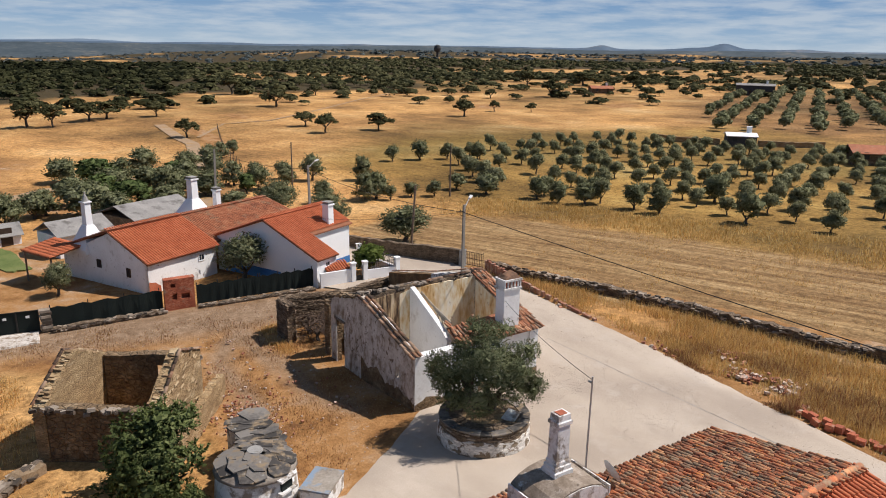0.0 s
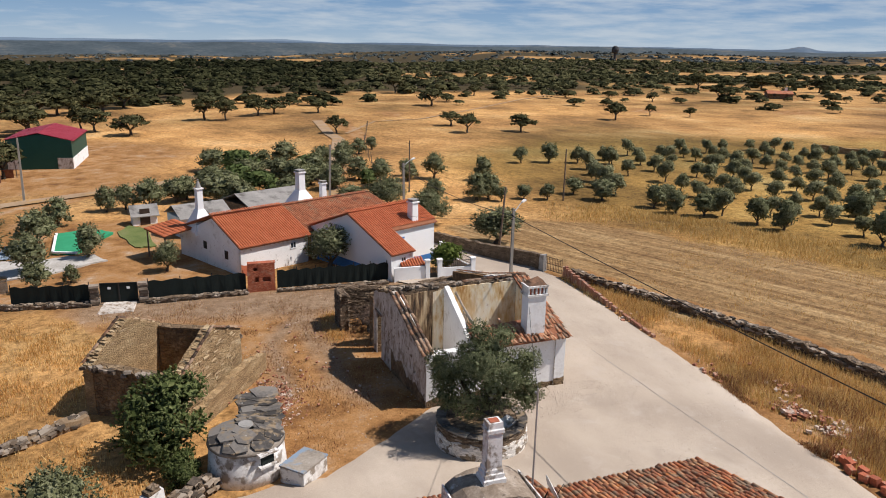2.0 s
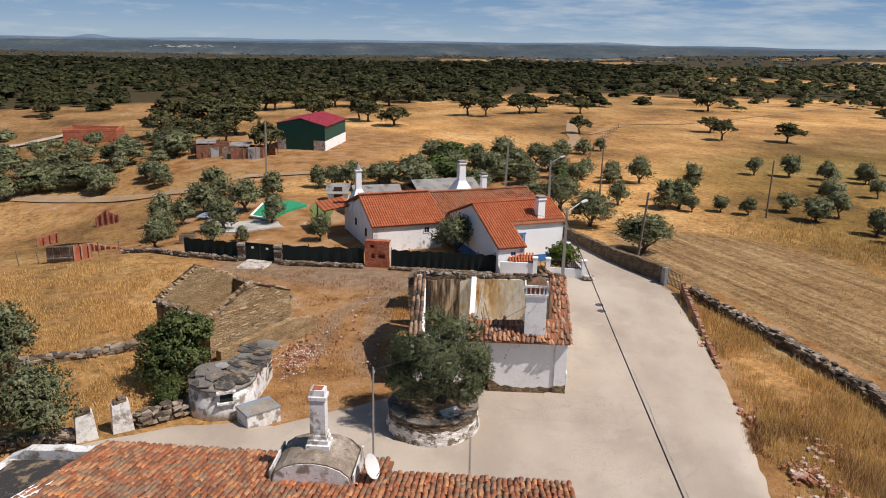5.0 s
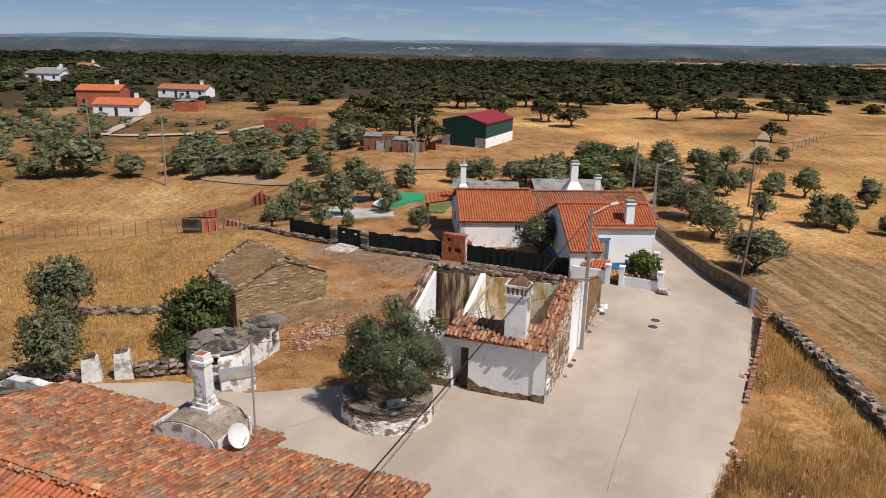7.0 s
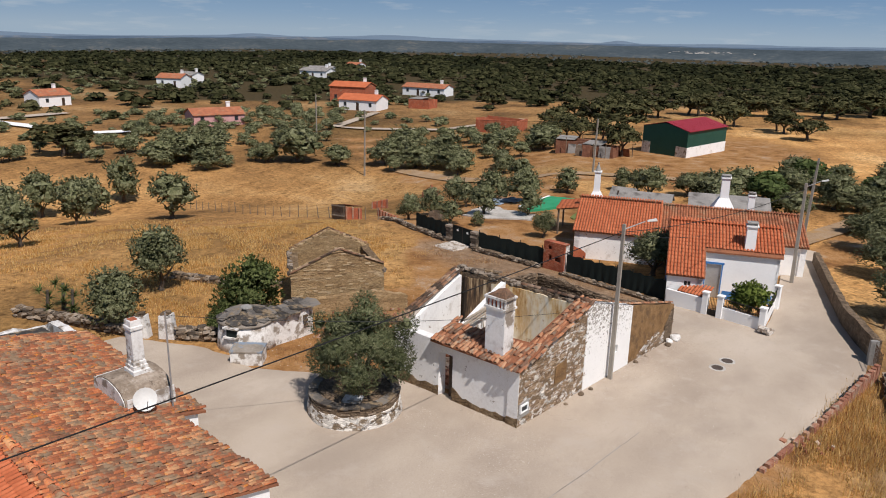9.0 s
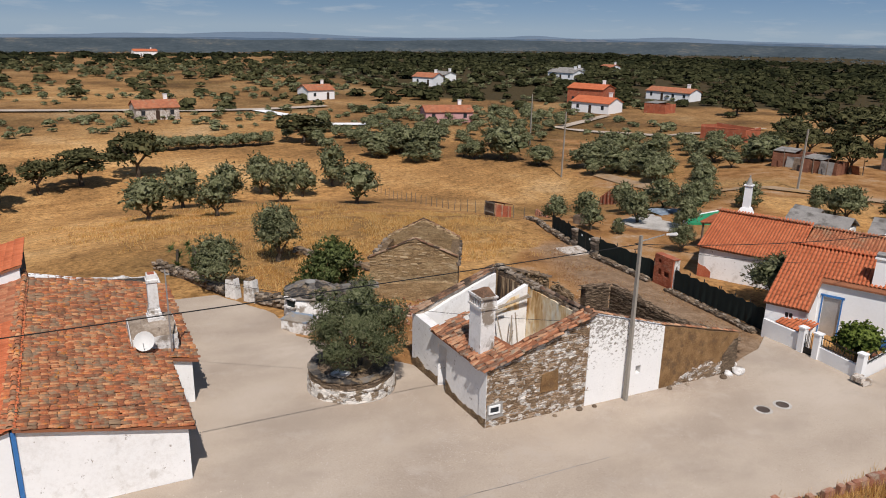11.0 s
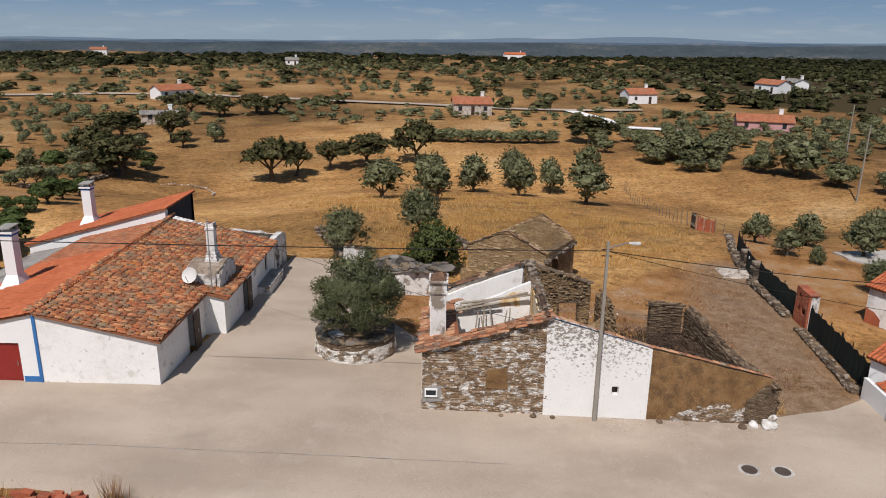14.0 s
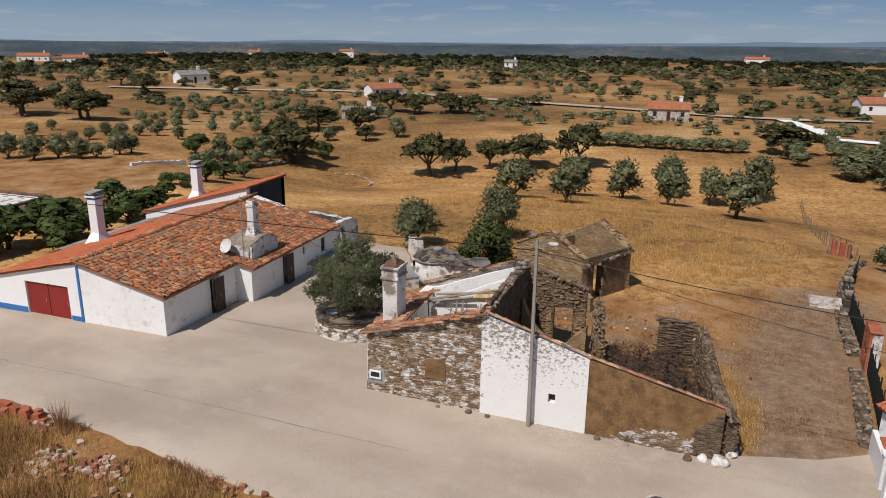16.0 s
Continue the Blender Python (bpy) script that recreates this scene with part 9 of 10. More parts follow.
OAK_FAR = [(106, 150.1, 5.9, 4), (121.7, 158.4, 3.4, 2.7), (152.3, 200.7, 4.6, 2.9), (130, 153, 2.9, 2.3), (176.9, 197.9, 9.1, 5.7), (211.4, 253.5, 10, 6.8), (243.9, 251.2, 13, 5.9), (255.6, 232.6, 9.4, 5.2), (102.9, 231.9, 5.7, 3.4), (79.77, 247.6, 8.4, 5.8), (17.2, 166.2, 5.1, 4.3), (28.9, 178.2, 6.9, 3.6), (-20.5, 160.1, 7.9, 4.5), (-10.84, 157.4, 5.6, 4.5), (-1.481, 145, 7.7, 3.5), (-206.3, -30.95, 7.2, 3.6), (-122.2, -109.9, 10, 4.9), (-135.6, -91.35, 10, 4.5), (-59.04, -70.08, 9.4, 4.7), (-60.3, -85.85, 10, 6), (-120.5, -14.17, 7.8, 4.1), (-115.1, -25.33, 5.9, 3.7), (-76.55, -22.17, 6, 5.2), (-88.94, 51.45, 9.7, 4.9)]
for k, (x, y, w, h) in enumerate(NEAR_OLIVES):
    plant(OLIVES_NEAR[k % 3], x, y, w * 1.04, h, group="olives round the hamlet")
for k, (x, y, w, h) in enumerate(ROAD_OLIVES):
    plant(OLIVES_MID[k % 3], x, y, w * 0.95, h * 0.98, group="olives by the road")
for k, (x, y, w, h) in enumerate(GARDEN_OLIVES):
    plant(OLIVES_MID[k % 3], x, y, w, h, group="olives in the garden")
for k, (x, y, w, h) in enumerate(WEST_OLIVES + GROVE_EDGE):
    g = 1.1 if x < 0 else 1.04
    plant(OLIVES[(k + 1) % 4], x, y, w * g, h * 1.02, group="field olives")
for k, (x, y, w, h) in enumerate(OAK_SPOTS):
    plant(OAKS[k % 4], x, y, w * 1.05, h * 1.05, group="holm oaks in the fields")
OAK_BARN = [(-34, 111.9, 4.9, 3.4), (-32.5, 115.4, 6, 4), (-28.1, 112.2, 5.8, 4), (-26.8, 117.1, 5, 3.6), (-35.3, 131.5, 11.2, 6), (-28.1, 127.5, 9.7, 5.6), (-14.8, 102.6, 6.0, 4.6), (-20.1, 152.7, 8.7, 5.2), (-35.9, 178.3, 8.8, 5), (-8.1, 153.5, 6.2, 4), (-41, 124, 8, 4.6), (-46, 140, 9, 5), (-38.8, 153.6, 9, 5.2), (-40.4, 166.1, 8, 4.6), (-38.8, 179.4, 9, 4.6), (-28.5, 188.7, 10, 5), (-23.7, 190.4, 9, 4.8), (-19.2, 192.7, 9, 5), (-9.6, 194.3, 9, 5), (-5.5, 207.3, 11, 5.4), (-83.7, 158.4, 8, 5), (-32, 184, 8, 4.4), (-14, 199, 9, 4.6), (-48, 160, 8, 4.6)]
for k, (x, y, w, h) in enumerate(OAK_BARN):
    plant(OAKS[k % 4], x, y, w, h * 1.1, group="holm oaks by the barn", label="dark holm oak with a wide crown near the barn")
for k, (x, y, w, h) in enumerate(OAK_FAR):
    plant(OAKS[(k + 2) % 4], x, y, w, h * 1.1, group="far holm oaks")
# planted olive grove in rows to the north-east, and the terraced orchard behind it
OLIVES_GROVE = [tree_kind("olive_tree", "rounded olive tree standing in a planted grove", "tree", 70 + k, 950, 0.038, LEAF_GROVE, 11, 0.27, 0.30, 0.68, 0.14, 0.24, flat_k=0.9, trunk_h=0.5, trunk_r=0.035, limbs=3, fill=0.1, boughs=0.68) for k in range(4)]
OLIVES_TINY = [tree_kind("olive_tree", "olive tree far up the slope", "tree", 76 + k, 200, 0.095, LEAF_GROVE, 4, 0.20, 0.32, 0.62, 0.22, 0.31, flat_k=0.9, trunk_h=0.3, limbs=2, fill=0.1, boughs=0.75) for k in range(3)]
rngg = random.Random(3)
GROVE_LINE = [(67.4, 98.6), (79.3, 98.8), (102.8, 102.3), (110.4, 92.5), (112.5, 78.0), (120.5, 68.7), (119.2, 57.0), (100, 45), (80, 33), (68, 32), (65, 38), (62.5, 46), (60.3, 51), (59.5, 56), (56.5, 62), (54, 66.5), (51.4, 71.4)]
for i in range(22):
    for j in range(24):
        a, b = i * 4.7 + rngg.uniform(-.6, .6), j * 4.7 + rngg.uniform(-.6, .6)
        x, y = 40 + a * 0.94 + b * 0.34, 30 - a * 0.34 + b * 0.94
        if rngg.random() < 0.10 or not inside_poly(GROVE_LINE, x, y):
            continue
        w = rngg.uniform(1.85, 2.7)
        plant(OLIVES_GROVE[(i + j) % 4], x, y, w, w * rngg.uniform(0.92, 1.12), group="olive grove in rows")
for i in range(34):
    for j in range(-16, 14):
        a, b = i * 6.6 + rngg.uniform(-.9, .9), j * 6.6 + rngg.uniform(-.9, .9)
        x, y = 112 + a * 0.86 - b * 0.5, 78 + a * 0.5 + b * 0.86
        if rngg.random() < 0.12 or not inside_poly(ORCHARD_NE, x, y):
            continue
        w = rngg.uniform(2.7, 3.6)
        plant_far(OLIVES_TINY[(i + j) % 3], x, y, w, w * rngg.uniform(0.85, 1.0))
gwall = thing("grove_wall", "long low brown earth wall above the olive grove", "wall", pose(120, 83, ground(120, 83)))
bm = bmesh.new()
for a, b in (((111.6, 94.6), (117.2, 84.6)), ((121.5, 79.5), (131, 72.5))):
    L = (Vector(b) - Vector(a)).length
    wall(bm, a, b, 0.5, [(0, ground(*a) + 1.1), (L / 2, ground(*a) + 0.9), (L, ground(*b) + 1.05)], step=1.0, rough=0.12)
part("wall_length", bm, EARTH, gwall)
# shrubs, dark garden trees, citrus
plant(BUSH, 4.7, 25.6, 4.3, 3.7, label="large green fig bush beside the bread oven")
plant(BUSH, 5.2, 23.2, 1.8, 1.3, label="low green bush behind the stone wall")
for x, y, w, h in ((12, 73.5, 5.0, 4.0), (14.5, 79, 5.0, 4.0), (10.1, 78.4, 6.0, 4.4), (17.5, 77, 4.2, 3.4), (13.6, 94.4, 5.4, 4.0), (10.6, 99.7, 4.9, 3.6), (21.1, 85.1, 4.3, 3.4), (25.4, 98.8, 4.4, 3.6), (33.5, 85, 2.8, 2.5), (9.6, 84.5, 4.8, 4.0), (12.4, 84, 4.8, 3.8), (14.1, 87.2, 4.8, 4.0), (5.8, 80.3, 4.2, 3.3), (18, 88, 4.6, 3.8), (21.9, 89.8, 4.6, 3.6), (20.5, 102, 5.2, 3.9), (16.5, 96, 4.6, 3.7), (23.8, 75.1, 4.0, 2.2), (22.9, 81.9, 3.6, 2.6), (29.4, 82.9, 3.6, 3.5), (27.3, 81.3, 2.4, 2.8), (34.4, 88.4, 2.6, 2.8)):
    if int(x + y) % 3:
        plant(OLIVES[int(x) % 4], x, y, w * 0.86, h * 0.84, group="dark trees behind the farmhouse", label="grey-green olive tree behind the farmhouse")
    else:
        plant(DARK[int(x) % 2], x, y, w * 0.86, h * 0.84, group="dark trees behind the farmhouse")
for x, y, w, h in ((4, -3.5, 3.2, 2.4), (7, -6.5, 3.2, 2.2), (1.0, -4.0, 3.0, 2.2), (10.5, -3.0, 3.0, 2.2)):
    plant(DARK[int(x) % 2], x, y, w, h, group="garden shrubs behind the cottage", label="dark green shrub behind the cottage")
plant(CITRUS, 24.5, 46.6, 2.5, 2.3)
plant(BARE, 1.0, 7.0, 2.8, 2.4)
for x, y in ((16.9, 37.4), (17.8, 36.6), (18.8, 37.6), (17.3, 35.6), (15.9, 36.2), (15.9, 37.6), (16.4, 35.2), (18.6, 36.0), (19.6, 36.8), (20.4, 37.8), (19.8, 38.4), (17.9, 38.2)):
    plant(BARE, x, y, 2.2, 1.25, group="dry scrub in the ruin", label="dry dark scrub inside the ruin")
# shrubs and small trees in the plots south-west of the cottage: x, y, width
PLOT_OLIVES = [(-34, -54.8, 2.3), (-40.9, -58.3, 1.7), (-30.5, -43.8, 1.8), (-34.5, -44.7, 2.1), (-40.5, -47.4, 2.3), (-38.5, -42.7, 2.5), (-45.4, -45.5, 2), (-48.2, -44.4, 2.3), (-47.4, -39.7, 2.3), (-16.5, -39.6, 3.2), (-16.4, -35.4, 3.1), (-18.8, -34.1, 3.1), (-19.6, -31.6, 2.8), (-20.4, -29.9, 2.3), (-24.1, -29.9, 2.9), (-26.6, -30.4, 2.7), (-39.3, -26.1, 3.1), (-45.4, -23.1, 3.5), (-68.9, -24.8, 2.8), (-77.9, -15.2, 3.6), (-53.5, -50.9, 2.1), (-55.8, -49.7, 2.1), (-58.1, -48.4, 2.1)]
PLOT_FAR = [(-76.8, -54.5, 1.6), (-74.8, -47.8, 1.7), (-79.4, -48.2, 1.4), (-74.7, -43, 1.9), (-74.3, -38.2, 1.9), (-79, -37.8, 1.7), (-102.1, -29.9, 3.4), (-100, -26.3, 2.5), (-109.6, -57.6, 2.9), (-108.3, -52.6, 2.8), (-86.6, -72, 3.6), (-97.6, -74.9, 3.8), (-100.7, -113.2, 5), (-97.7, -116.9, 4.4), (-168.7, -214.2, 6.9), (-169.4, -206.4, 5.9), (-150, -175.4, 4.5), (-146.5, -153.9, 5.7)]
PLOT_DARK = [(-36.1, -27.8, 3.6), (-43.8, -25.3, 3.5), (-53.2, -17.5, 3.6), (-1.1, -10, 2.6), (2.8, -4.3, 2), (-4.9, -7.3, 1.8), (-9.2, -8.8, 2), (-9.4, -10.8, 1.6), (-13.9, -9.6, 2.9), (-18.3, -10.6, 2.6), (-24.4, -12.2, 2.3), (10.9, -4.2, 3.9), (13.2, -5.4, 3.9), (8.6, -2.6, 3.2), (12, -2.2, 3.0), (15.5, -5, 3.6)]
PLOT_OAKS = [(-56.2, -81.3, 7.4), (-57.8, -67.3, 8.6), (-53.4, -22.3, 5.6), (-71.8, -18.6, 4.2), (-112.5, -25.4, 5.4), (-120.3, -38.6, 5.3), (-116.4, -105.2, 7.9), (-138.8, -132.9, 7.9)]
for k, (x, y, w) in enumerate(PLOT_OLIVES):
    plant(OLIVES[k % 4] if k < 20 else OLIVES_FAR[k % 3], x, y, w * 1.05, w * random.uniform(0.85, 1.05), group="olives in the south-west plots")
for k, (x, y, w) in enumerate(PLOT_FAR):
    plant(OLIVES_FAR[k % 3], x, y, w, w * random.uniform(0.85, 1.05), group="far plot olives")
for k, (x, y, w) in enumerate(PLOT_DARK):
    plant(DARK[k % 2], x, y, w, w * random.uniform(0.7, 0.85), group="garden shrubs behind the cottage", label="dark green shrub behind the cottage")
for k, (x, y, w) in enumerate(PLOT_OAKS):
    plant(OAKS[k % 4], x, y, w, w * random.uniform(0.6, 0.75), group="far holm oaks")
rngp = random.Random(8)
for i in range(9):
    for j in range(7):
        x, y = -60 - i * 5.2 + rngp.uniform(-1, 1), -30 - j * 5.6 - i * 1.2 + rngp.uniform(-1, 1)
        if rngp.random() < 0.35:
            continue
        w = rngp.uniform(1.6, 2.6)
        plant_far(OLIVES_FAR[(i + j) % 3], x, y, w, w * 0.95)
# spiky yucca clumps
for yx, yy in ((-3.2, 17.6), (-2.4, 18.6), (-3.9, 18.7)):
    t = thing("yucca", "spiky green yucca clump by the lane", "yucca", pose(yx, yy, ground(yx, yy)), group="yuccas by the lane")
    for k in range(3):
        vs = []
        cz = 0.5 + 0.5 * k
        for q in range(46):
            a, e = random.uniform(0, 2 * math.pi), random.uniform(-0.3, 1.2)
            d = Vector((math.cos(a) * math.cos(e), math.sin(a) * math.cos(e), math.sin(e)))
            s = d.cross(Vector((0, 0, 1))).normalized() * 0.035
            o = Vector((0.25 * math.cos(k * 2.1), 0.25 * math.sin(k * 2.1), cz))
            tip = o + d * random.uniform(.55, .8) - Vector((0, 0, .12))
            vs += [o - s, o + s, tip]
        ob = new("leaf_rosette", fast_mesh("leaf_rosette", [tuple(v) for v in vs], 3, LEAF_FRESH))
        ob.parent = t
    bm = bmesh.new()
    tube(bm, (0, 0, -.1), (0.1, 0.1, 1.5), .12, .08, 8)
    part("trunk", bm, BARK, t, local=True)


# woods and scrub further out: clumps of leaf blades, joined
def woodland(name, label, r0, r1, count, blades, size, mat, dense, width, seed, lobe=(4, 0.30, 0.20, 0.55, 0.20, 0.32), boughs=0.92, az0=8, az1=250):
    rng = np.random.default_rng(seed)
    tmpl = [crown_verts(np.random.default_rng(seed * 10 + k), lobes_for(np.random.default_rng(seed + k), *lobe), blades, size, 0.8, 0.15, boughs, domes=True) for k in range(6)]
    out, mids, made, tries = [], [], 0, 0
    while made < count and tries < count * 14:
        tries += 1
        r = math.sqrt(rng.random() * (r1 * r1 - r0 * r0) + r0 * r0)
        az = radians(rng.uniform(az0, az1))
        x, y = 15 + r * math.cos(az), 30 + r * math.sin(az)
        if rng.random() > dense(x, y) or near_poly(KEEP_CLEAR, x, y, 1) > 0:
            continue
        w = width * rng.uniform(0.6, 1.35)
        h = w * rng.uniform(0.55, 0.8)
        a = rng.uniform(0, 6.28)
        t = tmpl[made % 6]
        out.append(np.stack((x + (t[:, 0] * math.cos(a) - t[:, 1] * math.sin(a)) * w, y + (t[:, 0] * math.sin(a) + t[:, 1] * math.cos(a)) * w, ground(x, y) - 0.2 * h + t[:, 2] * h), 1))
        mids.append(np.tile((x, y, ground(x, y) + 0.05 * h), (len(t), 1)))
        made += 1
    ob = new(name, fast_mesh(name, np.concatenate(out), 4, mat, np.concatenate(mids)))
    return tagged(ob, label, "trees", kind="stuff")


KEEP_CLEAR = [(30, 40), (140, 20), (200, 140), (120, 175), (20, 170), (-40, 150), (-40, 96), (22, 96)]
woodland("woodland", "scattered holm oaks over dry hills", 150, 420, 700, 24, 0.088, LEAF_OAK, wood_density, 6.2, 3, az0=8, az1=78)
woodland("woodland", "dense dark holm oaks on the valley side, cloud shade in their colour", 150, 420, 1700, 24, 0.088, LEAF_CLOUDED, wood_density, 6.2, 13, az0=78, az1=164)
woodland("woodland", "scattered holm oaks among western fields", 150, 420, 620, 24, 0.088, LEAF_OAK, wood_density, 6.2, 23, az0=164, az1=250)
woodland("woodland", "holm oaks scattered over the north-eastern fields", 330, 1000, 2400, 10, 0.10, LEAF_OAK, wood_density, 8.0, 7, (3, 0.28, 0.18, 0.45, 0.22, 0.32), 1.0, 8, 76)
woodland("woodland", "dense dark holm oak woods in the valley, cloud shade in their colour", 330, 1000, 6400, 6, 0.10, LEAF_WOOD_CLOUDED, wood_density, 8.4, 4, (2, 0.26, 0.18, 0.45, 0.26, 0.36), 1.0, 76, 250)
woodland("woodland", "far woods below the skyline", 900, 2600, 3600, 4, 0.10, LEAF_HAZED, lambda x, y: min(1, wood_density(x, y) + 0.25), 13.0, 5, (1, 0.26, 0.18, 0.40, 0.28, 0.36), 1.0)


# groves west of the hamlet: each tree by itself
BANDS = [([(-72.5, 56.2), (-63.2, 67.8), (-60.1, 75.7), (-51.3, 83.1), (-65, 88.6), (-93.3, 114.5), (-118, 122), (-122, 110), (-104, 97), (-114.4, 89), (-122, 84), (-96, 62)], 5.0, 150), ([(-49.4, 84.5), (-26.6, 82.8), (-29.3, 104), (-37.5, 118), (-56, 114), (-62.2, 102.8)], 5.2, 60), ([(-93.9, 47.9), (-75.6, 53.3), (-82, 60), (-107.9, 62), (-104.2, 49.8)], 4.8, 26)]
rngb = random.Random(12)
for poly, gap, most in BANDS:
    xs, ys = [p[0] for p in poly], [p[1] for p in poly]
    spots = []
    for _ in range(4000):
        x, y = rngb.uniform(min(xs), max(xs)), rngb.uniform(min(ys), max(ys))
        if len(spots) >= most or not inside_poly(poly, x, y) or noise.noise((x / 14, y / 14, 2.0)) < -0.22 or any((x - a) ** 2 + (y - b) ** 2 < gap * gap for a, b in spots):
            continue
        spots.append((x, y))
        w = rngb.uniform(2.6, 3.9)
        if math.hypot(x - 15, y - 30) > 112:
            plant_far(OLIVES_FAR[len(spots) % 3], x, y, w, w * rngb.uniform(0.68, 0.86))
        else:
            plant(OLIVES_FAR[len(spots) % 3], x, y, w, w * rngb.uniform(0.68, 0.86), group="olive groves west of the hamlet", label="grey-green olive tree in the western grove")
joined, mids = [], []
for kind, x, y, w, h, a in FAR_JOINED:
    v = np.zeros(len(kind["crown"].vertices) * 3)
    kind["crown"].vertices.foreach_get("co", v)
    v = v.reshape(-1, 3)
    joined.append(np.stack((x + (v[:, 0] * math.cos(a) - v[:, 1] * math.sin(a)) * w, y + (v[:, 0] * math.sin(a) + v[:, 1] * math.cos(a)) * w, ground(x, y) - 0.05 + v[:, 2] * h), 1))
    mids.append(np.tile((x, y, ground(x, y) + 0.38 * h), (len(v), 1)))
tagged(new("olive_grove", fast_mesh("olive_grove", np.concatenate(joined), 4, LEAF_OLIVE, np.concatenate(mids))), "far olive trees standing in groves", "trees", kind="stuff")
GROVE_W = [(-74, 56), (-62, 66), (-52, 78), (-60, 96), (-90, 98), (-104, 66)]


def orchard_density(x, y):
    az = math.degrees(math.atan2(y - 30, x - 15)) % 360
    r = math.hypot(x - 15, y - 30)
    k = smooth(125, 140, az) * (1 - smooth(228, 240, az)) * (1 - smooth(202, 212, az) * (1 - smooth(120, 170, r)))
    return k * max(smooth(70, 110, r) * smooth(-0.30, 0.15, noise.noise((x / 45, y / 45, 6.1))), near_poly(GROVE_W, x, y, 8))


FIELD_W = [(-8, 10), (-35, -8), (-58, -4), (-70, 10), (-84, 22), (-86, 44), (-58, 52), (-8, 49), (4, 40), (4, 18)]
KEEP_CLEAR = FIELD_W
woodland("orchard", "grey-green olive orchard beyond the field", 120, 360, 1600, 46, 0.095, LEAF_OLIVE, orchard_density, 3.4, 6, (5, 0.24, 0.26, 0.58, 0.18, 0.28), 0.75)

# ---- far houses ----
for x, y, rz, w, d, h, p, wm, rm, lab in (
        (-127.1, 148.2, 25, 12, 8.6, 5.7, 1.6, BRICK, TILE_NEW, "unplastered two-storey brick house with orange roof"),
        (-109.5, 136.5, 20, 12, 7.5, 3.5, 1.8, WHITE_CLEAN, TILE_NEW, "long white farmhouse with orange roof"),
        (-124.1, 176.8, 15, 16, 7.2, 3.3, 1.5, WHITE_CLEAN, TILE_MID, "long white house with a dull red roof"),
        (-182.6, 179.6, 20, 12, 7.5, 3.5, 1.5, WHITE_CLEAN, FIBRE, "white hamlet house among trees"),
        (-188.2, 186.2, 35, 10, 7.3, 3.2, 1.5, WHITE_CLEAN, FIBRE, "white hamlet house among trees"),
        (-217.3, 228.7, 10, 7.4, 6.3, 3.2, 1.3, WHITE_CLEAN, TILE_MID, "small white house by the woods"),
        (-188.7, 126, 30, 9.3, 7, 3.7, 1.8, WHITE_CLEAN, TILE_MID, "white house at the edge of woods"),
        (-195.9, 136, 10, 7.9, 5.7, 3.2, 1.4, WHITE_CLEAN, FIBRE, "white annex at the edge of woods"),
        (-108.5, 91.8, 75, 12, 7.8, 3.1, 1.6, PINK, TILE_MID, "pink-walled house with a faded tile roof"),
        (-130, 30.3, 95, 9.8, 7.9, 3.4, 1.9, WHITE_STREAK, TILE_MID, "small cream farmhouse with porch"),
        (-167, 79, 100, 9.2, 7.6, 3.6, 1.9, WHITE_CLEAN, TILE_MID, "white cottage with orange roof"),
        (-150.7, -50, 140, 10.5, 6.2, 3.2, 1.7, WHITE_CLEAN, TILE_MID, "white house with tall chimney by the road"),
        (-155.8, -120.1, 150, 10.5, 7, 3.6, 1.7, WHITE_CLEAN, FIBRE, "white house on a low rise"),
        (-299.9, -49.94, 100, 6.3, 5.7, 3.4, 1.4, WHITE_CLEAN, FIBRE, "lone white hut on a rise"),
        (-100, -33.5, 110, 7.6, 4.6, 2.7, 0.6, WHITE_STREAK, FIBRE, "low whitewashed shed with lean-to"),
        (-495.5, -232.9, 110, 12, 8.6, 5.8, 2.2, WHITE_CLEAN, TILE_MID, "far white house on the rise"),
        (-507.4, -325.4, 110, 11, 9.5, 5.4, 2.3, WHITE_CLEAN, TILE_MID, "far white house on the rise"),
        (-493.8, -414.2, 120, 20, 11, 5.7, 2.4, WHITE_CLEAN, TILE_MID, "far white farmstead on the rise"),
        (-302.6, -345.7, 125, 19, 10, 4.3, 2.2, WHITE_CLEAN, TILE_MID, "far white farmstead with red roofs"),
        (-283.9, -295, 125, 14, 8.2, 4.1, 1.9, WHITE_CLEAN, TILE_MID, "far white farmhouse among olives"),
        (-558.1, 71.7, 95, 18, 11, 5.1, 2, WHITE_CLEAN, TILE_NEW, "far long white house below skyline"),
        (210.8, 207.8, -30, 9.1, 6.1, 2.4, 1.2, STONE, TILE_MID, "dark stone farmhouse among oaks"),
        (119.2, 81.8, -45, 5.4, 4, 2.6, 0.5, BLACK_WALL, WHITE, "small dark shed with a pale roof by the grove"),
        (262, 176, -55, 15, 8, 5, 0.8, BLACK_WALL, FIBRE, "long dark grey farm shed above the orchard"),
        (120, 58.47, -45, 8.1, 6, 2.4, 1.3, STONE, TILE_MID, "stone house at the grove's edge")):
    small_house(x, y, rz, w, d, h, p, wm, rm, lab)
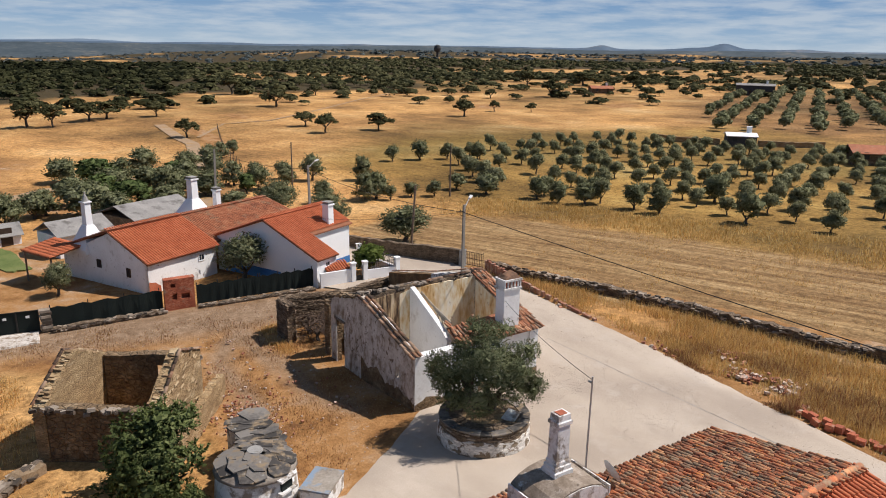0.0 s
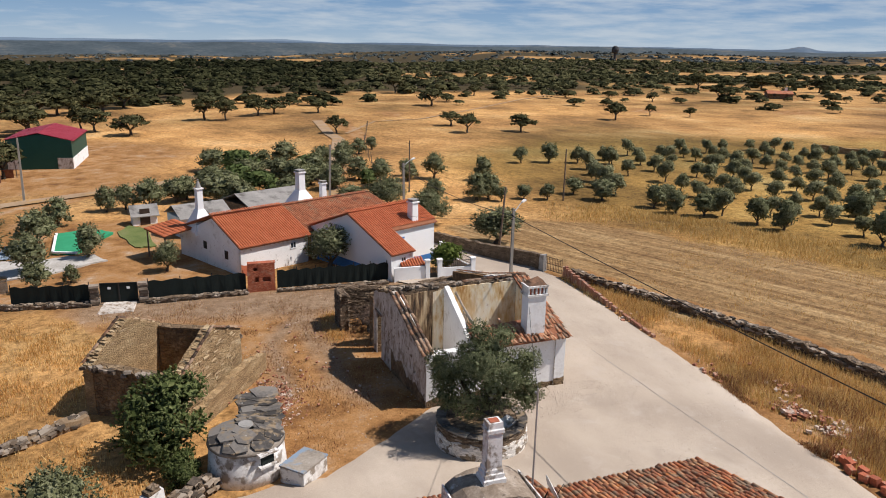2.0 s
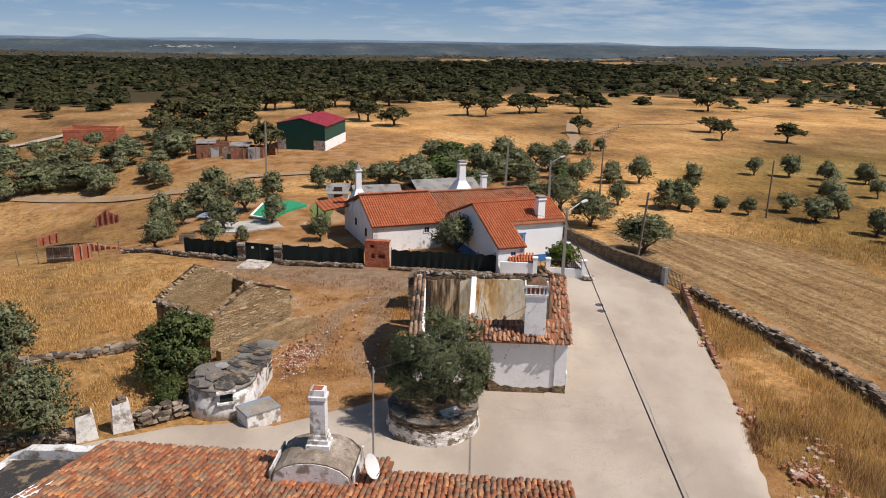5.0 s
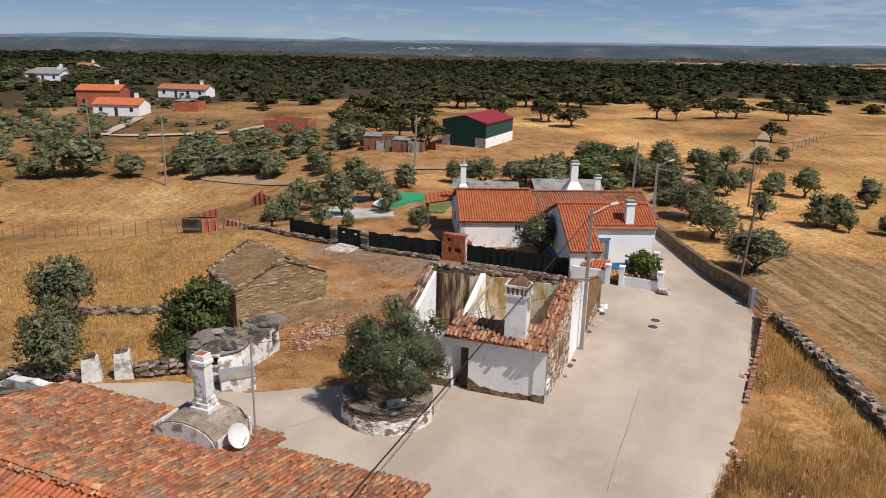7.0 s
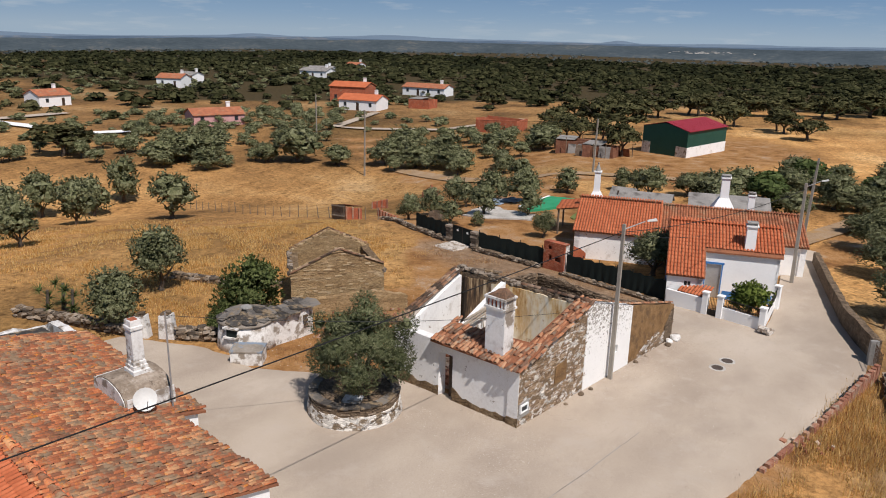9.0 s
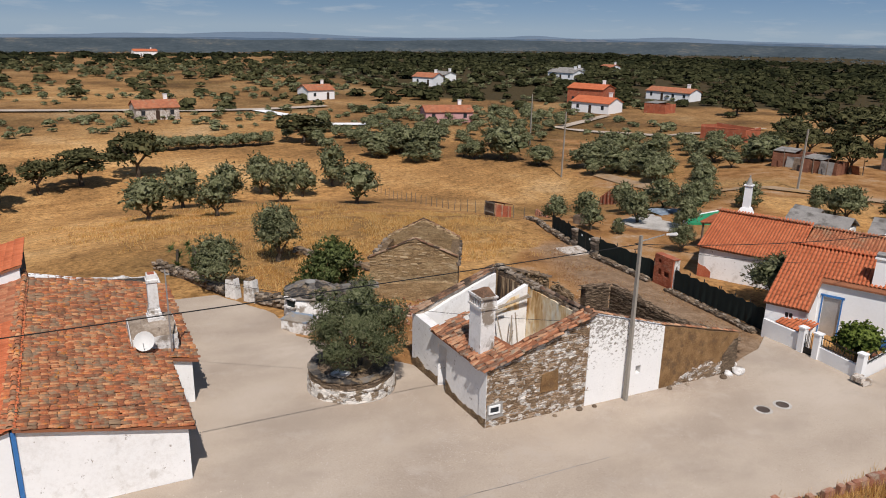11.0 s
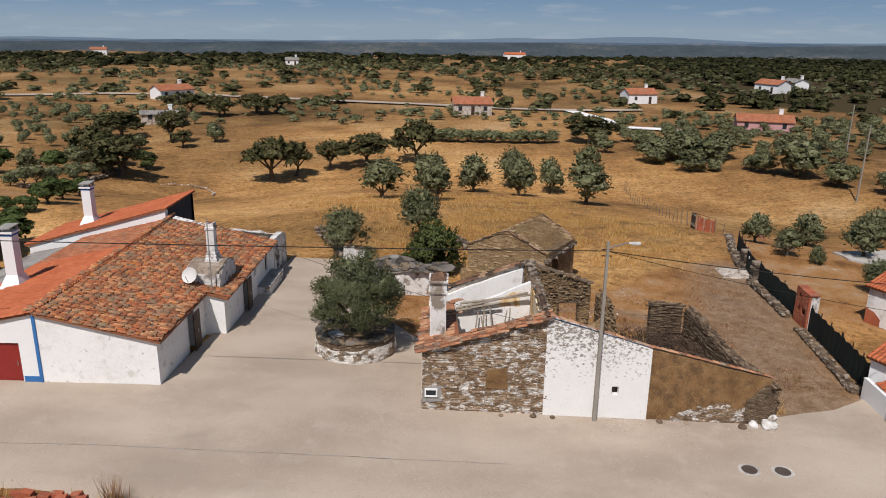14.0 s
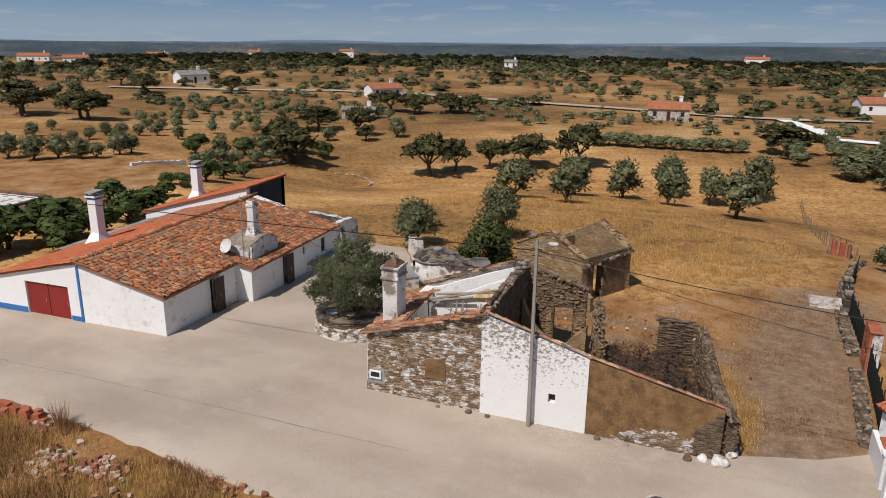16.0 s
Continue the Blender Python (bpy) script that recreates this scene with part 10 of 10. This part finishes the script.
for x, y, rz, w, d, h, lab in ((-52.6, 122.4, 12, 9.0, 5.2, 2.5, "unroofed red brick building shell"), (-22.98, 102.2, 20, 4.8, 3.2, 1.8, "ramshackle timber and tin pen"), (-17.18, 100.7, 10, 4.8, 3.2, 1.6, "ramshackle rusty animal shelter"), (-99.43, 148.7, 15, 6.1, 4.9, 2.3, "small red brick shed by track")):
    t = thing("brick_shed", lab, "shed", pose(x, y, ground(x, y), 0, 0, rz), group="brick sheds by the track")
    for a, b in (((-w / 2, -d / 2), (w / 2, -d / 2)), ((w / 2, -d / 2), (w / 2, d / 2)), ((w / 2, d / 2), (-w / 2, d / 2)), ((-w / 2, d / 2), (-w / 2, -d / 2))):
        bm = bmesh.new()
        hexa(bm, [(a[0], a[1], -.3), (b[0], b[1], -.3), (b[0] * .94, b[1] * .94, -.3), (a[0] * .94, a[1] * .94, -.3)], [(a[0], a[1], h * random.uniform(.8, 1)), (b[0], b[1], h), (b[0] * .94, b[1] * .94, h), (a[0] * .94, a[1] * .94, h * .9)])
        part("wall", bm, RUST_BOARD if "ramshackle" in lab else BRICK, t, local=True)
    if "unroofed" in lab:
        continue
    if "ramshackle" in lab:
        # propped posts and loose sheets lean about the pen
        for k in range(7):
            px, py = random.uniform(-w * .9, w * .9), random.choice((-1, 1)) * random.uniform(d * .45, d * .8)
            bm = bmesh.new()
            tube(bm, (px, py, -.3), (px + random.uniform(-.2, .2), py, random.uniform(1.2, 2.4)), .07, .05, 6)
            part("post", bm, WOOD, t, local=True)
        for k in range(5):
            px, py, ww = random.uniform(-w * .8, w * .7), random.choice((-1, 1)) * d * random.uniform(.5, .75), random.uniform(1.0, 1.9)
            top, run = random.uniform(.9, 1.7), random.uniform(.3, .8)
            bm = bmesh.new()
            pts = [Vector((px, py, -.1)), Vector((px + ww, py, -.1)), Vector((px + ww, py * .8 - run * .2, top)), Vector((px, py * .8 - run * .2, top))]
            hexa(bm, pts, [p + Vector((0, .03, .03)) for p in pts])
            part("loose_sheet", bm, random.choice((RUST_BOARD, FIBRE, WOOD)), t, local=True)
    bm = bmesh.new()
    hexa(bm, [(-w / 2, -d / 2, h + .1), (w * .1, -d / 2, h + .1), (w * .1, d / 2, h + .3), (-w / 2, d / 2, h + .3)], [(-w / 2, -d / 2, h + .16), (w * .1, -d / 2, h + .16), (w * .1, d / 2, h + .36), (-w / 2, d / 2, h + .36)])
    part("tin_roof", bm, FIBRE, t, local=True)
# white houses of a far town on the plateau
bm = bmesh.new()
for k in range(34):
    az, r = radians(random.gauss(113.4, 1.1)), random.uniform(2770, 2815)
    h = 15 + fall(math.degrees(az)) * 2900 - 14 + 14 * 0.55 - 60 + 60 * (r - 2480) / 420
    w = random.uniform(6, 15)
    obox(bm, pose(15 + math.cos(az) * r, 30 + math.sin(az) * r, h - 6, 0, 0, random.uniform(0, 90)), w, random.uniform(4, 6), random.uniform(6.6, 8.2))
single("far_town", bm, TERRACE, "white houses of a far town on the plateau", "town", kind="stuff")
tower = thing("water_tower", "dark round tower on the skyline", "tower", pose(590, 905, ground(590, 905)) @ Matrix.Diagonal((.5, .5, .6, 1)))
bm = bmesh.new()
lathe(bm, (0, 0, 0), [(4, -2), (3.4, 16), (9, 19), (10.5, 25), (8, 31), (2, 33.5)], 16)
part("tower_body", bm, BLACK_WALL, tower, local=True)

# fence posts across the west field
FENCE = [Vector((-10.8, 49.6)), Vector((-21, 49.2)), Vector((-37, 50)), Vector((-55, 51))]
for a, b in zip(FENCE, FENCE[1:]):
    n = int((b - a).length / 1.6)
    for k in range(n):
        c = a + (b - a) * k / n
        t = thing("fence_post", "thin leaning wooden fence post", "post", pose(c.x, c.y, ground(c.x, c.y), random.uniform(-6, 6), random.uniform(-6, 6), 0), group="field fence posts")
        bm = bmesh.new()
        tube(bm, (0, 0, -.1), (0, 0, random.uniform(1.0, 1.35)), .05, .035, 6)
        part("stake", bm, WOOD, t, local=True)
for k in range(26):
    x, y = 26.2 + 0.55 * k + (0.25 * (k - 14) if k > 14 else 0), 76 + 2.9 * k
    t = thing("fence_post", "thin grey wooden stake along the track", "post", pose(x + 1.8, y, ground(x + 1.8, y), random.uniform(-5, 5), random.uniform(-5, 5), 0), group="track fence posts")
    bm = bmesh.new()
    tube(bm, (0, 0, -.1), (0, 0, random.uniform(1.0, 1.3)), .05, .04, 6)
    part("stake", bm, WOOD, t, local=True)
# grey-green shrubs and a dark stone wall between the ploughed plot and the field
dry_wall("plot_wall", "low dark stone wall round the ploughed plot", [(-26, -19.4), (-34.5, -18.6), (-43, -18.6), (-51, -19.2)], 0.5, 0.5, 20, 160, size=0.4)
for k in range(11):
    plant(OLIVES_FAR[k % 3], -27 - 2.3 * k + random.uniform(-.6, .6), -20.6 + random.uniform(-.8, .8), random.uniform(1.8, 3.0), random.uniform(1.5, 2.4), group="shrubs along the plot wall", label="low grey-green shrub beside a stone wall")
# hedge of shrubs at the far side of the west field
for k in range(16):
    plant(OLIVES_FAR[k % 3], -84 - 0.25 * k + random.uniform(-1, 1), 21 + 1.6 * k, 3.4 * random.uniform(.8, 1.2), 2.4 * random.uniform(.8, 1.15), group="hedge by the far field", label="low grey-green shrub in a hedge row")
white_wall = thing("white_wall", "low white wall by the ploughed plot", "wall", pose(-20, -24, ground(-20, -24)))
bm = bmesh.new()
wall(bm, (-17, -21.8), (-25.5, -21.2), 0.3, [(0, ground(-17, -22) + 0.3), (12, ground(-25, -21) + 0.12)], step=0.5, rough=0.2)
part("wall_length", bm, WHITE_CLEAN, white_wall)


arc = thing("stone_ring", "half ring of pale field stones in grass", "stones", pose(-44, -8, ground(-44, -8)))
ARC = [(-44.5, -11.7), (-45.9, -10.1), (-45.6, -7.7), (-44.0, -5.4), (-42.7, -4.3), (-41.4, -4.1)]
stone_heap("rubble", [pose(a[0] + (b[0] - a[0]) * k / 5, a[1] + (b[1] - a[1]) * k / 5, ground(*a) + 0.05, random.uniform(-20, 20), 0, random.uniform(0, 180)) @ Matrix.Diagonal((random.uniform(.16, .34),) * 2 + (.3, 1)) for a, b in zip(ARC, ARC[1:]) for k in range(5)], GRIT, arc)


# ---- dry grass ----
def straw(name, label, spots, h0, h1, width, seed, mat=None):
    rng = np.random.default_rng(seed)
    p = np.array(spots)
    n = len(p)
    a = rng.uniform(0, 2 * np.pi, n)
    h = rng.uniform(h0, h1, n)
    lean = rng.normal(scale=0.22, size=(n, 2)) * h[:, None]
    dx, dy = np.cos(a) * width * rng.uniform(.6, 1.3, n), np.sin(a) * width * rng.uniform(.6, 1.3, n)
    v = np.stack((np.stack((p[:, 0] - dx, p[:, 1] - dy, p[:, 2]), 1), np.stack((p[:, 0] + dx, p[:, 1] + dy, p[:, 2]), 1), np.stack((p[:, 0] + lean[:, 0], p[:, 1] + lean[:, 1], p[:, 2] + h), 1)), 1)
    ob = new(name, fast_mesh(name, v.reshape(-1, 3), 3, mat or STRAW))
    return tagged(ob, label, "grass", kind="stuff")


def scatter(poly, n, seed, clump=0.25, bare=-0.1, soft=0.6):
    rng = random.Random(seed)
    xs, ys = [p[0] for p in poly], [p[1] for p in poly]
    out = []
    tries = 0
    edges = [(Vector(a), Vector(b)) for a, b in zip(poly, poly[1:] + poly[:1])]
    while len(out) < n and tries < n * 8:
        tries += 1
        x, y = rng.uniform(min(xs), max(xs)), rng.uniform(min(ys), max(ys))
        if not inside_poly(poly, x, y) or noise.noise((x * .45, y * .45, 3.3)) + 0.5 * noise.noise((x * 1.9, y * 1.9, 1.3)) < bare:
            continue
        p = Vector((x, y))
        rim = min((a + (b - a) * max(0, min(1, (p - a).dot(b - a) / (b - a).length_squared)) - p).length for a, b in edges)
        if rng.random() > rim / soft:
            continue
        for _ in range(6):
            gx, gy = x + rng.gauss(0, clump), y + rng.gauss(0, clump)
            out.append((gx, gy, ground(gx, gy) - 0.1))
    return out


straw("verge_grass", "tall dry golden grass on the road verge", scatter([(31.4, 26), (31.6, 42), (32.8, 42), (35.5, 33), (37.2, 27), (38.2, 21), (40, 14), (41, 4), (30.6, 4), (29.9, 13), (30.5, 18), (31.2, 24)], 24000, 1, bare=-0.22), 0.2, 0.6, 0.015, 1, GOLD_GRASS)
straw("verge_grass", "bright straw-coloured grass on the road verge", scatter([(31.4, 26), (31.6, 42), (32.8, 42), (35.5, 33), (37.2, 27), (38.2, 21), (40, 14), (41, 4), (30.6, 4), (29.9, 13), (30.5, 18), (31.2, 24)], 18000, 21, bare=-0.22), 0.2, 0.6, 0.015, 21)
straw("field_grass", "dry golden grass in the field by the oven", scatter([(-14, 20), (2.5, 20.5), (6, 23), (3.5, 27), (0.8, 29.5), (3, 36), (6, 37), (1, 44), (-10, 47), (-22, 44)], 40000, 2, bare=-0.05, soft=3), 0.10, 0.34, 0.020, 2)
straw("field_grass", "dry golden grass in the west field", scatter([(-8, 14), (-34, 6), (-44, 22), (-44, 40), (-22, 46), (-9, 46), (-9, 24)], 24000, 3, bare=0.1, clump=.35, soft=8), 0.12, 0.32, 0.03, 3)
straw("yard_grass", "short trampled dry grass in the yard", scatter(YARD, 26000, 4, bare=-0.12, soft=2), 0.04, 0.12, 0.014, 4, YARD_STRAW)
straw("field_grass", "dry stubble beyond the roadside wall", scatter([(34, 42), (36.5, 34), (38, 28), (40, 18), (60, 20), (70, 40), (50, 56)], 9000, 5, bare=0.0, clump=.4, soft=6), 0.06, 0.2, 0.03, 5)
straw("field_grass", "tall uneven golden grass before the olive grove", scatter([(40, 62), (46.5, 55), (51.5, 44), (55.5, 33), (58.5, 22), (62, 5), (80, 5), (74, 22), (66, 36), (60, 50), (54, 64), (46, 70)], 22000, 12, bare=-0.15, clump=.4, soft=3), 0.2, 0.5, 0.035, 12, GOLD_GRASS)
straw("verge_grass", "weeds and dry grass at the road edge", scatter([(29.6, 2), (29.6, 12), (30.2, 18), (31.2, 25), (33, 25), (32.6, 14), (33, 2)], 17000, 6, bare=-0.3, soft=0.4), 0.10, 0.45, 0.016, 6, GOLD_GRASS)

VERGE_N = [(29.7, 13), (29.8, 17), (30.3, 20.5), (31.0, 24), (33.2, 24), (34.5, 20), (34.6, 13)]
straw("verge_weeds", "brown dead weeds among the verge grass", scatter([(31.6, 27), (32.0, 41), (33, 41), (35.2, 33), (36.6, 27), (37.4, 21), (38.5, 14), (31.6, 14), (31.2, 20)], 7000, 22, bare=0.0, clump=.3, soft=1.0), 0.1, 0.4, 0.02, 22, WEED)
straw("verge_weeds", "brown dead weeds on the road verge", scatter(VERGE_N, 12000, 7, bare=0.02, clump=.16, soft=0.5), 0.12, 0.5, 0.02, 7, WEED)
straw("verge_weeds", "low green weeds at the concrete's edge", scatter([(29.6, 12), (29.5, 17), (29.8, 20), (30.4, 24.5), (31.6, 24.5), (30.9, 19), (30.6, 12)], 5000, 8, bare=0.05, clump=.12, soft=0.2), 0.04, 0.16, 0.022, 8, WEED)
straw("dead_weeds", "tall dead weed stalks on the verge", [(29.9 + random.gauss(0, .12), 16.25 + random.gauss(0, .16), ground(29.9, 16.25) - .1) for _ in range(150)], 0.5, 1.35, 0.012, 9, WEED)
straw("yard_weeds", "dry brown weeds in the yard", scatter(YARD, 9000, 10, bare=0.12, clump=.3, soft=3), 0.05, 0.2, 0.02, 10, WEED)
straw("yard_weeds", "dry weeds and straw round the ruin's back wall", scatter([(13.2, 35.5), (13.6, 40), (17, 41.4), (22.4, 41.4), (22.4, 40.2), (14.6, 39.2), (14.4, 35)], 6000, 11, bare=-0.1, clump=.2, soft=0.6), 0.06, 0.3, 0.016, 11)


# crushed stone at the wall feet and on the lane
def gravel(name, label, spots, size, seed, mat):
    rng = np.random.default_rng(seed)
    p = np.array(spots)
    n = len(p)
    a = rng.uniform(0, 2 * np.pi, n)
    s = size * rng.uniform(.4, 1.3, n)
    tri = [np.stack((p[:, 0] + np.cos(a + q) * s, p[:, 1] + np.sin(a + q) * s, p[:, 2]), 1) for q in (0.0, 2.0, 4.2)]
    top = p + np.stack((rng.normal(scale=.25, size=n) * s, rng.normal(scale=.25, size=n) * s, s * rng.uniform(.5, 1.0, n)), 1)
    v = np.stack((tri[0], tri[1], top, tri[1], tri[2], top, tri[2], tri[0], top), 1)
    return tagged(new(name, fast_mesh(name, v.reshape(-1, 3), 3, mat)), label, "gravel", kind="stuff")


def paved_spots(n, seed, boxes):
    rng = random.Random(seed)
    out = []
    for _ in range(n):
        x0, y0, x1, y1, k = rng.choice(boxes)
        x, y = x0 + (x1 - x0) * rng.random() ** k, rng.uniform(y0, y1)
        if noise.noise((x * .5, y * .5, 7.0)) > -0.15:
            out.append((x, y, ground(x, y) + 0.033))
    return out


gravel("gravel", "grey crushed stone at the foot of walls", paved_spots(9000, 2, [(22.99, 25.6, 24.6, 40, 2.2), (22.99, 33, 24.2, 40, 2.2), (19, 22.8, 25, 25.6, 1), (21.5, 18, 28, 25, 1)]), 0.022, 2, GRIT)
rgp = random.Random(44)
gravel("gravel", "pale pebbles and plaster crumbs on the yard earth", [(x, y, ground(x, y) - 0.06) for x, y in ((rgp.uniform(3, 22.5), rgp.uniform(22, 46)) for _ in range(5200)) if inside_poly(YARD, x, y) and noise.noise((x * .6, y * .6, 2.0)) + 0.8 * rgp.random() > 0.42 and y < 41.5], 0.034, 4, GRIT)
gravel("gravel", "broken orange brick behind the oven", [(rgp.gauss(9.6, .5), rgp.gauss(28.6, 1.1), ground(9.6, 28.6) - 0.05) for _ in range(420)], 0.085, 5, RUBBLE)
gravel("gravel", "fine pale grit scattered on the street", paved_spots(6000, 3, [(22.6, 5, 30, 25, 1), (23, 25, 30.8, 44, 1)]), 0.024, 3, GRIT)
